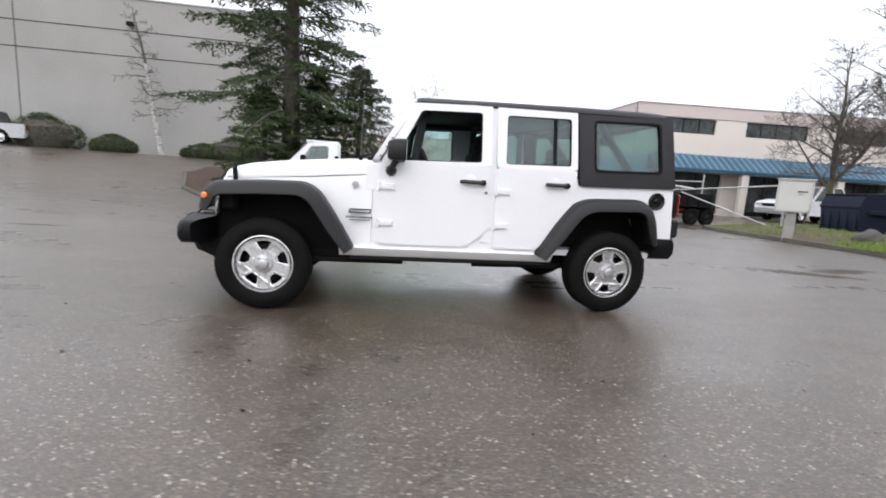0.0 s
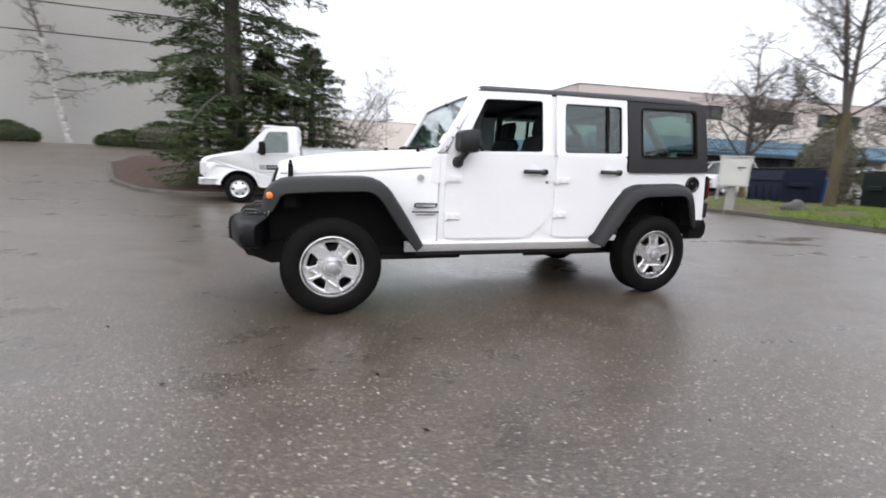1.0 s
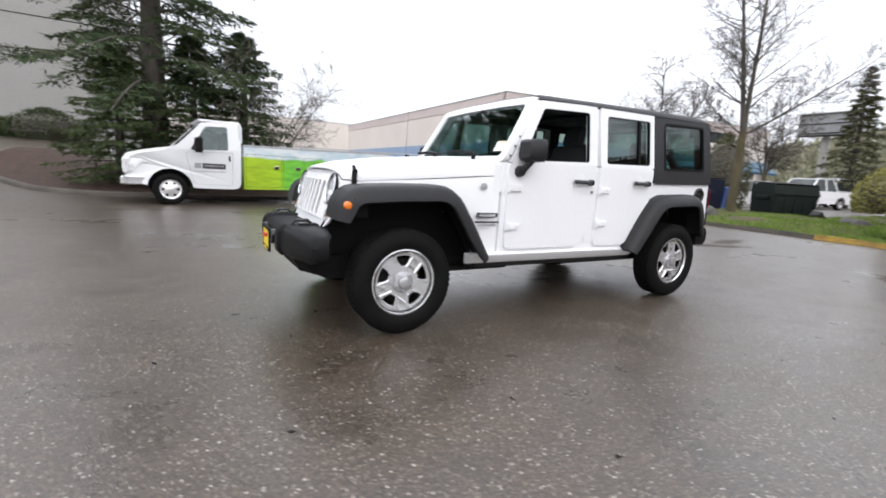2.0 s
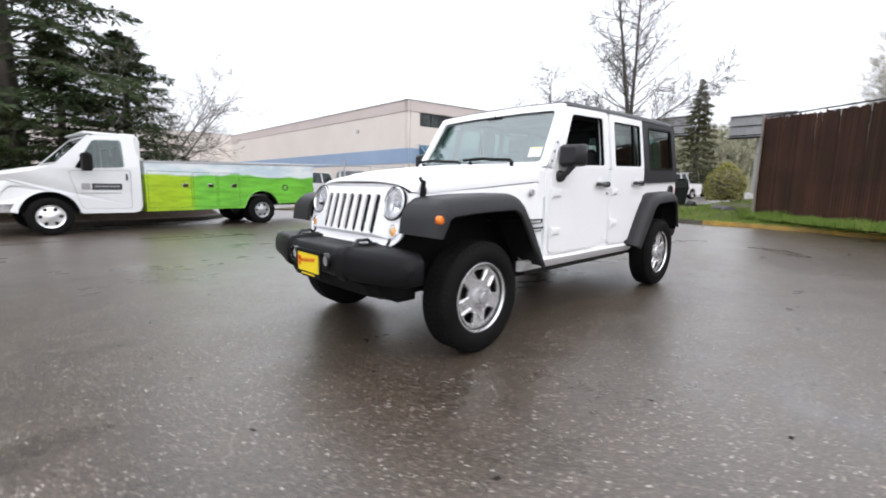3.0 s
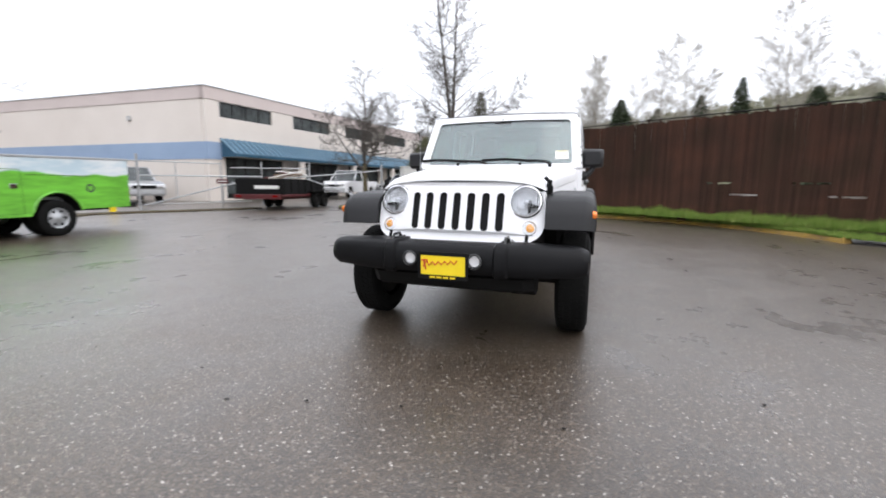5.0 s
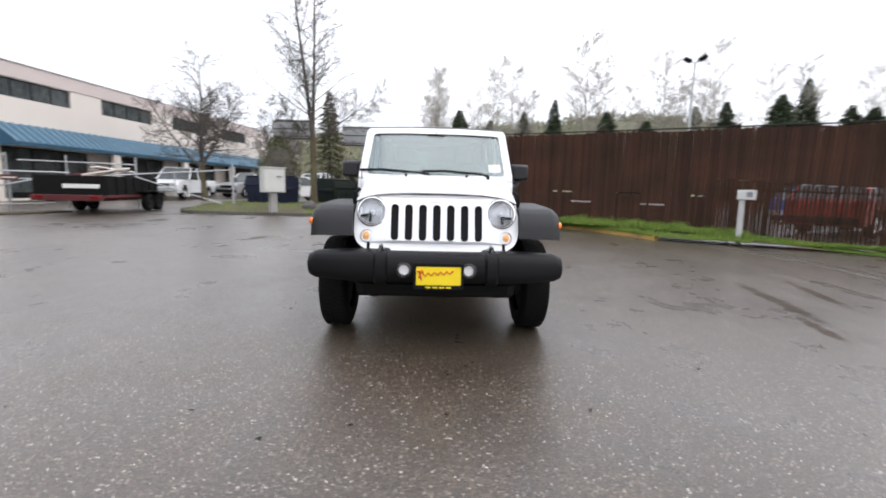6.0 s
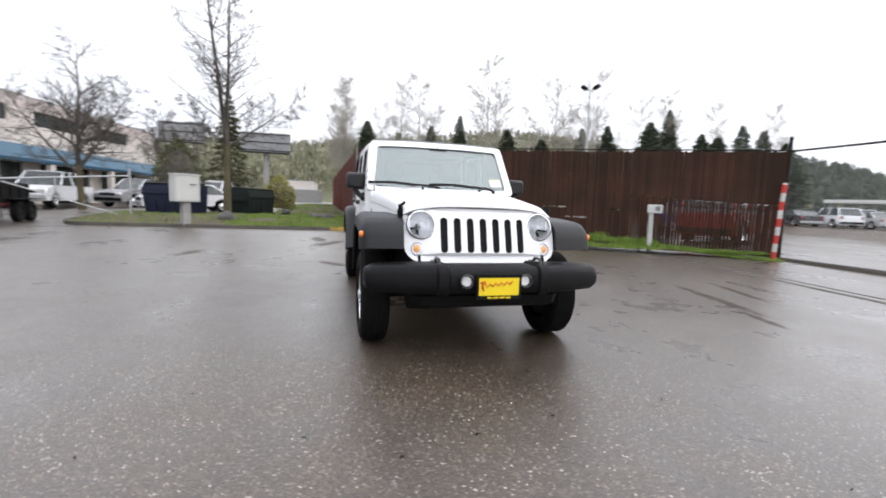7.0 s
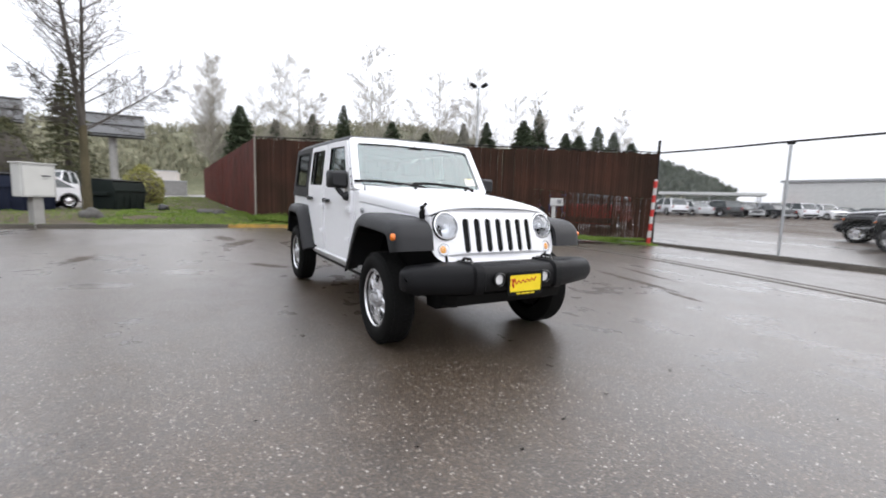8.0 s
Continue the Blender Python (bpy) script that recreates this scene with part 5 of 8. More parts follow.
# ---------------------------------------------------------------- slatted fence
def build_fence():
    f = thing("slat_fence", "tall brown vertical slat privacy fence with ragged top", "fence", kind="structure")
    ax, ay = FENCE_A
    bx, by = FENCE_B
    L = math.dist(FENCE_A, FENCE_B)
    ux, uy = (bx - ax) / L, (by - ay) / L
    turn = math.degrees(math.atan2(uy, ux))
    rnd = random.Random(11)

    def slat_mesh(w, h, cut):
        s = Shape()
        s.loft([[(-w / 2, -0.008, 0), (w / 2, -0.008, 0), (w / 2, 0.008, 0), (-w / 2, 0.008, 0)], [(-w / 2, -0.008, h - cut), (w / 2, -0.008, h - 0.02), (w / 2, 0.008, h - 0.02), (-w / 2, 0.008, h - cut)]])
        return mesh_of("slat", s, SLAT, 0)
    wide = [slat_mesh(0.0765, 1.0, c) for c in (0.0, 0.01, 0.03, 0.02)]
    thin = [slat_mesh(0.0695, 1.0, c) for c in (0.0, 0.02)]
    n = int(L / 0.074)

    lean = [slat_mesh(0.061, 1.0, c) for c in (0.0, 0.02)]

    def put(i, z0, z1, thinner):
        d = (i + 0.5) * 0.074
        x, y = ax + ux * d, ay + uy * d
        ob = new("slat", rnd.choice(lean if thinner and 10.3 < i * 0.074 < 12.1 else thin if thinner else wide))
        ob.parent = f
        ob.matrix_basis = pose(x + rnd.uniform(-0.003, 0.003), y, z0, rnd.uniform(-0.25, 0.25), rnd.uniform(-0.25, 0.25), turn + rnd.uniform(-3, 3)) @ Matrix.Diagonal((1, 1, z1 - z0, 1))
    for i in range(n):
        d = (i + 0.5) * 0.074
        x, y = ax + ux * d, ay + uy * d
        base = ground_z(x, y) + 0.24 - 0.20 * ease((d - 8.0) / 4.5)
        top = 3.05 - 0.36 * d / L + rnd.uniform(-0.02, 0.02) + 0.03 * noise.noise((d * 0.8, 0, 0))
        if d > 9.2:
            put(i, base + rnd.uniform(0, 0.03), base + 1.33 + rnd.uniform(-0.03, 0.03), True)
            put(i, base + 1.31, top, False)
        elif 4.6 < d < 9.0 and int(d / 0.62) % 3 != 1 and rnd.random() < 0.9:
            cut = 0.58 if int(d / 0.62) % 3 == 0 else 0.86
            put(i, base, base + cut + rnd.uniform(-0.006, 0.006), False)
            put(i, base + cut + 0.026, top, False)
        else:
            put(i, base, top, False)
    for k in range(5):
        d = L * k / 4
        o = -0.06 if k == 0 else 0.07
        x, y = ax + ux * d - uy * o, ay + uy * d + ux * o
        s = Shape()
        s.tube([(x, y, ground_z(x, y) - 0.1), (x, y, 3.1 - 0.36 * k / 4)], 0.035, 10)
        s.lathe([(0.042, 3.08 - 0.36 * k / 4), (0.03, 3.13 - 0.36 * k / 4), (0.001, 3.15 - 0.36 * k / 4)], (x, y, 0), "z", 10)
        part("post", s, WEATHERED if k == 0 else SLAT, f, "weathered grey corner post" if k == 0 else "round brown fence post")
    for z in (0.15, 1.30, 2.55):
        s = Shape()
        s.tube([(ax + 0.06, ay - 0.06, z + 0.30), (bx + 0.06, by - 0.06, z - 0.05)], 0.022, 8)
        part("rail", s, SLAT, f, "horizontal fence rail")
    s = Shape()
    s.tube([(ax, ay, 3.07), ((ax + bx) / 2, (ay + by) / 2, 2.885), (bx, by, 2.71)], 0.016, 6)
    part("top_wire", s, UNDER, f, "dark tension wire along the top")
    # the run that leads away from the corner
    s = Shape()
    ex, ey = 43.0, 1.95
    M = math.dist(FENCE_A, (ex, ey))
    vx, vy = (ex - ax) / M, (ey - ay) / M
    for i in range(int(M / 0.105)):
        d = (i + 0.5) * 0.105
        x, y = ax + vx * d, ay + vy * d
        z0, z1 = ground_z(x, y) + 0.22, 3.06 + 0.010 * d + rnd.uniform(-0.02, 0.02)
        s.box((x, y, (z0 + z1) / 2), (0.108, 0.016, z1 - z0), 0, rz=math.degrees(math.atan2(vy, vx)) + rnd.uniform(-5, 5))
    tagged(part("slat_run", s, REDSLAT, f, "receding run of brown slats", 0, False), kind="stuff")


build_fence()


# ---------------------------------------------------------------- buildings
def build_shop_building():
    """Two-storey cream building with a blue band and a blue awning."""
    b = thing("commercial_building", "two-storey cream stucco building with blue band and blue metal awning", "building", (13.95, 20.04, 0.15), -5.4, kind="structure")
    b.scale = (0.95, 0.95, 0.926)
    W, D, H = 27.5, 34.0, 6.85
    wins = [(0.95 + 6.0 * k, 5.18, 4.98 + 6.0 * k, 6.10) for k in range(4)]
    bays = [(1.15 + 6.05 * k, 0.15, 5.85 + 6.05 * k, 2.75) for k in range(4)]
    s = Shape()
    holes = [[(x0, z0), (x1, z0), (x1, z1), (x0, z1)] for x0, z0, x1, z1 in wins + bays]
    s.panel([(0, -0.4), (W, -0.4), (W, 6.12), (0, 6.12)], holes, lambda u, v, w: (u, w, v), 0.0, 0.30)
    part("wall", s, CREAM, b, "cream stucco front wall", 0)
    skew = Matrix(((1, -0.13, 0, 0), (0, 1, 0, 0), (0, 0, 1, 0), (0, 0, 0, 1)))
    for c, k in (((0.15, D / 2 + 0.0, 2.86), (0.30, D - 0.62, 6.52)), ((W - 0.15, D / 2, 2.86), (0.30, D - 0.62, 6.52)), ((W / 2, D - 0.15, 2.86), (W, 0.30, 6.52))):
        s = Shape(skew)
        s.box(c, k)
        part("wall", s, CREAM, b, "cream stucco wall", 0)
    s = Shape(skew)
    s.box((W / 2, 0.13, 6.50), (W + 0.08, 0.34, 0.74), 0.02)
    s.box((0.13, D / 2, 6.50), (0.34, D - 0.1, 0.74), 0.02)
    s.box((W / 2, D / 2, 6.45), (W - 0.4, D - 0.4, 0.10))
    part("parapet", s, PALEPINK, b, "pale pinkish parapet band")
    s = Shape(skew)
    s.box((W / 2, 0.11, 6.895), (W + 0.14, 0.40, 0.05), 0.01)
    s.box((0.11, D / 2, 6.895), (0.40, D, 0.05), 0.01)
    part("coping", s, STEEL, b, "thin metal coping")
    s = Shape(skew)
    s.box((-0.012, D / 2, 3.10), (0.03, D + 0.02, 1.05))
    s.box((0.45, -0.012, 3.10), (0.94, 0.03, 1.05))
    part("blue_band", s, BLUEBAND, b, "blue painted band")
    for x0, z0, x1, z1 in wins:
        s = Shape()
        s.panel([(x0, z0), (x1, z0), (x1, z1), (x0, z1)], [[(x0 + 0.05 + (x1 - x0 - 0.05) * k / 4, z0 + 0.05), (x0 + (x1 - x0 - 0.05) * (k + 1) / 4, z0 + 0.05), (x0 + (x1 - x0 - 0.05) * (k + 1) / 4, z1 - 0.05), (x0 + 0.05 + (x1 - x0 - 0.05) * k / 4, z1 - 0.05)] for k in range(4)], lambda u, v, w: (u, w, v), 0.10, 0.16)
        w = part("window", s, BLACK, b, "dark-framed strip window", 0)
        for k in range(4):
            q = Shape()
            a0, a1 = x0 + 0.05 + (x1 - x0 - 0.05) * k / 4, x0 + (x1 - x0 - 0.05) * (k + 1) / 4
            q.box(((a0 + a1) / 2, 0.135, (z0 + z1) / 2), (a1 - a0, 0.012, z1 - z0 - 0.1))
            part("pane", q, DARKGLASS, w)
    for x0, z0, x1, z1 in bays:
        s = Shape()
        s.panel([(x0, z0), (x1, z0), (x1, z1), (x0, z1)], [[(x0 + 0.06 + (x1 - x0 - 0.06) * k / 3, z0 + 0.3), (x0 + (x1 - x0 - 0.06) * (k + 1) / 3, z0 + 0.3), (x0 + (x1 - x0 - 0.06) * (k + 1) / 3, z1 - 0.06), (x0 + 0.06 + (x1 - x0 - 0.06) * k / 3, z1 - 0.06)] for k in range(3)], lambda u, v, w: (u, w, v), 0.15, 0.22)
        w = part("shopfront", s, BLACK, b, "dark recessed shopfront glazing", 0)
        for k in range(3):
            q = Shape()
            a0, a1 = x0 + 0.06 + (x1 - x0 - 0.06) * k / 3, x0 + (x1 - x0 - 0.06) * (k + 1) / 3
            q.box(((a0 + a1) / 2, 0.19, (z0 + z1) / 2 + 0.12), (a1 - a0, 0.012, z1 - z0 - 0.36))
            part("pane", q, DARKGLASS, w)
    # awning with standing seams
    s = Shape()
    x0, x1 = 0.92, W
    s.loft([[(x, 0.0, 3.88), (x, -1.25, 2.92), (x, -1.25, 2.74), (x, -1.19, 2.74), (x, -1.19, 2.88), (x, 0.0, 3.80)] for x in (x0, x1)])
    s.loft([[(x0, 0.0, 3.88), (x0, -1.25, 2.92), (x0, -1.25, 2.74), (x0, 0.0, 2.74)], [(x0 + 0.05, 0.0, 3.86), (x0 + 0.05, -1.22, 2.92), (x0 + 0.05, -1.22, 2.74), (x0 + 0.05, 0.0, 2.74)]])
    aw = part("awning", s, BLUETIN, b, "blue sheet metal awning", 20)
    q = Shape()
    k = 0
    while x0 + 0.42 * k < x1:
        x = x0 + 0.42 * k
        q.loft([[(x - 0.07, -0.01, 3.88), (x + 0.07, -0.01, 3.88), (x + 0.05, -0.01, 3.93), (x - 0.05, -0.01, 3.93)], [(x - 0.07, -1.25, 2.93), (x + 0.07, -1.25, 2.93), (x + 0.05, -1.25, 2.98), (x - 0.05, -1.25, 2.98)]])
        k += 1
    tagged(part("seam", q, SEAMTIN, aw, "raised pale standing seams", 0), kind="stuff")
    for k in range(1, 5):
        q = Shape()
        q.box((0.50 + 6.05 * k, -1.05, 1.25), (0.45, 0.30, 3.05), 0.02)
        part("column", q, CREAM, b, "square cream awning column")
    q = Shape(skew)
    q.box((-0.06, 6.0, 5.2), (0.12, 0.22, 0.30), 0.02)
    part("wall_lamp", q, STEEL, b, "small wall lamp")


build_shop_building()


def plain_block(name, label, x0, y0, x1, y1, z0, z1, material, lines=(), joints=()):
    b = thing(name, label, "building", (0, 0, 0), kind="structure")
    s = Shape()
    s.box(((x0 + x1) / 2, (y0 + y1) / 2, (z0 + z1) / 2), (x1 - x0, y1 - y0, z1 - z0), 0.03)
    part("wall", s, material, b)
    s = Shape()
    s.box(((x0 + x1) / 2, (y0 + y1) / 2, z1 + 0.03), (x1 - x0 + 0.12, y1 - y0 + 0.12, 0.10), 0.02)
    part("coping", s, STEEL, b, "metal roof coping")
    for z in lines:
        s = Shape()
        s.box(((x0 + x1) / 2, y0 - 0.004, z), (x1 - x0, 0.012, 0.05))
        part("reveal_line", s, BLACK, b, "dark horizontal reveal joint")
    for x in joints:
        s = Shape()
        s.box((x, y0 - 0.004, (z0 + z1) / 2), (0.06, 0.012, z1 - z0 - 0.1))
        part("panel_joint", s, ROCK, b, "vertical panel joint")
    return b


hall = plain_block("concrete_hall", "tall grey tilt-up concrete warehouse wall", -44, 26.0, -7.5, 44, 0.5, 10.9, GREYWALL, (7.55, 9.05), (-22.6,))
s = Shape()
s.box((-16.2, 25.85, 9.42), (0.35, 0.3, 0.22), 0.03)
part("flood_lamp", s, BLACK, hall, "small dark wall lamp")
plain_block("cream_hall", "long low cream commercial building in the distance", -24, 62, 30, 80, 0.2, 7.6, CREAM)

build_strip("verge", [(3.4, 14.6), (4.6, 15.2), (5.9, 14.7), (7.05, 13.9), (8.7, 12.9), (9.6, 12.6)], 0.75, SOIL, "scruffy earth verge along the drive", 0.05)


# ---------------------------------------------------------------- other vehicles
def small_wheel(parent, x, y, z, side, r=0.36, rim=0.21, width=0.22, metal=None, n=28):
    hub = new("wheel")
    hub.parent = parent
    hub.matrix_basis = pose(x, y, z)
    h = width / 2
    t = Shape()
    t.lathe([(rim, -h * 0.85), (rim + 0.03, -h), (r - 0.04, -h * 0.97), (r - 0.005, -h * 0.75), (r, 0), (r - 0.005, h * 0.75), (r - 0.04, h * 0.97), (rim + 0.03, h), (rim, h * 0.85)], axis="y", n=n)
    part("tyre", t, RUBBER, hub)
    q = Shape(pose(0, side * h * 0.72, 0, 0, 0, 0 if side < 0 else 180))
    q.lathe([(rim * 1.02, -0.02), (rim * 0.94, -0.012), (rim * 0.86, 0.03), (rim * 0.55, 0.015), (rim * 0.30, -0.02), (0.001, -0.028)], axis="y", n=n)
    part("rim", q, metal or ALLOY, hub)
    for i in range(6):
        k = Shape(pose(0, side * h * 0.72, 0, 0, 0, 0 if side < 0 else 180))
        a = 2 * math.pi * i / 6
        k.lathe([(rim * 0.15, -0.006), (0.001, -0.008)], (rim * 0.70 * math.cos(a), 0.010, rim * 0.70 * math.sin(a)), "y", 8)
        part("vent_hole", k, BLACK, hub)
    return hub


def build_service_truck():
    tr = thing("service_truck", "white cutaway work truck with green printed service body", "truck", (-1.608, 10.12, 0.0), 8.2)
    # cab: upper hood by stations along the length, sides with cut wheel arches
    s = Shape()

    def cab_ring(x, w0, z0, zb, zt):
        return [(x, -w0, z0), (x, -w0, zb), (x, -w0 + 0.05, zt - 0.05), (x, -w0 + 0.16, zt), (x, w0 - 0.16, zt), (x, w0 - 0.05, zt - 0.05), (x, w0, zb), (x, w0, z0)]
    s.loft([cab_ring(-2.95, 0.80, 0.72, 1.00, 1.06), cab_ring(-2.92, 0.86, 0.70, 1.06, 1.15), cab_ring(-2.84, 0.91, 0.70, 1.10, 1.20), cab_ring(-2.60, 0.952, 0.98, 1.15, 1.27), cab_ring(-2.2, 0.965, 0.98, 1.23, 1.36), cab_ring(-1.84, 0.965, 0.98, 1.30, 1.42)])
    part("hood", s, TRUCKWHITE, tr, "short white sloping hood", 40)
    wheel_cut = [(-2.05 + 0.47 * math.cos(radians(a)), 0.40 + 0.47 * math.sin(radians(a))) for a in range(172, 7, -12)]
    side = [(-2.90, 0.58), (-2.53, 0.46)] + wheel_cut + [(-1.57, 0.42), (-0.62, 0.41), (-0.50, 0.46), (-0.47, 1.45), (-0.50, 2.08), (-1.22, 2.05), (-1.34, 2.00), (-1.93, 1.40), (-2.25, 1.28), (-2.70, 1.18), (-2.90, 1.04)]

    def cab(sgn):
        return lambda u, v, w: (u, sgn * (0.995 - 0.16 * max(0, v - 1.35) / 0.7 - 0.11 * (max(0, -2.5 - u) / 0.4) ** 2 - w), v)
    win = soft_poly([(-1.62, 1.34), (-0.76, 1.39), (-0.76, 1.97), (-1.26, 1.94)], 0.06)
    for g in (-1, 1):
        s = Shape()
        s.panel(soft_poly(side, 0.05), [win], cab(g), 0.0, 0.05)
        d = part("cab_side", s, TRUCKWHITE, tr, "white cab side with door", 25)
        s = Shape()
        s.panel(win, [], cab(g), 0.015, 0.02)
        part("side_glass", s, TINT, d).visible_shadow = False
        s = Shape()
        s.panel(soft_poly([(-1.55, 0.52), (-0.68, 0.50), (-0.66, 1.34), (-1.72, 1.29)], 0.06), [soft_poly([(-1.543, 0.527), (-0.687, 0.507), (-0.667, 1.333), (-1.712, 1.283)], 0.06)], cab(g), -0.002, 0.01)
        part("door_gap", s, SHUTLINE, d, "thin door shut line")
        s = Shape()
        s.box((-0.74, g * 1.0, 1.18), (0.035, 0.02, 0.14), 0.006)
        part("door_handle", s, GLOSSBLACK, d, "black upright door handle")
        s = Shape()
        s.box((-1.46, g * 1.24, 1.47), (0.16, 0.30, 0.36), 0.05)
        s.tube([(-1.40, g * 0.97, 1.40), (-1.42, g * 1.18, 1.42)], 0.016, 6)
        s.tube([(-1.40, g * 0.97, 1.56), (-1.42, g * 1.18, 1.56)], 0.016, 6)
        part("door_mirror", s, BLACK, d, "black towing mirror on two arms")
    s = Shape()
    s.panel([(-0.99, 0.0), (0.99, 0.0), (0.84, 0.62), (-0.84, 0.62)], [soft_poly([(-0.90, 0.04), (0.90, 0.04), (0.77, 0.55), (-0.77, 0.55)], 0.05)], lambda u, v, w: (-1.90 + v * 0.93 + w, u, 1.42 + v), 0.0, 0.04)
    part("windscreen_frame", s, TRUCKWHITE, tr)
    s = Shape()
    s.panel([(-0.92, 0.03), (0.92, 0.03), (0.79, 0.57), (-0.79, 0.57)], [], lambda u, v, w: (-1.90 + v * 0.93 + w, u, 1.42 + v), 0.015, 0.02)
    part("windscreen", s, TINT, tr).visible_shadow = False
    s = Shape()
    s.box((-0.94, 0, 2.085), (0.92, 1.62, 0.06), 0.03)
    s.box((-0.48, 0, 1.30), (0.06, 1.86, 1.55), 0.02)
    part("cab_roof", s, TRUCKWHITE, tr, "white cab roof and back wall")
    s = Shape()
    s.loft([[(x, -w, z0), (x, -w, z1 - 0.08), (x, -w + 0.10, z1), (x, w - 0.10, z1), (x, w, z1 - 0.08), (x, w, z0)] for x, w, z0, z1 in ((-0.82, 0.80, 2.06, 2.10), (-0.70, 0.83, 1.60, 2.13), (-0.48, 0.83, 1.60, 2.13), (-0.40, 0.80, 1.60, 2.05))])
    part("cab_fairing", s, TRUCKWHITE, tr, "raised white fairing behind the cab")
    s = Shape()
    s.box((-1.2, 0, 1.0), (1.2, 1.7, 0.5), 0.05)
    for y in (-0.42, 0.42):
        s.box((-0.72, y, 1.55), (0.16, 0.5, 0.62), 0.06)
    part("cab_seats", s, INTERIOR, tr, "dark cab seats")
    s = Shape()
    s.box((-2.95, 0, 0.56), (0.14, 1.94, 0.20), 0.04)
    s.box((-2.72, -0.93, 0.56), (0.42, 0.08, 0.20), 0.03)
    s.box((-2.72, 0.93, 0.56), (0.42, 0.08, 0.20), 0.03)
    part("front_bumper", s, CHROME, tr, "chrome front bumper")
    s = Shape()
    s.box((-2.93, 0, 0.90), (0.06, 1.15, 0.30), 0.02)
    for k in range(5):
        s.box((-2.965, 0, 0.79 + 0.055 * k), (0.03, 1.10, 0.022), 0.004)
    part("grille", s, STEEL, tr, "grey barred grille")
    for g in (-1, 1):
        s = Shape()
        s.box((-2.87, g * 0.80, 0.90), (0.20, 0.24, 0.36), 0.04)
        part("headlight", s, REFLECTOR, tr, "large rectangular headlight")
        s = Shape()
        s.box((-2.80, g * 0.915, 0.90), (0.10, 0.04, 0.10), 0.01)
        part("side_marker", s, REFLECTOR, tr)
    # dark wells round the front wheels
    for g in (-1, 1):
        s = Shape()
        s.loft([[(x, g * y, z) for y, z in ((0.66, z0), (0.94, z0), (0.94, z0 + 0.02), (0.66, z0 + 0.02))] for x, z0 in ((-2.53, 0.45), (-2.42, 0.72), (-2.22, 0.87), (-2.05, 0.90), (-1.88, 0.87), (-1.68, 0.72), (-1.57, 0.45))])
        s.box((-2.05, g * 0.67, 0.68), (0.96, 0.02, 0.48))
        part("wheel_well", s, BLACK, tr, "dark wheel well")
    # sign on the door
    s = Shape()
    s.box((-1.10, -1.002, 0.975), (0.52, 0.006, 0.13), 0.002)
    part("door_sign", s, DARKINK, tr, "dark door sign plate")
    for k in range(7):
        s = Shape()
        s.box((-1.29 + 0.064 * k, -1.006, 0.98), (0.048, 0.004, 0.035), 0)
        part("print_bar", s, SHUTLINE, tr, "pale bar on the sign")
    s = Shape()
    s.box((-1.46, -1.0, 0.975), (0.15, 0.005, 0.13), 0)
    part("logo_plate", s, SHUTLINE, tr, "grey logo plate beside the sign")
    s = Shape()
    s.box((-1.20, -1.0, 0.84), (0.70, 0.004, 0.014), 0)
    part("print_line", s, SHUTLINE, tr, "fine grey line of print")
    # service body
    prof = [(-0.40, 0.42), (1.84, 0.44)] + [(2.34 + 0.47 * math.cos(radians(a)), 0.42 + 0.47 * math.sin(radians(a))) for a in range(168, 11, -13)] + [(2.84, 0.54), (3.93, 0.55), (3.95, 1.62), (-0.40, 1.52)]
    for g in (-1, 1):
        s = Shape()
        s.panel(prof, [], lambda u, v, w, g=g: (u, g * (1.0 - w), v), 0.0, 0.34)
        bd = part("service_body_side", s, WRAP, tr, "green printed tool-locker side", 0)
        for x0, x1 in ((-0.36, 0.56), (0.60, 1.14), (1.18, 1.72)):
            s = Shape()
            s.panel(rounded(x0, 0.49, x1, 1.34, 0.03), [rounded(x0 + 0.009, 0.499, x1 - 0.009, 1.331, 0.025)], lambda u, v, w, g=g: (u, g * (1.004 - w), v), 0.0, 0.02)
            part("locker_gap", s, LOCKERLINE, bd, "locker door shut line")
            s = Shape()
            s.box((x1 - 0.14, g * 1.008, 1.02), (0.13, 0.02, 0.09), 0.008)
            part("latch", s, CHROME, bd, "bright paddle latch")
        s = Shape()
        s.box((2.40, g * 1.002, 1.24), (1.2, 0.008, 0.016), 0.003)
        part("body_trim", s, LOCKERLINE, bd, "dark green trim line")
        s = Shape()
        s.lathe([(0.095, g * 0.998), (0.085, g * 1.008), (0.060, g * 1.006), (0.055, g * 0.97), (0.001, g * 0.97)], (3.02, 0, 0.98), "y", 18)
        part("fuel_filler", s, DARKINK, bd, "dark round fuel filler")
        s = Shape()
        s.box((1.775, g * 0.83, 1.587), (4.39, 0.36, 0.05), 0.012, ry=-1.36)
        part("top_rail", s, STEEL, bd, "pale aluminium top rail")
        s = Shape()
        s.tube([(2.34 + 0.485 * math.cos(radians(a)), g * 1.0, 0.42 + 0.485 * math.sin(radians(a))) for a in range(12, 169, 12)], 0.022, 6)
        part("arch_lip", s, WRAP, bd, "green rolled wheel arch lip")
        s = Shape()
        s.box((2.34, g * 0.62, 0.66), (0.98, 0.03, 0.50))
        s.loft([[(2.34 + 0.462 * math.cos(radians(a)), g * y, 0.42 + 0.462 * math.sin(radians(a)) + o) for y, o in ((0.60, 0), (0.985, 0), (0.985, -0.01), (0.60, -0.01))] for a in range(168, 11, -13)])
        part("wheel_well", s, BLACK, bd, "dark wheel well")
    s = Shape()
    s.box((1.7, 0, 0.75), (4.2, 1.34, 0.10), 0.01)
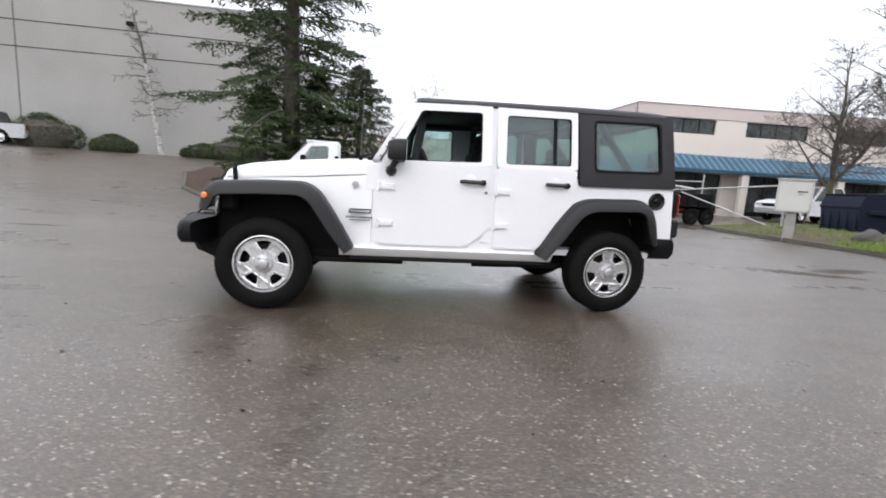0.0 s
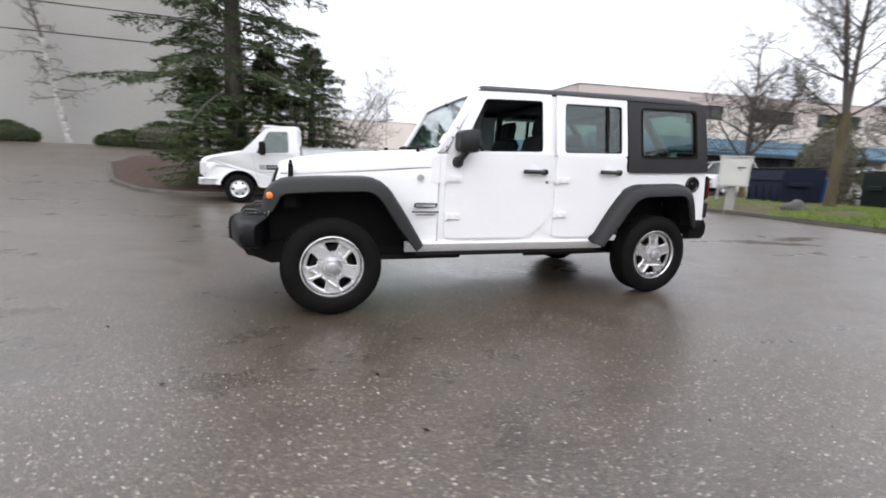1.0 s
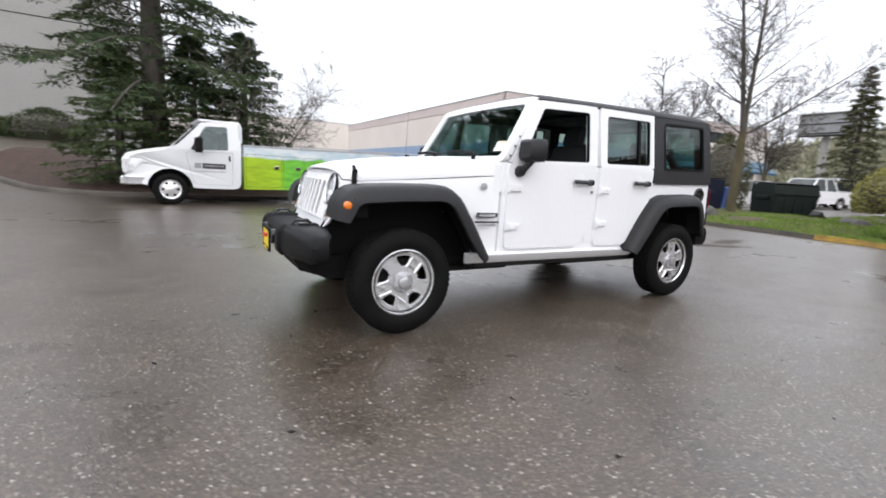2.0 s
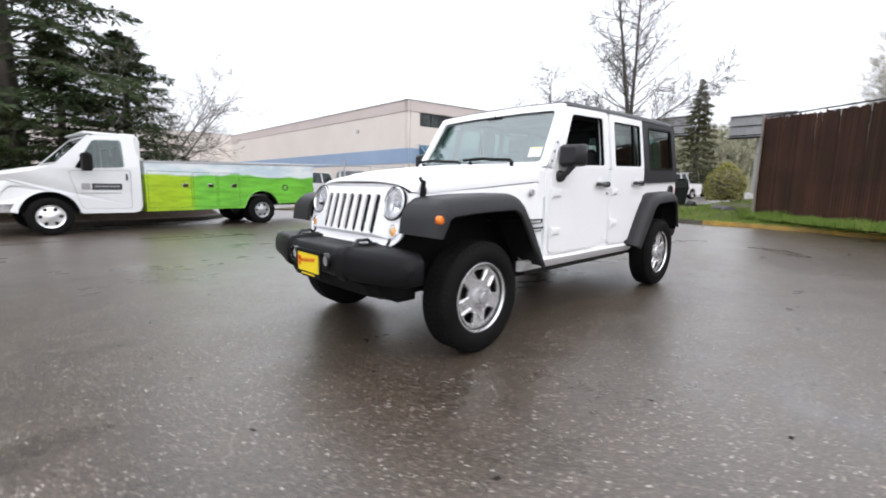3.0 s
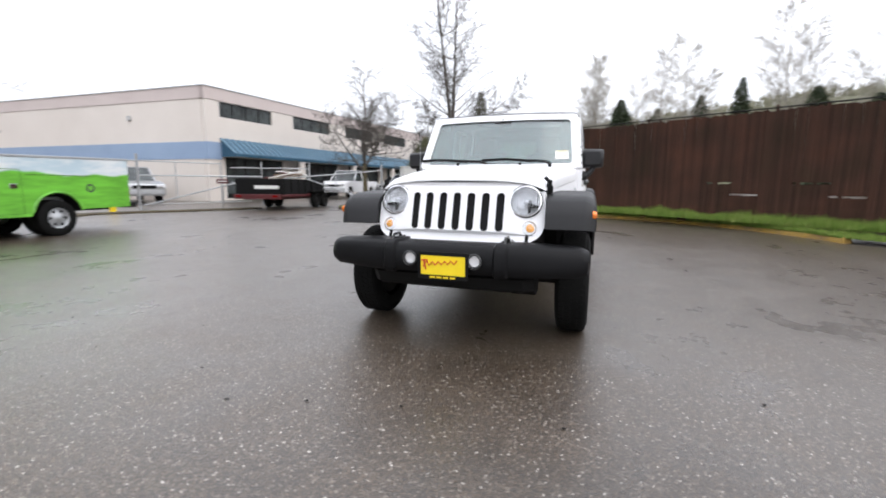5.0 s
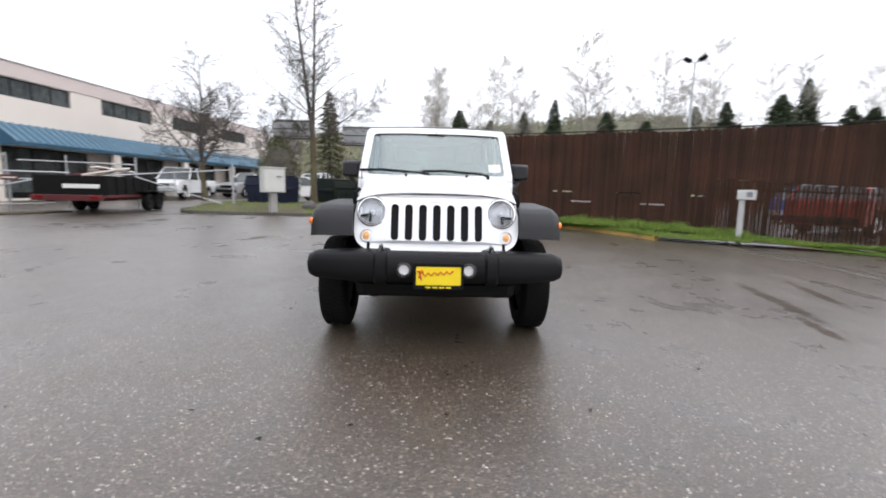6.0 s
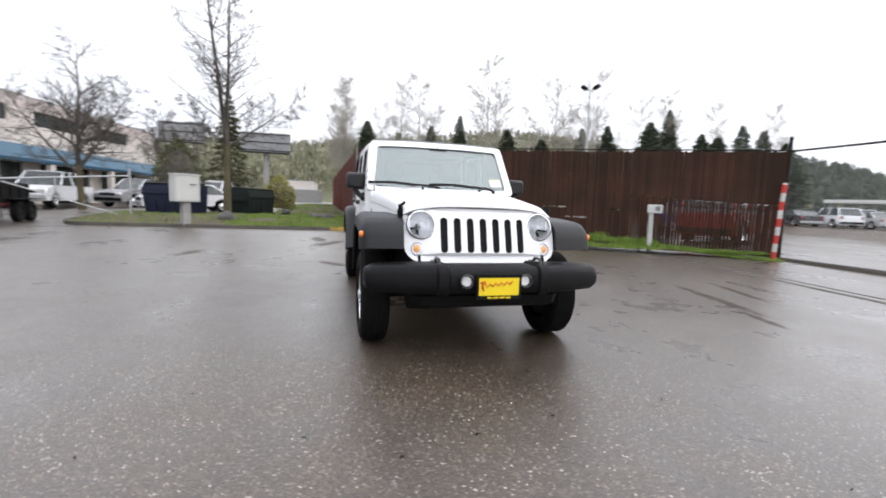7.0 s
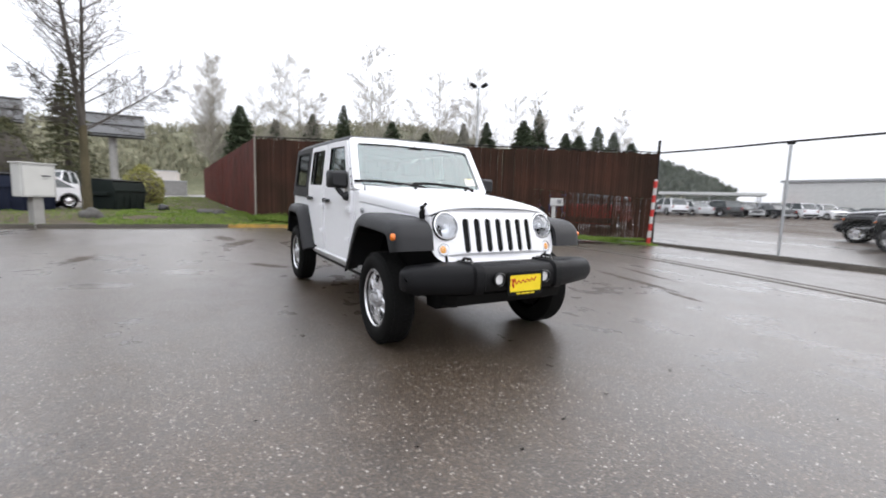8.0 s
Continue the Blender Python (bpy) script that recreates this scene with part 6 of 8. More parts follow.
    s.box((3.77, 0, 0.95), (0.05, 1.34, 0.55), 0.01)
    part("load_bed", s, STEEL, tr, "steel load bed and tailgate")
    s = Shape()
    s.box((4.03, 0, 0.58), (0.22, 1.96, 0.12), 0.02)
    s.box((0.6, -0.38, 0.55), (6.6, 0.09, 0.16), 0.01)
    s.box((0.6, 0.38, 0.55), (6.6, 0.09, 0.16), 0.01)
    s.tube([(-2.05, -0.8, 0.42), (-2.05, 0.8, 0.42)], 0.06, 8)
    s.tube([(2.34, -0.8, 0.40), (2.34, 0.8, 0.40)], 0.08, 8)
    part("chassis", s, UNDER, tr, "dark truck chassis")
    for g in (-1, 1):
        s = Shape()
        s.box((3.965, g * 0.92, 0.85), (0.03, 0.10, 0.30), 0.008)
        part("tail_light", s, RED, tr)
        small_wheel(tr, -2.05, g * 0.885, 0.375, g, 0.375, 0.225, 0.22, REFLECTOR)
        small_wheel(tr, 2.34, g * 0.86, 0.375, g, 0.375, 0.205, 0.22, STEEL)
        small_wheel(tr, 2.34, g * 0.60, 0.375, g, 0.375, 0.205, 0.22, STEEL)
    return tr


build_service_truck()


def car_proto(kind, colour, label, at, rz, group):
    """A parked car: suv, sedan, pickup or van, with its front towards -x."""
    c = thing("parked_" + {"suv": "suv", "sedan": "sedan", "pickup": "pickup", "van": "van"}[kind], label, "car", at, rz, group)
    L, H, belt, low = {"suv": (4.6, 1.72, 1.08, 0.30), "sedan": (4.7, 1.46, 0.96, 0.24), "pickup": (5.7, 1.85, 1.15, 0.40), "van": (5.3, 2.05, 1.20, 0.32)}[kind]
    f = -L / 2
    hood = f + {"suv": 1.25, "sedan": 1.45, "pickup": 1.55, "van": 0.95}[kind]
    roof0 = hood + {"suv": 0.65, "sedan": 0.75, "pickup": 0.65, "van": 0.75}[kind]
    roof1 = {"suv": L / 2 - 0.55, "sedan": L / 2 - 1.35, "pickup": roof0 + 1.55, "van": L / 2 - 0.25}[kind]
    back = {"suv": L / 2 - 0.12, "sedan": L / 2 - 0.65, "pickup": roof1 + 0.25, "van": L / 2 - 0.05}[kind]
    wx = (f + 0.90, L / 2 - (1.25 if kind == "pickup" else 0.95))
    r = 0.38 if kind in ("suv", "pickup") else 0.33

    def wheel_arch(x):
        return [(x - (r + 0.07) * math.cos(radians(a)), r + (r + 0.07) * math.sin(radians(a))) for a in range(0, 181, 20)]
    lower = [(f + 0.05, low)] + wheel_arch(wx[0]) + wheel_arch(wx[1]) + [(L / 2 - 0.05, low), (L / 2, belt - 0.15), (L / 2 - 0.04, belt), (f + 0.9, belt - 0.02), (f + 0.12, belt - 0.18), (f, belt - 0.35)]
    s = Shape()
    W = 0.92
    s.panel(lower, [], lambda u, v, w: (u, w * (1 - 0.06 * abs(u / L) ** 2), v), -W, W)
    body = part("body", s, colour, c, "", 20)
    s = Shape()
    rings = [[(x, -w, belt - 0.02), (x2, -w2, z), (x2, w2, z), (x, w, belt - 0.02)] for x, w, x2, w2, z in ((hood, W - 0.04, roof0, W - 0.16, H - 0.05),)]
    top = [(hood, belt - 0.03), (roof0, H - 0.06), (roof0 + 0.25, H), (roof1 - 0.2, H), (roof1, H - 0.05), (back, belt - 0.03)]

    def lean_in(u, v, w):
        return (u, w * (W - 0.03 - 0.20 * max(0.0, v - belt) / (H - belt) * 0.75), v)
    s.panel(top, [], lean_in, -1.0, 1.0)
    part("cabin", s, DARKGLASS, c, "dark glazed cabin", 0)
    s = Shape()
    s.box(((roof0 + roof1) / 2 + 0.03, 0, H - 0.01), (roof1 - roof0 - 0.05, 2 * (W - 0.20), 0.06), 0.025)
    for x0, z0, x1, z1 in ((hood, belt - 0.02, roof0 + 0.05, H - 0.03), (back, belt - 0.02, roof1 - 0.05, H - 0.03), ((roof0 + roof1) / 2, belt, (roof0 + roof1) / 2, H - 0.03)):
        for g in (-1, 1):
            q = Shape()
            q.tube([lean_in(x0, z0, g * 1.0), lean_in(x1, z1, g * 1.0)], 0.045, 6)
            part("pillar", q, colour, c, "", 30)
    part("roof", s, colour, c, "", 30)
    if kind == "pickup":
        s = Shape()
        s.box(((back + L / 2) / 2 + 0.05, 0, belt + 0.005), (L / 2 - back - 0.2, 1.5, 0.02))
        part("bed_opening", s, BLACK, c)
    s = Shape()
    s.box((f + 0.01, 0, low + 0.16), (0.12, 1.74, 0.20), 0.03)
    part("front_bumper", s, BLACK if kind == "suv" else STEEL, c)
    s = Shape()
    s.box((L / 2 - 0.01, 0, low + 0.16), (0.12, 1.74, 0.20), 0.03)
    part("rear_bumper", s, BLACK if kind == "suv" else STEEL, c)
    s = Shape()
    s.box((f + 0.0, 0, belt - 0.33), (0.06, 1.0, 0.16), 0.02)
    part("grille", s, BLACK, c)
    for g in (-1, 1):
        s = Shape()
        s.box((f + 0.03, g * 0.68, belt - 0.30), (0.12, 0.32, 0.15), 0.03)
        part("headlight", s, REFLECTOR, c)
        s = Shape()
        s.box((L / 2 - 0.02, g * 0.76, belt - 0.18), (0.06, 0.20, 0.24), 0.02)
        part("tail_light", s, RED, c)
        for x in wx:
            small_wheel(c, x, g * 0.80, r, g, r, r * 0.60, 0.22, n=18)
    return c


def build_cars():
    silver = surface("silver_car_paint", (0.42, 0.43, 0.44), (0.5, 0.51, 0.52), 2, (0.25, 0.35), 60, 0.0, metal=0.5, coat=0.5)
    black = surface("black_car_paint", (0.010, 0.010, 0.012), (0.016, 0.016, 0.018), 2, (0.15, 0.25), 60, 0.0, coat=0.7)
    red = surface("red_car_paint", (0.26, 0.018, 0.016), (0.33, 0.03, 0.025), 2, (0.2, 0.3), 60, 0.0, coat=0.7)
    blue = surface("blue_car_paint", (0.02, 0.06, 0.25), (0.03, 0.09, 0.32), 2, (0.2, 0.3), 60, 0.0, coat=0.7)
    rows = "cars parked in rows on the wet lot"
    protos = [
        car_proto("suv", WHITE, "white sport utility car parked on the lot", (12, -44, 0.1), 160, rows),
        car_proto("sedan", silver, "silver sedan parked on the wet lot", (14.6, -45, 0.1), 160, rows),
        car_proto("suv", black, "black sport utility car parked on the lot", (17.2, -46, 0.15), 160, rows),
        car_proto("pickup", WHITE, "white pickup truck parked on the lot", (20, -46.5, 0.2), 160, rows),
        car_proto("sedan", WHITE, "white sedan parked on the wet lot", (22.8, -47, 0.2), 160, rows),
        car_proto("sedan", black, "black sedan parked on the wet lot", (25, -48, 0.2), 160, rows),
        car_proto("suv", silver, "silver sport utility car parked on the lot", (28, -48, 0.2), 160, rows),
        car_proto("sedan", red, "red sedan parked on the wet lot", (31, -48, 0.2), 160, rows),
    ]
    rnd = random.Random(21)
    for row in range(6):
        for k in range(14):
            x, y = 27.5 - 1.25 * k + row * 7.5 + rnd.uniform(-0.3, 0.3), -36.5 - 2.75 * k - row * 4.2
            copy_thing(protos[rnd.choice((0, 1, 2, 2, 3, 4, 5, 5, 6, 7))], pose(x, y, ground_z(x, y), 0, 0, rnd.choice((155, 335)) + rnd.uniform(-2, 2)))
    for k, p in enumerate(protos):
        x, y = 12.0 - 3.1 * k, -66.0 + 0.6 * k
        p.matrix_basis = pose(x, y, ground_z(x, y), 0, 0, 110)
    # near cars at the lot's edge
    for k, (x, y) in enumerate(((0.60, -20.2), (-1.25, -16.8))):
        build_off_roader("black off-road car parked beside the lot lane", (x, y, ground_z(x, y)), 190 + 3 * k, black, "dark off-road cars beside the lot lane")
    build_off_roader("white off-road car parked at the lane's edge", (-2.55, -13.9, 0.0), 194, WHITE)
    car_proto("suv", red, "red car parked behind the slat fence", (8.2, -12.9, 0.1), 116, "")
    car_proto("sedan", blue, "blue car parked behind the slat fence", (13.5, -16.2, 0.16), 116, "")
    # east side, behind the lawn and in front of the shops
    car_proto("pickup", WHITE, "white pickup parked before the shops", (22.0, 15.9, 0.27), 8, "")
    car_proto("pickup", WHITE, "white pickup parked on the far lane", (30.8, 10.2, 0.37), -10, "")
    car_proto("van", WHITE, "white van parked on the far lane", (37.5, 11.5, 0.45), -10, "")
    car_proto("sedan", WHITE, "white car parked behind the bare tree", (21.6, 9.2, 0.26), -60, "")
    car_proto("suv", silver, "grey car parked behind the bins", (26.0, 13.4, 0.31), -20, "")
    car_proto("pickup", silver, "silver pickup parked beside the cream building", (11.4, 22.9, 0.13), 68, "")
    car_proto("suv", WHITE, "white car parked by the blue band wall", (8.8, 24.2, 0.11), 30, "")
    car_proto("pickup", silver, "silver pickup parked before the warehouse wall", (-23.3, 24.0, 1.70), 2, "")


build_cars()


def build_trailer():
    t = thing("dump_trailer", "black dump trailer with dark red frame, loaded with scrap", "trailer", (10.3, 11.8, 0.12), 11)
    s = Shape()
    for y in (-0.95, 0.95):
        s.box((0, y, 0.90), (3.7, 0.06, 0.62), 0.015)
        for k in range(7):
            s.box((-1.75 + 0.58 * k, y * 1.045, 0.90), (0.07, 0.05, 0.62), 0.01)
    for x in (-1.85, 1.85):
        s.box((x, 0, 0.90), (0.06, 1.9, 0.62), 0.015)
    s.box((0, 0, 0.60), (3.7, 1.9, 0.06))
    part("load_box", s, BLACK, t, "black steel load box")
    s = Shape()
    for y in (-0.55, 0.55):
        s.box((0, y, 0.48), (3.9, 0.10, 0.16), 0.012)
    s.box((-1.95, 0, 0.52), (0.10, 1.96, 0.18), 0.015)
    s.box((0, -0.99, 0.56), (3.75, 0.04, 0.09), 0.01)
    s.tube([(2.0, -0.5, 0.5), (3.1, 0.0, 0.5), (2.0, 0.5, 0.5)], 0.05, 6)
    part("frame", s, DARKRED, t, "dark red steel frame")
    for x in (0.65, 1.45):
        for g in (-1, 1):
            small_wheel(t, x, g * 1.10, 0.33, g, 0.33, 0.19, 0.20, UNDER)
    s = Shape()
    s.box((1.05, -1.12, 0.72), (1.75, 0.26, 0.03), 0.01)
    s.box((1.05, 1.12, 0.72), (1.75, 0.26, 0.03), 0.01)
    part("mudguard", s, BLACK, t, "black mudguards")
    for g in (-1, 1):
        s = Shape()
        s.box((-2.01, g * 0.75, 0.54), (0.02, 0.22, 0.08), 0.005)
        part("tail_light", s, RED, t)
    s = Shape()
    s.box((-1.89, -0.35, 0.88), (0.02, 1.0, 0.13), 0.004)
    part("sign_plate", s, PAPER, t, "plain pale plate on the tailgate")
    rnd = random.Random(3)
    heap = [(JUNK, "scrap_board", "grey-brown scrap board lying in the trailer"), (DARKRED, "scrap_bar", "dark red metal bar lying in the trailer"), (PAPER, "scrap_sheet", "pale scrap sheet lying in the trailer")]
    for k in range(9):
        mt, nm, lb = heap[k % 3]
        q = Shape()
        q.box((0, 0, 0), (rnd.uniform(0.6, 1.5), rnd.uniform(0.10, 0.35), 0.05), 0.01)
        ob = part(nm, q, mt, None, lb)
        tagged(ob, category="scrap", group="scrap in the trailer")
        ob.matrix_basis = pose(10.3, 11.8, 0.12, 0, 0, 11) @ pose(rnd.uniform(-0.8, 1.1), rnd.uniform(-0.6, 0.6), 1.20 + 0.035 * k, rnd.uniform(-8, 8), rnd.uniform(-10, 10), rnd.uniform(0, 180))
    s = Shape()
    s.box((-0.8, 0, 0.92), (1.4, 1.7, 0.55), 0.2)
    s.box((0.6, 0, 0.92), (1.4, 1.7, 0.60), 0.2)
    part("load_heap", s, JUNK, t, "heap of scrap filling the box")


build_trailer()


# ---------------------------------------------------------------- trees and distance
def grow(s, rnd, p, d, length, r, level, rules, tips, rmin=0.005, slim=0.55):
    """A branch as a bent tapering tube; side branches follow by the rules of its level."""
    kids, angle, ratio, up, sides, bend = rules[level]
    n = 5 if level == 0 else 4 if level == 1 else 3
    pts, rr, q = [p.copy()], [r], p.copy()
    dv = d.copy()
    for i in range(n):
        dv = (dv + Vector((rnd.uniform(-bend, bend), rnd.uniform(-bend, bend), rnd.uniform(-bend, bend) + up))).normalized()
        q = q + dv * (length / n)
        pts.append(q.copy())
        rr.append(max(rmin * 0.6, r * (1 - 0.86 * (i + 1) / n)))
    s.tube(pts, rr, sides, caps=False)
    if level + 1 >= len(rules):
        tips.append(pts[-1])
        return
    for k in range(kids):
        t = (0.12 if level == 0 else 0.15) + (0.86 if level == 0 else 0.82) * (k + rnd.random()) / kids
        i = min(int(t * n), n - 1)
        base = pts[i].lerp(pts[i + 1], t * n - i)
        ax = (pts[i + 1] - pts[i]).normalized()
        side = ax.orthogonal().normalized()
        side.rotate(Matrix.Rotation(rnd.uniform(0, 2 * math.pi), 3, ax))
        a = radians(angle + rnd.uniform(-12, 12))
        nd = (ax * math.cos(a) + side * math.sin(a)).normalized()
        taper = 1.0 - 0.62 * t if level == 0 else 1.0 - 0.5 * t
        grow(s, rnd, base, nd, length * ratio * taper * rnd.uniform(0.75, 1.15), max(rmin, r * (1 - 0.78 * t) * slim), level + 1, rules, tips, rmin, max(slim, 0.5))


def bare_tree(name, label, at, height, r, seed, leaders, rules, bark, twig, fork=0.28, lean=12, buds=0, group="", category="tree", rmin=0.005, slim=0.55, ways=()):
    """A leafless tree: a trunk that forks into leaders, each with limbs and twigs."""
    rnd = random.Random(seed)
    t = thing(name, label, category, at, rnd.uniform(0, 360), group)
    s = Shape()
    top = Vector((rnd.uniform(-0.1, 0.1), rnd.uniform(-0.1, 0.1), height * fork))
    s.tube([(0, 0, -0.2), (0, 0, 0.05), (top.x * 0.3, top.y * 0.3, height * fork * 0.4), tuple(top)], [r * 1.5, r * 1.18, r, r * 0.85], 10)
    part("trunk", s, bark, t, "bare upright trunk", 60)
    c, tips = Shape(), []
    for dx, dy, dz, size, thick in ways:
        start = top - Vector((0, 0, height * fork * 0.06))
        grow(c, rnd, start, Vector((dx, dy, dz)).normalized(), size, r * thick, 0, rules, tips, rmin, slim)
    for k in range(leaders):
        a = 2 * math.pi * (k + rnd.uniform(-0.2, 0.2)) / leaders
        l = radians(lean * (0.3 if k == 0 else 1.0) * rnd.uniform(0.7, 1.3))
        d = Vector((math.sin(l) * math.cos(a), math.sin(l) * math.sin(a), math.cos(l)))
        start = top - Vector((0, 0, height * fork * (0.04 + 0.25 * k / leaders)))
        grow(c, rnd, start, d, height * (1 - fork) * (1.0 if k == 0 else rnd.uniform(0.72, 0.95)), r * (0.72 if k == 0 else 0.5), 0, rules, tips, rmin, slim)
    part("crown", c, twig, t, "leafless limbs and fine twigs", 60, False)
    if buds:
        b = Shape()
        for q in tips:
            if rnd.random() < buds:
                for _ in range(2):
                    o = q + Vector((rnd.uniform(-0.1, 0.1), rnd.uniform(-0.1, 0.1), rnd.uniform(-0.1, 0.1)))
                    k = len(b.p)
                    b.p += [tuple(o), tuple(o + Vector((rnd.uniform(-0.07, 0.07), rnd.uniform(-0.07, 0.07), 0.08))), tuple(o + Vector((0.07, rnd.uniform(-0.06, 0.06), 0.0)))]
                    b.f.append((k, k + 1, k + 2))
        part("buds", b, BUDS, t, "first yellow-green buds", 0, False)
    return t


# rules for each level: side branches, angle, length ratio, upward pull, sides, bend
STREET = [(40, 60, 0.38, 0.02, 7, 0.04), (13, 46, 0.36, 0.05, 5, 0.07), (7, 44, 0.45, 0.05, 3, 0.14), (0, 0, 0, 0.04, 3, 0.16)]
ROUND = [(17, 58, 0.55, 0.03, 6, 0.12), (11, 48, 0.48, 0.03, 4, 0.16), (7, 42, 0.48, 0.02, 3, 0.2), (0, 0, 0, 0.0, 3, 0.2)]
POPLAR = [(48, 40, 0.27, 0.05, 5, 0.03), (13, 36, 0.42, 0.06, 3, 0.10), (8, 34, 0.5, 0.05, 3, 0.14), (0, 0, 0, 0.05, 3, 0.18)]
bare_tree("street_tree", "tall leafless street tree with mossy trunk on the lawn", (13.86, 5.47, 0.28), 10.6, 0.135, 4, 0, STREET, MOSSBARK, BARK, 0.28, 13, rmin=0.0048, slim=0.33, ways=((-0.7, 0.40, 4.4, 7.6, 0.66), (-0.2, -0.32, 4.4, 7.0, 0.62), (2.5, -2.76, 2.6, 4.6, 0.30), (-2.2, 2.2, 2.8, 2.3, 0.22))).matrix_basis = pose(13.86, 5.47, 0.28)
bare_tree("street_tree", "leafless round-crowned tree before the shops", (20.5, 13.8, 0.25), 8.2, 0.15, 9, 6, ROUND, MOSSBARK, BARK, 0.28, 34, rmin=0.0075)
bare_tree("street_tree", "leafless tree before the shops", (33.0, 14.0, 0.4), 7.5, 0.14, 12, 4, ROUND, MOSSBARK, BARK, 0.30, 30, rmin=0.012)
bare_tree("bare_shrub_tree", "leafless multi-stemmed shrub beside the fir", (-1.0, 15.2, 0.3), 6.0, 0.08, 17, 11, [(12, 50, 0.5, 0.03, 5, 0.10), (8, 44, 0.46, 0.03, 4, 0.14), (4, 40, 0.5, 0.02, 3, 0.2), (0, 0, 0, 0, 3, 0.2)], BARK, TWIG, 0.06, 50, category="shrub", rmin=0.006)
birch = bare_tree("birch", "thin white-barked leafless birch before the warehouse wall", (-13.9, 24.2, 1.6), 8.6, 0.13, 23, 1, [(16, 70, 0.42, 0.0, 6, 0.05), (6, 50, 0.45, -0.02, 4, 0.25), (4, 45, 0.5, -0.04, 3, 0.25), (0, 0, 0, 0, 3, 0.2)], WHITEBARK, BIRCHTWIG, 0.62, 3, rmin=0.010, slim=0.36)
birch.matrix_basis = pose(-13.9, 24.2, 1.6, 0, -9, 0)
c, rnd = Shape(), random.Random(24)
for k in range(16):
    a = k * 2.4 + rnd.uniform(-0.4, 0.4)
    grow(c, rnd, Vector((0, 0, 2.3 + 0.19 * k)), Vector((math.cos(a), math.sin(a), rnd.uniform(-0.1, 0.35))).normalized(), rnd.uniform(0.8, 2.0), 0.035, 0, [(6, 55, 0.5, 0.0, 5, 0.22), (4, 45, 0.5, -0.04, 3, 0.25), (0, 0, 0, -0.03, 3, 0.25)], [], 0.010, 0.5)
part("branchwork", c, BIRCHTWIG, birch, "dark crooked side branches", 60, False)
bare_tree("birch", "thin leafless tree before the warehouse wall", (-27.5, 24.6, 1.6), 6.0, 0.10, 25, 2, [(8, 60, 0.34, 0.0, 6, 0.10), (6, 50, 0.45, 0.0, 4, 0.2), (0, 0, 0, 0, 3, 0.2)], WHITEBARK, TWIG, 0.40, 8)


def fir(name, label, at, height, reach, seed, boughs, sprays, blades, blade, material, bare=0.05, droop=0.35, group="", power=0.75, slim=0.24):
    """A fir: drooping boughs of needle sprays, uneven and with gaps."""
    rnd = random.Random(seed)
    t = thing(name, label, "tree", at, 0, group)
    s = Shape()
    s.tube([(0, 0, -0.2), (0.0, 0, height * 0.3), (0.05, 0.03, height * 0.7), (0, 0, height)], [reach * 0.085, reach * 0.065, reach * 0.03, 0.01], 9)
    limbs, c = Shape(), Shape()
    for b in range(boughs):
        f = bare + (1 - bare) * (b + rnd.random()) / boughs
        z = height * f
        L = reach * ((1 - f) ** power * rnd.uniform(0.60, 1.08) + 0.035)
        L *= 0.62 + 0.38 * ease(f / 0.22)
        a = b * 2.39996 + rnd.uniform(-0.3, 0.3)
        ca, sa = math.cos(a), math.sin(a)
        rise = rnd.uniform(-0.05, 0.25) + 0.35 * f
        spine = []
        for i in range(7):
            u = i / 6
            spine.append(Vector((ca * L * u, sa * L * u, z + L * (rise * u - droop * u * u) + 0.12 * L * max(0.0, u - 0.75))))
        limbs.tube(spine, [0.012 * L * (1 - 0.85 * i / 6) + 0.004 for i in range(7)], 4, caps=False)
        for k in range(sprays):
            u = 0.16 + 0.84 * (k + rnd.random()) / sprays
            i = min(int(u * 6), 5)
            p = spine[i].lerp(spine[i + 1], u * 6 - i)
            w = L * 0.30 * (1.15 - u) * rnd.uniform(0.6, 1.2) + min(0.12, L * 0.12)
            g = 1 if k % 2 else -1
            fwd = rnd.uniform(0.35, 0.9)
            dx, dy = ca * fwd - sa * g, sa * fwd + ca * g
            n = math.hypot(dx, dy)
            dx, dy = dx / n, dy / n
            hang = rnd.uniform(-0.65, -0.10)
            for j in range(blades):
                v = (j + rnd.random()) / blades
                q = p + Vector((dx * w * v, dy * w * v, hang * w * v * v))
                e = min(blade, 0.16 + 0.30 * L) * rnd.uniform(0.6, 1.25)
                bx, by, bz = dx * 0.7 + rnd.uniform(-0.7, 0.7), dy * 0.7 + rnd.uniform(-0.7, 0.7), rnd.uniform(-0.75, 0.25)
                wx, wy = rnd.uniform(-slim, slim) * e, rnd.uniform(-slim, slim) * e
                m = len(c.p)
                c.p += [tuple(q), (q.x + bx * e * 0.55 + wx, q.y + by * e * 0.55 + wy, q.z + bz * e * 0.4 + 0.05 * e), (q.x + bx * e, q.y + by * e, q.z + bz * e), (q.x + bx * e * 0.55 - wx, q.y + by * e * 0.55 - wy, q.z + bz * e * 0.4 - 0.05 * e)]
                c.f.append((m, m + 1, m + 2, m + 3))
    part("trunk", s, BARK, t, "dark straight trunk", 60)
    part("branchwork", limbs, BARK, t, "drooping dark boughs", 60, False)
    part("crown", c, material, t, "dark green needle sprays", 0, False)
    return t


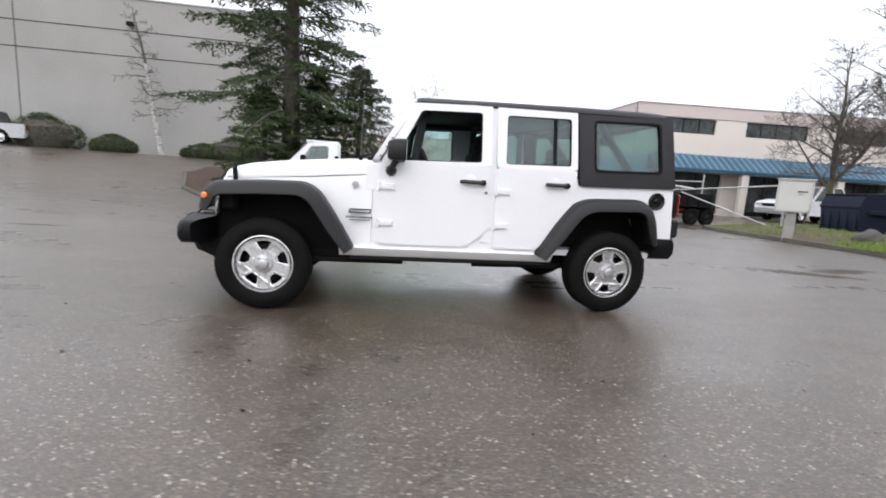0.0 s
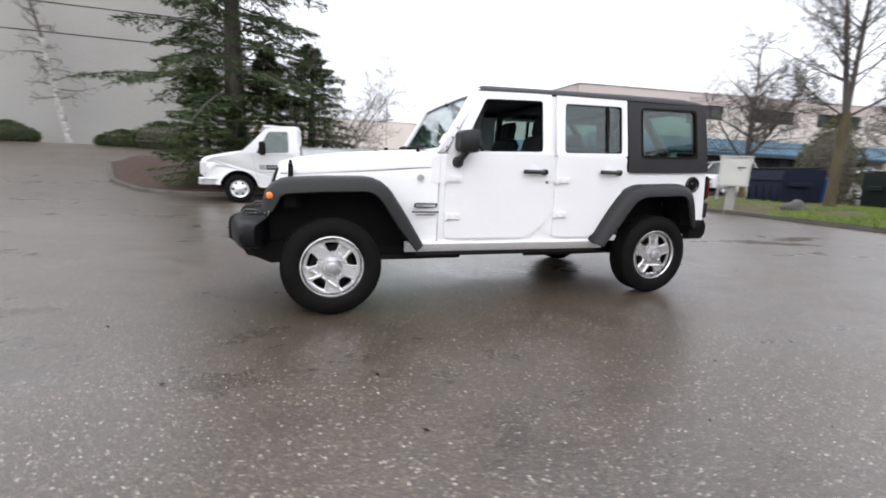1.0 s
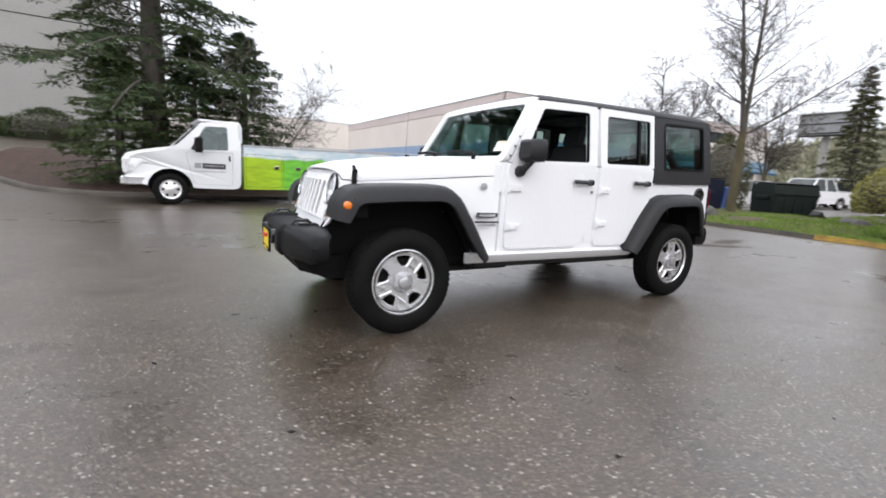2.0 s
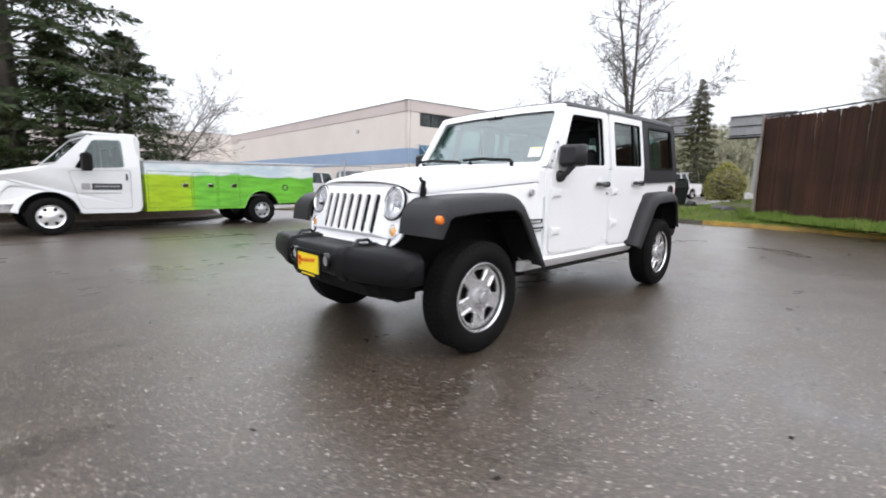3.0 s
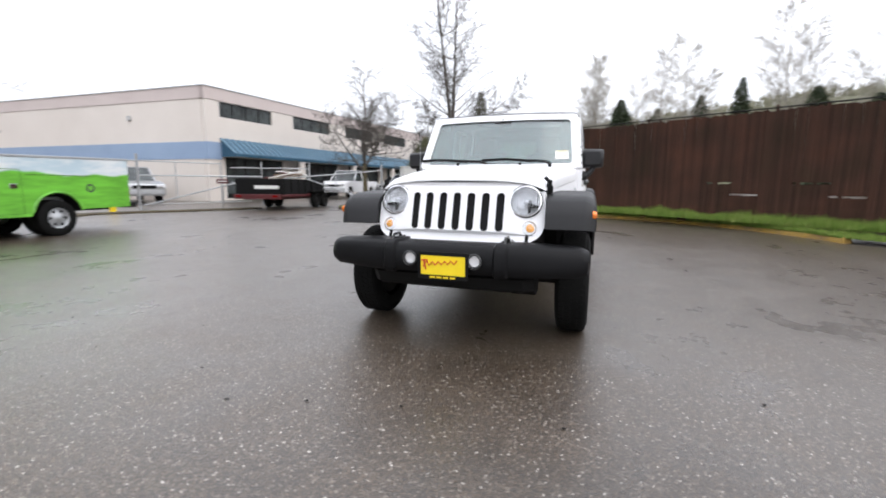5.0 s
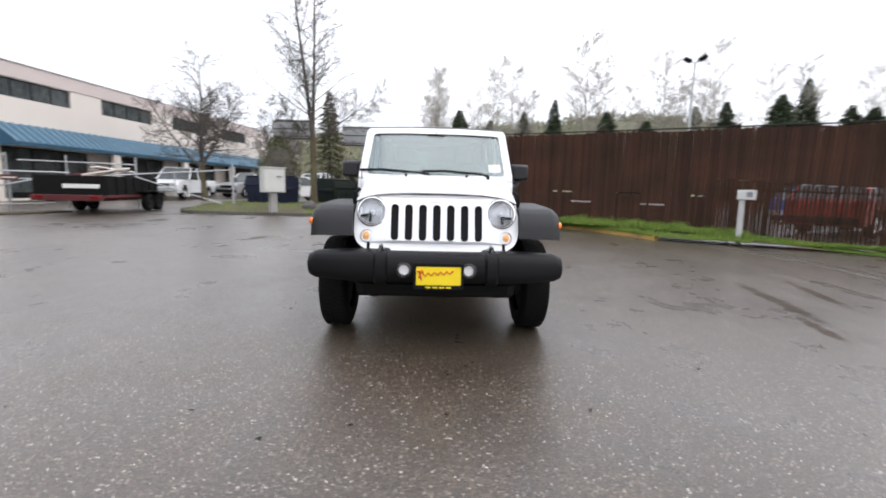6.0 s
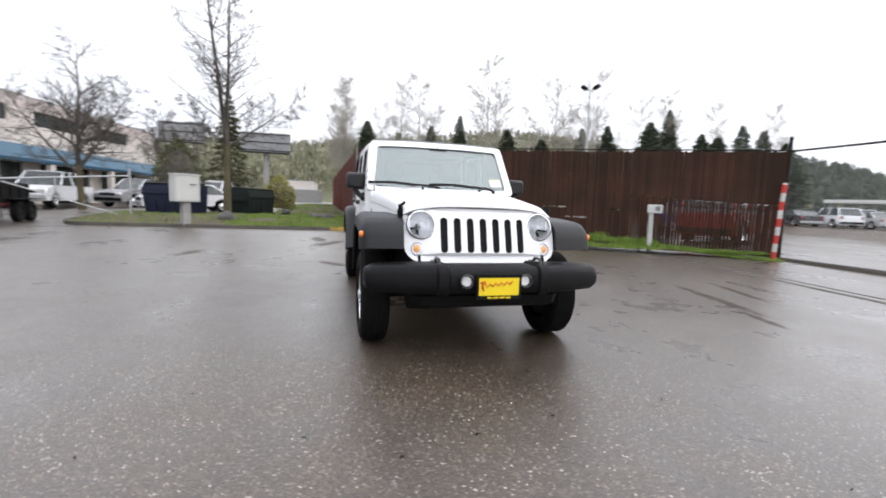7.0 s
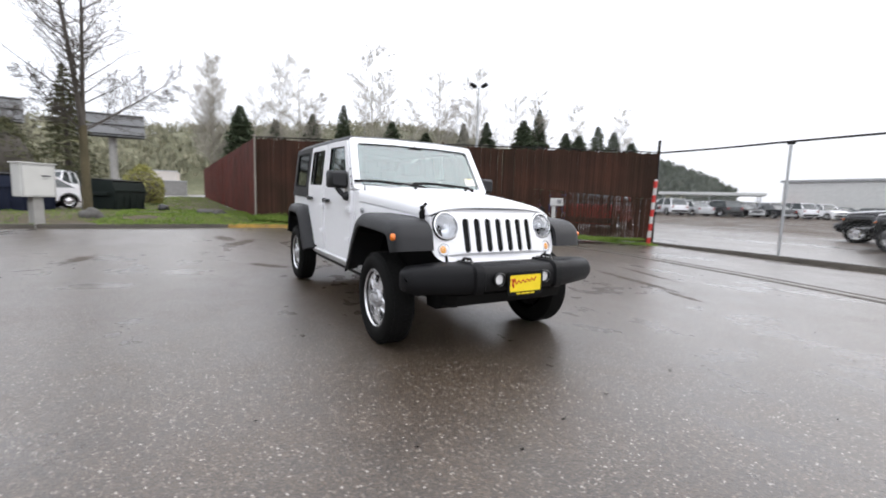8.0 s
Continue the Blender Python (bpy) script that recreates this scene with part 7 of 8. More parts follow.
fir("fir_tree", "large dark green fir with drooping boughs on the mulch bed", (-4.15, 13.2, 0.25), 13.5, 4.7, 31, 128, 32, 15, 0.21, NEEDLE, 0.215, slim=0.15)
fir("low_spruce", "low spreading spruce at the foot of the fir", (-5.0, 12.6, 0.25), 3.9, 1.9, 33, 120, 22, 12, 0.14, LIGHTNEEDLE, 0.03, 0.2, slim=0.16)
fir("low_spruce", "dense dark spruce before the fir trunk", (-3.1, 12.9, 0.25), 4.6, 1.9, 35, 120, 20, 10, 0.16, NEEDLE, 0.02, 0.2, slim=0.16)
fir("low_spruce", "low spreading spruce at the foot of the fir", (-1.6, 13.4, 0.3), 5.0, 2.4, 34, 110, 20, 10, 0.17, NEEDLE, 0.03, 0.2, slim=0.16)
fir("slim_conifer", "slim dark conifer behind the lawn", (38.0, 10.9, 0.45), 9.8, 3.0, 41, 120, 10, 6, 0.38, OLIVENEEDLE, 0.05, 0.3, power=1.1)
fir("far_pine", "small far pine above the truck", (12.5, 84, 0.3), 12.5, 3.0, 43, 40, 8, 5, 0.8, HAZEDNEEDLE, 0.35, 0.1)


def forest():
    firs = "dark conifers behind the slat fence"
    protos = [fir("far_conifer", "dark conifer on the rise behind the fence", (60, -2.5 + 0.0, 0.6), 12.2, 3.9, 51, 190, 12, 8, 0.62, HAZEDNEEDLE, 0.02, 0.25, firs, 0.85),
              fir("far_conifer", "dark conifer on the rise behind the fence", (60, -11.9, 0.6), 12.2, 3.4, 52, 190, 12, 8, 0.58, HAZEDNEEDLE, 0.02, 0.25, firs, 0.9),
              fir("far_conifer", "sparse conifer on the rise behind the fence", (58, -15.8, 0.6), 13.6, 3.0, 53, 160, 11, 7, 0.55, HAZEDNEEDLE, 0.12, 0.2, firs, 0.9)]
    for k, (x, y, h) in enumerate(((60, -7.0, 10.9), (57, -22.9, 12.0), (54, -33.5, 11.2), (50, -35.0, 12.3), (45, -38.0, 12.2), (46, -41.6, 12.8), (43, -44.2, 10.8), (41, -44.8, 10.2), (38, -45.2, 10.0), (49, -43.0, 11.5), (55, -27.5, 10.6), (36, -46.0, 9.2), (33.5, -46.5, 8.6))):
        p = protos[(k * 2 + 1) % 3]
        copy_thing(p, pose(x, y, 0.6, 0, 0, 67 * k) @ Matrix.Diagonal((1.05, 1.05, h / 12.3, 1)))
    tall = "tall leafless poplars behind the slat fence"
    pops = [bare_tree("poplar", "tall thin leafless poplar behind the fence", (62, 0.6, 0.6), 19.0, 0.12, 61 + k, 1 + k % 2, POPLAR, HAZEDTWIG, HAZEDTWIG, 0.12, 5, 0, tall, rmin=0.0080, slim=0.30) for k in range(3)]
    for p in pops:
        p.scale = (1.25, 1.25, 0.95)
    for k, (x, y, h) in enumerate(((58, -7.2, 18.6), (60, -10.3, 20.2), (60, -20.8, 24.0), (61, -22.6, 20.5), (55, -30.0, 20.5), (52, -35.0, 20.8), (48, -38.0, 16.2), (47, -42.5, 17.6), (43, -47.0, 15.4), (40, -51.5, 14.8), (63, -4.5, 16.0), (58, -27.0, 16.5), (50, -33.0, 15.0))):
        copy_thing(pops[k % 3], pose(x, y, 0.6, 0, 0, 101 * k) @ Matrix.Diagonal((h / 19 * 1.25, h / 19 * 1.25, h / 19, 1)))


forest()


def build_hill():
    """Low wooded ridge that closes the view to the east and south."""
    rise = [(-180, 3), (-110, 4), (-75, 3), (-65, 3), (-62.5, 6), (-60, 11), (-56, 16), (-52, 19), (-40, 19), (-33, 26), (-26, 31), (-20, 32), (-11, 29), (0, 26), (8, 22), (16, 22), (25, 15), (40, 13), (60, 12), (110, 10), (180, 3)]

    def top(a):
        for (a0, h0), (a1, h1) in zip(rise, rise[1:]):
            if a0 <= a <= a1:
                return h0 + (h1 - h0) * (a - a0) / (a1 - a0)
        return 8
    s, n = Shape(), 240
    ids = []
    for i in range(n):
        a = -180 + 360 * i / n
        h = top(a)
        row = []
        for R, f in ((105, 0.0), (125, 0.45), (150, 0.85), (172, 1.0), (200, 0.95), (300, 0.6), (400, 0.0)):
            bump_up = 1.6 * noise.noise((math.cos(radians(a)) * 9, math.sin(radians(a)) * 9, R * 0.02)) * f
            row.append(s.v(R * math.cos(radians(a)), R * math.sin(radians(a)), 0.5 + h * 0.86 * f + bump_up))
        ids.append(row)
    for i in range(n):
        j = (i + 1) % n
        for k in range(6):
            s.f.append((ids[i][k], ids[j][k], ids[j][k + 1], ids[i][k + 1]))
    hill = part("backdrop_hill", s, HAZEDHILL, None, "low wooded ridge on the horizon", 60, False)
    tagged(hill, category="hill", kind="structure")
    crown, rnd = Shape(), random.Random(77)
    spur = Shape()
    for _ in range(6000):
        a = rnd.uniform(-63.5, 62)
        c = spur if a < -47 + rnd.uniform(-3, 3) else crown
        R = rnd.uniform(108, 176)
        f = min(1.0, (R - 105) / 62) ** 0.7
        x, y, z = R * math.cos(radians(a)), R * math.sin(radians(a)), 0.3 + top(a) * 0.84 * f
        h, w = rnd.uniform(2.2, 5.2), rnd.uniform(0.9, 2.2)
        for _k in range(7):
            b = rnd.uniform(0, 2 * math.pi)
            u, v = rnd.uniform(0.15, 1.0), rnd.uniform(0.0, 0.75)
            m = len(c.p)
            px, py, pz = x + w * u * math.cos(b), y + w * u * math.sin(b), z + h * v
            c.p += [(px - 0.5, py + rnd.uniform(-0.5, 0.5), pz), (px + 0.5, py + rnd.uniform(-0.5, 0.5), pz + rnd.uniform(-0.3, 0.3)), (px + rnd.uniform(-0.3, 0.3), py, pz + rnd.uniform(0.7, 1.7))]
            c.f.append((m, m + 1, m + 2))
    # Pale leaf tones put the haze of distance over the ridge woods.
    wood = part("far_woods", crown, leaf_mat("hazed_winter_woods", (0.17, 0.172, 0.115), (0.26, 0.253, 0.175), (0.36, 0.345, 0.25)), None, "mixed winter woods covering the ridge", 0, False)
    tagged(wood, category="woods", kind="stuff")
    wood = part("conifer_woods", spur, leaf_mat("dark_spur_conifers", (0.055, 0.066, 0.050), (0.095, 0.108, 0.085), (0.15, 0.16, 0.13)), None, "dark conifer woods on the spur beyond the lot", 0, False)
    tagged(wood, category="woods", kind="stuff")


build_hill()


def hedge(at, size, seed, label, leaf=None, group="shrubs before the warehouse wall"):
    rnd = random.Random(seed)
    t = thing("clipped_shrub", label, "shrub", at, rnd.uniform(-8, 8), group)
    s = Shape()
    s.lathe([(0.05, 0.0), (0.55, 0.03), (0.80, 0.30), (0.72, 0.62), (0.35, 0.82), (0.01, 0.86)], axis="z", n=14)
    s.p = [(x * size[0], y * size[1], z * size[2]) for x, y, z in s.p]
    part("stem_core", s, BARK, t)
    c = Shape()
    for _ in range(5200):
        a, v = rnd.uniform(0, 2 * math.pi), rnd.random()
        rr = (0.62 + 0.38 * math.sin(math.pi * min(1.0, v * 0.9 + 0.18))) * rnd.uniform(0.86, 1.04)
        if v > 0.7:
            rr *= math.sqrt(max(0.0, 1 - ((v - 0.7) / 0.3) ** 2)) * rnd.uniform(0.4, 1.0)
        q = Vector((rr * math.cos(a) * size[0], rr * math.sin(a) * size[1], v * size[2] * rnd.uniform(0.93, 1.04)))
        m = len(c.p)
        e = 0.09
        c.p += [tuple(q), tuple(q + Vector((rnd.uniform(-e, e), rnd.uniform(-e, e), rnd.uniform(-e, e)))), tuple(q + Vector((rnd.uniform(-e, e), rnd.uniform(-e, e), rnd.uniform(-e, e))))]
        c.f.append((m, m + 1, m + 2))
    part("leaves", c, leaf or SHRUB, t, "" if leaf else "dense dark green leaves", 0, False)


hedge((-16.4, 24.0, 1.55), (1.25, 0.9, 1.15), 1, "low rounded dark green hedge shrub")
hedge((-11.2, 23.6, 1.5), (1.3, 0.9, 1.0), 2, "low rounded dark green hedge shrub")
hedge((-9.2, 23.0, 1.45), (1.7, 1.1, 1.55), 3, "larger rounded dark green hedge shrub")
hedge((25.0, 5.0, 0.5), (1.1, 1.0, 2.1), 5, "loose yellow-green spring shrub at the lawn edge", BUDS, "shrubs behind the bins")
hedge((18.8, 8.8, 0.2), (1.2, 1.1, 3.6), 6, "tall loose olive shrub behind the bins", OLIVENEEDLE, "shrubs behind the bins")
hedge((-20.2, 24.2, 1.6), (2.2, 1.0, 2.0), 4, "large dark hedge shrub beside the parked pickup")


# ---------------------------------------------------------------- street furniture and small things
def build_utility_box():
    t = thing("utility_cabinet", "pale grey utility cabinet on a concrete pedestal at the kerb", "utility cabinet", (10.27, 5.86, 0.11), 42)
    s = Shape()
    s.box((0, 0, 1.24), (0.40, 0.76, 0.84), 0.02)
    s.box((0, 0, 1.675), (0.46, 0.82, 0.03), 0.01)
    b = part("cabinet", s, CABINET, t, "pale grey metal cabinet")
    s = Shape()
    s.panel(rounded(-0.35, 0.85, 0.35, 1.63, 0.02), [rounded(-0.34, 0.86, 0.34, 1.62, 0.02)], lambda u, v, w: (-0.204 + w, u, v), 0.0, 0.01)
    part("door_gap", s, GREYINK, b, "thin door line")
    s = Shape()
    s.box((-0.206, -0.16, 1.36), (0.006, 0.20, 0.035), 0)
    s.box((-0.206, -0.13, 1.29), (0.006, 0.10, 0.012), 0)
    part("label_bars", s, DARKINK, b, "small dark label bars")
    s = Shape()
    s.loft([[(-w, -w, z), (w, -w, z), (w, w, z), (-w, w, z)] for w, z in ((0.115, -0.3), (0.115, 0.60), (0.105, 0.82))])
    part("pedestal", s, CONCRETE, t, "square concrete pedestal")


build_utility_box()


def build_dumpster(name, label, at, rz, size, paint_mat, lid_mat):
    t = thing(name, label, "dumpster", at, rz)
    x, y, z = size
    s = Shape()
    s.loft([[(-x * k, -y * f, h), (x * k, -y * f, h), (x * k, y, h), (-x * k, y, h)] for k, f, h in ((0.46, 0.42, 0.10), (0.50, 0.55, z * 0.72), (0.50, 0.42, z * 0.97))])
    part("bin", s, paint_mat, t, "dented sloping steel bin")
    s = Shape()
    for k in range(5):
        s.box((-x * 0.42 + x * 0.21 * k, -y * 0.50, z * 0.42), (0.06, 0.06, z * 0.55), 0.01)
    s.box((0, -y * 0.53, z * 0.70), (x * 1.02, 0.08, 0.09), 0.015)
    part("rib", s, paint_mat, t, "stiffening ribs")
    for g in (-1, 1):
        s = Shape()
        s.box((g * x * 0.25, y * 0.25, z * 0.985), (x * 0.48, y * 1.45, 0.05), 0.02, rx=3)
        part("lid", s, lid_mat, t, "black plastic lid")
        s = Shape()
        s.box((g * x * 0.53, y * 0.1, z * 0.60), (0.07, y * 0.8, 0.14), 0.02)
        part("fork_pocket", s, paint_mat, t)
    return t


build_dumpster("dumpster", "dark green steel dumpster standing behind the lawn", (16.42, 4.93, 0.19), -33, (1.55, 0.9, 1.38), GREENMETAL, BLACK)
build_dumpster("dumpster", "navy steel dumpster behind the utility cabinet", (14.5, 7.65, 0.17), -107, (1.75, 0.95, 1.45), NAVY, BLACK)
t = thing("recycling_bin", "blue plastic recycling bin beside the dumpster", "bin", (16.05, 7.3, 0.2), 20)
s = Shape()
s.loft([[(-w, -w * 0.8, z), (w, -w * 0.8, z), (w, w * 0.8, z), (-w, w * 0.8, z)] for w, z in ((0.33, 0.0), (0.41, 1.0), (0.43, 1.02))])
part("body", s, BLUEBIN, t)
s = Shape()
s.box((0, 0, 1.055), (0.90, 0.74, 0.07), 0.03)
part("lid", s, BLUEBIN, t, "blue lid")


def rock(at, size, seed, label, material=ROCK, name="boulder", category="rock"):
    s, rnd = Shape(), random.Random(seed)
    bm = bmesh.new()
    bmesh.ops.create_icosphere(bm, subdivisions=3, radius=1)
    for v in bm.verts:
        k = 1 + 0.30 * noise.noise(v.co * 1.3 + Vector((seed, 0, 0))) + 0.10 * noise.noise(v.co * 4 + Vector((seed, 0, 0)))
        v.co = Vector((v.co.x * size[0] * k, v.co.y * size[1] * k, max(v.co.z, -0.35) * size[2] * k))
    s.p = [tuple(v.co) for v in bm.verts]
    s.f = [tuple(v.index for v in f.verts) for f in bm.faces]
    bm.free()
    ob = part(name, s, material, None, label, 50)
    tagged(ob, category=category)
    ob.matrix_basis = pose(*at, 0, 0, rnd.uniform(0, 180))


rock((11.75, 5.0, 0.34), (0.46, 0.30, 0.27), 1, "slanting grey boulder near the kerb")
rock((13.6, 2.0, 0.42), (0.42, 0.25, 0.16), 3, "low grey boulder on the lawn")
rock((13.0, 1.55, 0.42), (0.28, 0.22, 0.15), 4, "low grey boulder on the lawn")
rock((15.1, 3.4, 0.48), (0.20, 0.18, 0.20), 5, "black rubbish bag on the lawn", BAG, "rubbish_bag", "bag")


def build_mail_post():
    t = thing("key_box_post", "leaning white post with a small box before the fence", "post", (4.86, -6.92, 0.17), 40)
    s = Shape()
    s.box((0, 0, 0.48), (0.10, 0.10, 1.2), 0.012, rx=-3)
    part("post", s, WHITEPAINT, t, "square white post")
    s = Shape()
    s.box((-0.08, 0.02, 1.03), (0.34, 0.18, 0.22), 0.015)
    b = part("box", s, WHITEPAINT, t, "small white box")
    s = Shape()
    s.box((-0.16, 0.113, 1.04), (0.12, 0.01, 0.11), 0.003)
    part("keypad", s, GREYINK, b, "grey keypad panel")


build_mail_post()


def build_wire_fence():
    t = thing("wire_fence", "steel post-and-rail frame of a wire fence along the car lot", "fence", kind="structure")
    posts = [(3.50, -9.58), (0.24, -9.58), (-3.1, -9.35), (-6.6, -9.1), (-10.2, -8.8)]
    for k, (x, y) in enumerate(posts):
        s = Shape()
        h = 3.05 if k == 0 else 2.66
        s.tube([(x, y, -0.1), (x, y, h)], 0.040 if k == 0 else 0.030, 10)
        s.lathe([(0.055, 0.0), (0.05, 0.06), (0.035, 0.07)], (x, y, 0.0), "z", 12)
        part("post", s, UNDER if k == 0 else STEEL, t, "round steel fence post")
        if k:
            s = Shape()
            s.box((x, y, 2.67), (0.16, 0.06, 0.07), 0.015)
            part("rail_clamp", s, UNDER, t, "dark rail clamp")
    for (x0, y0), (x1, y1) in zip(posts, posts[1:]):
        s = Shape()
        s.tube([(x0, y0, 2.70), ((x0 + x1) / 2, (y0 + y1) / 2, 2.685), (x1, y1, 2.70)], 0.024, 8)
        part("top_rail", s, UNDER, t, "dark top rail")
        s = Shape()
        s.tube([(x0, y0, 0.10), (x1, y1, 0.10)], 0.012, 6)
        part("bottom_rail", s, UNDER, t, "thin bottom rail")
    # diagonal wire net, too fine to count
    w = Shape()
    for (x0, y0), (x1, y1) in zip(posts[:3], posts[1:4]):
        L = math.dist((x0, y0), (x1, y1))
        ux, uy = (x1 - x0) / L, (y1 - y0) / L
        d = -2.6
        while d < L:
            for g in (0, 1):
                a0, a1 = max(0.0, d), min(L, d + 2.6)
                z0, z1 = 0.1 + (a0 - d), 0.1 + (a1 - d)
                if g:
                    z0, z1 = 2.8 - z0, 2.8 - z1
                w.tube([(x0 + ux * a0, y0 + uy * a0, z0), (x0 + ux * a1, y0 + uy * a1, z1)], 0.0011, 3, caps=False)
            d += 0.085
    tagged(part("wire_net", w, STEEL, t, "fine diagonal wire net", 0, False), kind="stuff")
    s = Shape()
    s.loft([[(x, y - 0.12, -0.05), (x, y + 0.12, -0.05), (x, y + 0.10, 0.10), (x, y - 0.10, 0.10)] for x, y in posts])
    part("base_kerb", s, DIRTYKERB, t, "low concrete kerb under the fence")
    # striped marker post
    m = thing("marker_post", "red and white striped marker post at the fence end", "post", (3.42, -9.32, 0.04), 0)
    m.rotation_euler = (radians(1.4), radians(-1.8), 0)
    for k in range(9):
        s = Shape()
        s.tube([(0, 0, 0.205 * k - (0.05 if k == 0 else 0)), (0, 0, 0.205 * (k + 1))], 0.050, 14)
        part("stripe", s, BRIGHTRED if k % 2 == 0 else WHITEPAINT, m)
    s = Shape()
    s.lathe([(0.050, 1.845), (0.04, 1.88), (0.001, 1.89)], axis="z", n=14)
    part("cap", s, WHITEPAINT, m)


build_wire_fence()


def build_floodlight():
    t = thing("floodlight_mast", "tall slim steel mast with two dark floodlights", "street lamp", (19.4, -13.6, 0.2), 55)
    s = Shape()
    s.tube([(0, 0, -0.1), (0, 0, 4), (0, 0, 8.15)], [0.085, 0.07, 0.05], 10)
    s.tube([(-0.32, 0, 8.15), (0.32, 0, 8.15)], 0.03, 8)
    part("mast", s, STEEL, t, "slim steel mast")
    for g in (-1, 1):
        s = Shape()
        s.box((g * 0.36, 0, 8.30), (0.42, 0.34, 0.16), 0.04, ry=-28 * g, rz=20 * g)
        part("floodlight", s, BLACK, t, "dark floodlight head")


build_floodlight()


def build_billboard(at, rz, w, label):
    t = thing("billboard", label, "billboard", at, rz)
    s = Shape()
    s.box((0, 0, 8.3), (0.5, w, 2.6), 0.03)
    part("panel", s, BILLBOARD, t, "grey back of the panel")
    for k in range(9):
        s = Shape()
        s.box((-0.30, -w / 2 + w * k / 8, 8.3), (0.10, 0.10, 2.7), 0.01)
        part("rib", s, BILLBOARD, t)
    for z in (7.2, 8.3, 9.4):
        s = Shape()
        s.box((-0.36, 0, z), (0.08, w, 0.10), 0.01)
        part("beam", s, UNDER, t)
    s = Shape()
    s.box((-0.6, 0, 6.85), (1.0, w, 0.08), 0.01)
    part("catwalk", s, UNDER, t, "dark catwalk under the panel")
    s = Shape()
    s.tube([(0.2, 0, -1.4), (0.2, 0, 7.1)], 0.40, 14)
    part("column", s, CONCRETE, t, "thick column")


build_billboard((60, 11.3, 0.5), 0, 6.4, "grey back of a large billboard on a column")
build_billboard((61.5, 22.2, 1.4), 0, 5.6, "smaller grey billboard standing beside the large one")


def build_pipe_gate():
    g = thing("pipe_gate", "galvanised pipe gate and chain-link posts at the drive entrance", "gate", kind="structure")
    z = 0.15
    ax, ay, ux, uy = 7.0, 15.9, 0.594, -0.804

    def at(u, z, back=0.0):
        return (ax + ux * u - uy * back, ay + uy * u + ux * back, z)
    runs = [([at(0, 0.0), at(0, 2.25)], 0.045), ([at(0, 1.42), at(4.4, 1.42)], 0.026), ([at(0.15, 0.26), at(3.9, 1.28)], 0.026), ([at(0, 1.98, 0.1), at(2.9, 1.92, 0.1)], 0.020), ([at(2.95, 0.35), at(2.95, 1.42)], 0.022), ([at(1.3, 0.55), at(1.3, 1.98)], 0.018), ([at(2.9, 0.1, 0.1), at(2.9, 2.0, 0.1)], 0.025), ([at(0.15, 0.30), at(4.0, 0.42)], 0.018),
            ([at(9.4, 0.0), at(9.4, 2.0)], 0.045), ([at(9.4, 1.75), at(5.3, 1.36)], 0.026), ([at(9.3, 0.28), at(6.2, 1.36)], 0.022), ([at(7.4, 0.95), at(7.4, 1.56)], 0.018),
            ([at(4.2, 0.1, 2.2), at(4.2, 2.1, 2.2)], 0.03), ([at(6.3, 0.1, 2.2), at(6.3, 2.15, 2.2)], 0.035), ([at(2.9, 1.85, 2.2), at(6.3, 1.85, 2.2)], 0.022), ([at(2.9, 1.2, 2.2), at(6.3, 1.2, 2.2)], 0.020), ([at(0, 1.98), (-0.6, 18.6, 1.98)], 0.022), ([(3.2, 17.3, 0.1), (3.2, 17.3, 2.0)], 0.03)]
    for pts, r in runs:
        s = Shape()
        s.tube(pts, r, 8)
        part("pipe", s, STEEL, g, "galvanised steel pipe")
    p = thing("gate_sign", "small dark red sign hung on the pipe gate", "sign", at(2.95, 1.22, -0.03), math.degrees(math.atan2(uy, ux)))
    s = Shape()
    s.box((0, 0, 0), (0.42, 0.012, 0.17), 0.003)
    part("plate", s, DARKRED, p)
    s = Shape()
    s.box((0, -0.008, 0.0), (0.32, 0.004, 0.035), 0)
    part("print_bar", s, PAPER, p, "pale bar on the sign")
    y = thing("hydrant", "small yellow fire hydrant on the verge", "hydrant", (5.6, 15.3, 0.06), 0)
    s = Shape()
    s.lathe([(0.16, 0.0), (0.16, 0.05), (0.10, 0.06), (0.10, 0.50), (0.13, 0.52), (0.12, 0.60), (0.05, 0.68), (0.001, 0.70)], axis="z", n=16)
    part("barrel", s, YELLOW, y)
    s = Shape()
    s.tube([(-0.17, 0, 0.42), (0.17, 0, 0.42)], 0.045, 10)
    part("outlet", s, YELLOW, y)


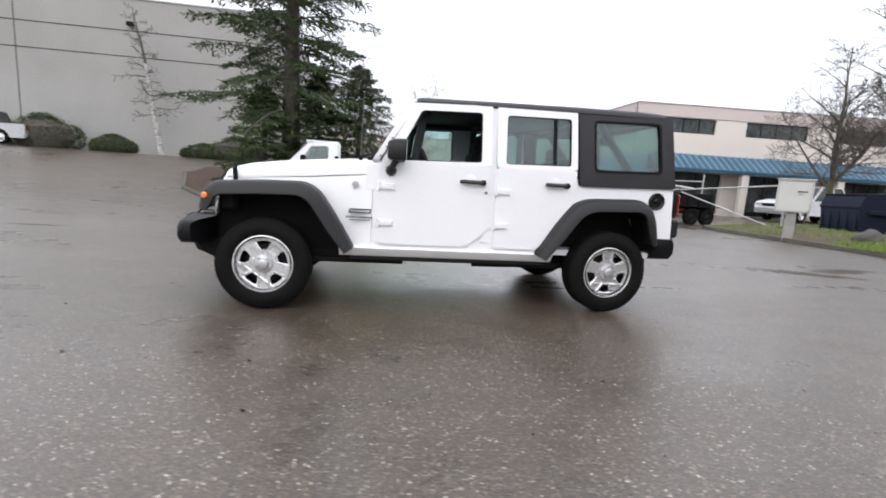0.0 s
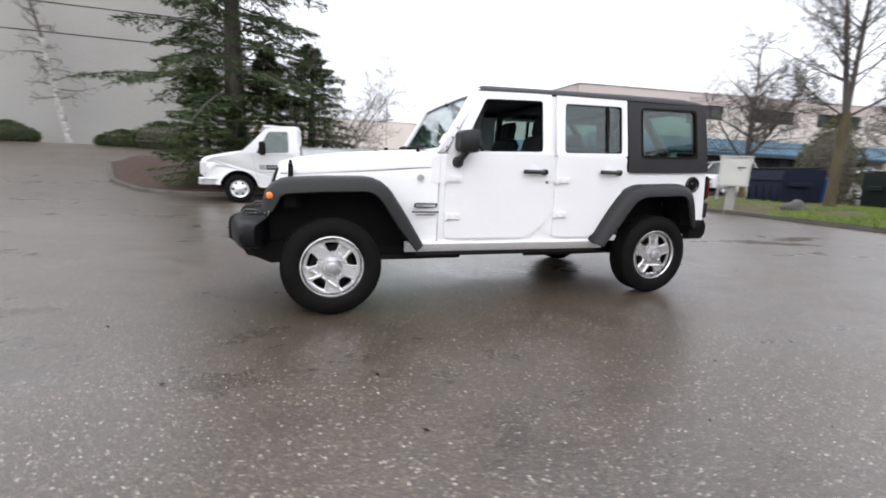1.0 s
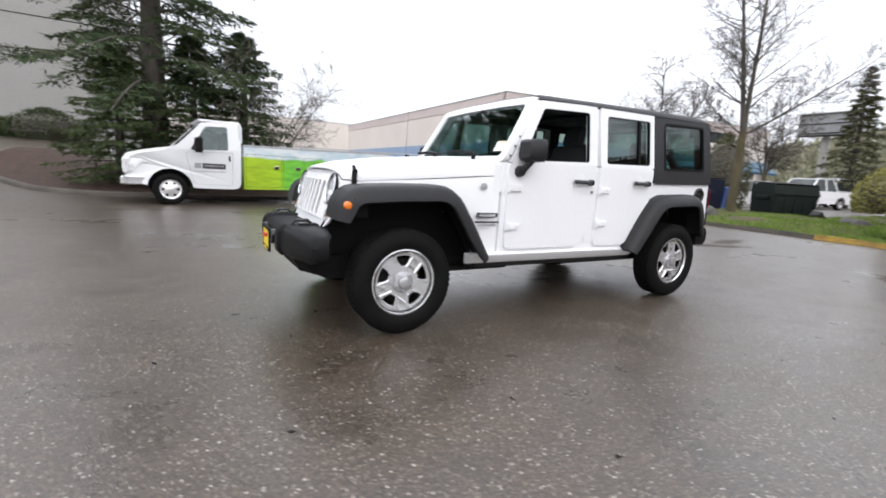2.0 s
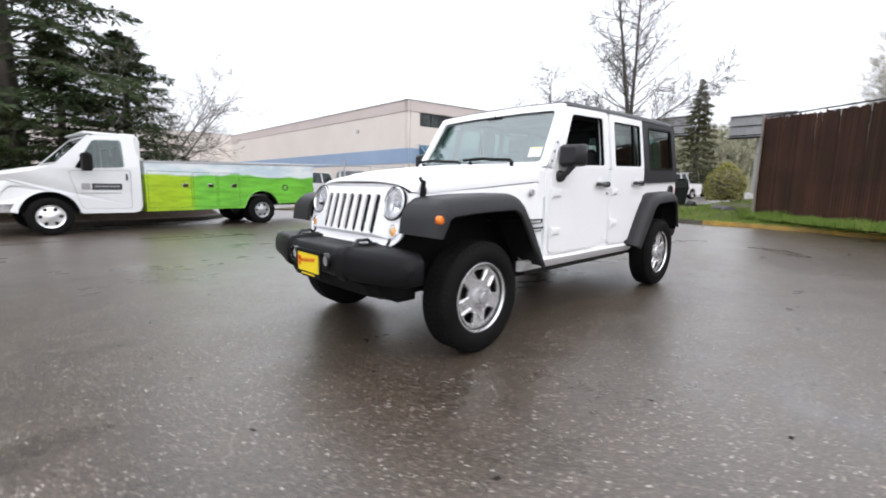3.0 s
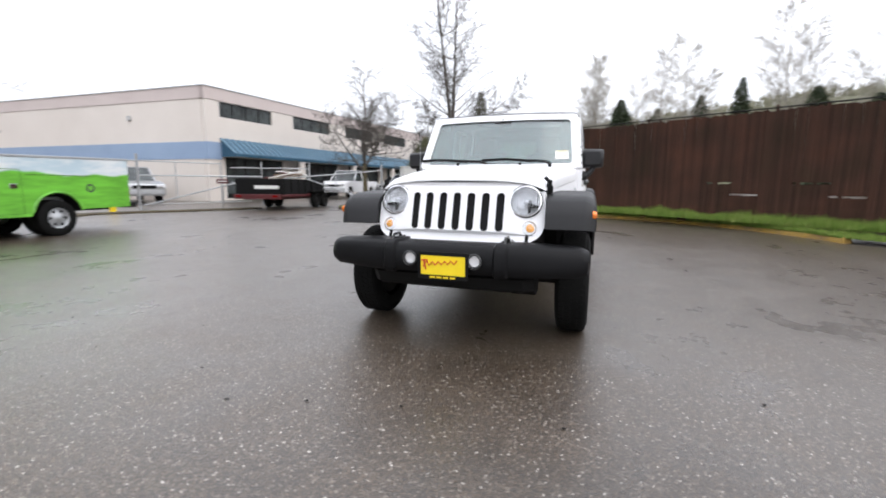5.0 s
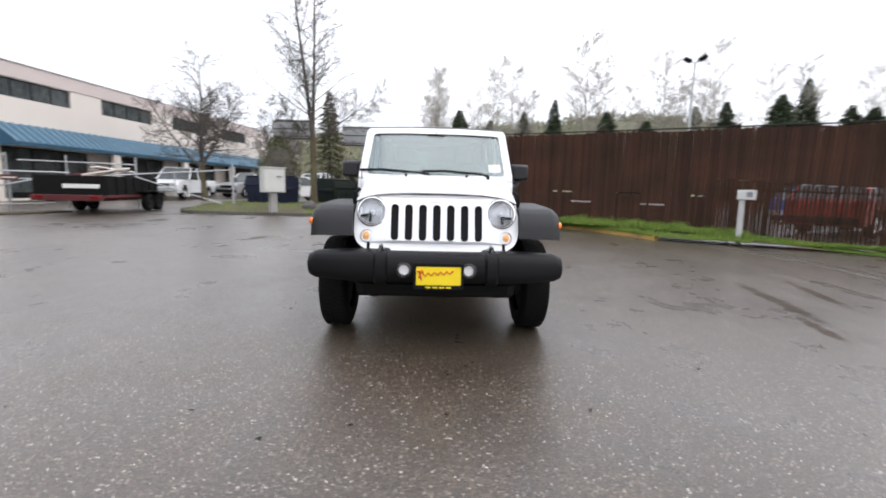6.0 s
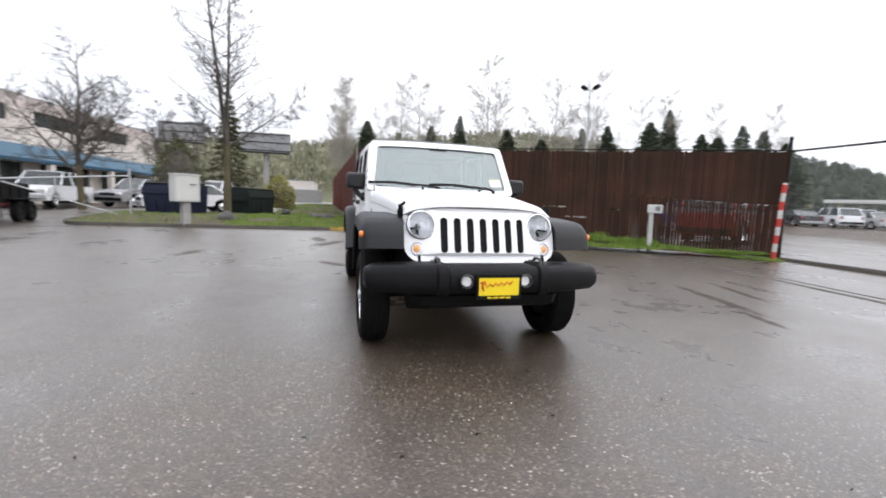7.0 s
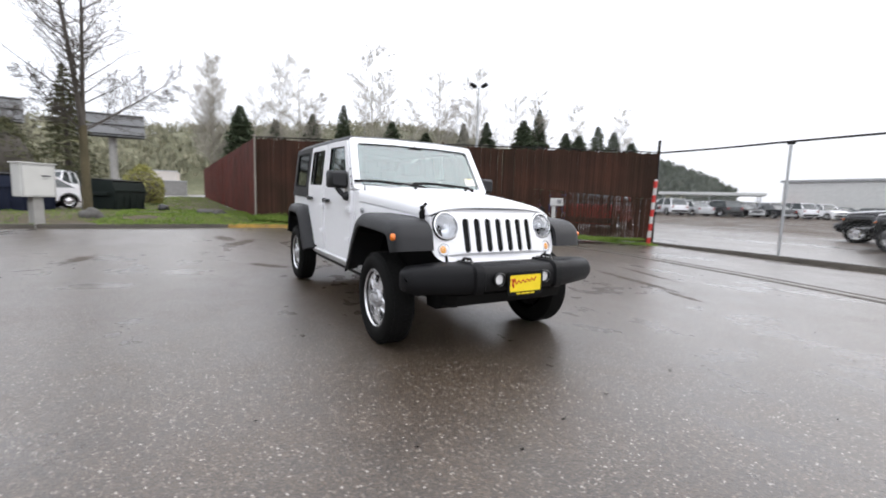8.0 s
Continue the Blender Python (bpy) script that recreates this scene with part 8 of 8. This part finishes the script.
build_pipe_gate()
shed = plain_block("metal_shed", "long low white metal shed beyond the car lot", -30, -84, 24.6, -66, 0.0, 5.0, WHITEPAINT)
q = Shape()
q.box((-2.7, -65.9, 4.95), (55.2, 0.3, 0.30), 0.02)
q.box((24.65, -75, 4.95), (0.3, 18.4, 0.30), 0.02)
part("roof_edge", q, BILLBOARD, shed, "dark roof edge")
for x in (-16, -2, 12):
    q = Shape()
    q.box((x, -65.97, 1.4), (1.6, 0.10, 2.8), 0.02)
    part("door", q, BILLBOARD, shed, "grey shed door")
canopy = thing("sales_canopy", "flat white canopy on steel posts behind the car rows", "canopy", (26.5, -52.5, 0.3), 30)
q = Shape()
q.box((0, 0, 2.55), (11.0, 4.0, 0.35), 0.04)
part("roof", q, WHITEPAINT, canopy, "flat white roof")
for x in (-5.0, 0.0, 5.0):
    for y in (-1.6, 1.6):
        q = Shape()
        q.tube([(x, y, -0.2), (x, y, 2.45)], 0.06, 8)
        part("post", q, STEEL, canopy)
plain_block("grey_shed", "low grey building in the distance", 66, 5.2, 76, 10.0, 0.4, 4.0, CREAM)
# Added slab stands in for the pale far road and its cars.
plain_block("far_pale_slab", "low pale slab in place of a far road and cars", 64, 4, 66, 12, 0.4, 2.6, CONCRETE)


# ---------------------------------------------------------------- fine litter
def build_litter():
    """Tiny dark leaf bits and grit scattered over the paving."""
    s, rnd = Shape(), random.Random(91)
    for _ in range(420):
        x, y = rnd.uniform(-9, 9), rnd.uniform(-7, 9)
        z = ground_z(x, y) + 0.002
        a, e = rnd.uniform(0, 6.28), rnd.uniform(0.006, 0.020)
        c, d = math.cos(a) * e, math.sin(a) * e
        k = len(s.p)
        s.p += [(x - c, y - d, z), (x + d * 0.5, y - c * 0.5, z + 0.003), (x + c, y + d, z + rnd.uniform(0.002, 0.010)), (x - d * 0.5, y + c * 0.5, z + 0.003)]
        s.f.append((k, k + 1, k + 2, k + 3))
    tagged(part("leaf_litter", s, UNDER, None, "tiny dark leaf bits and grit on the asphalt", 0, False), category="litter", kind="stuff")


build_litter()
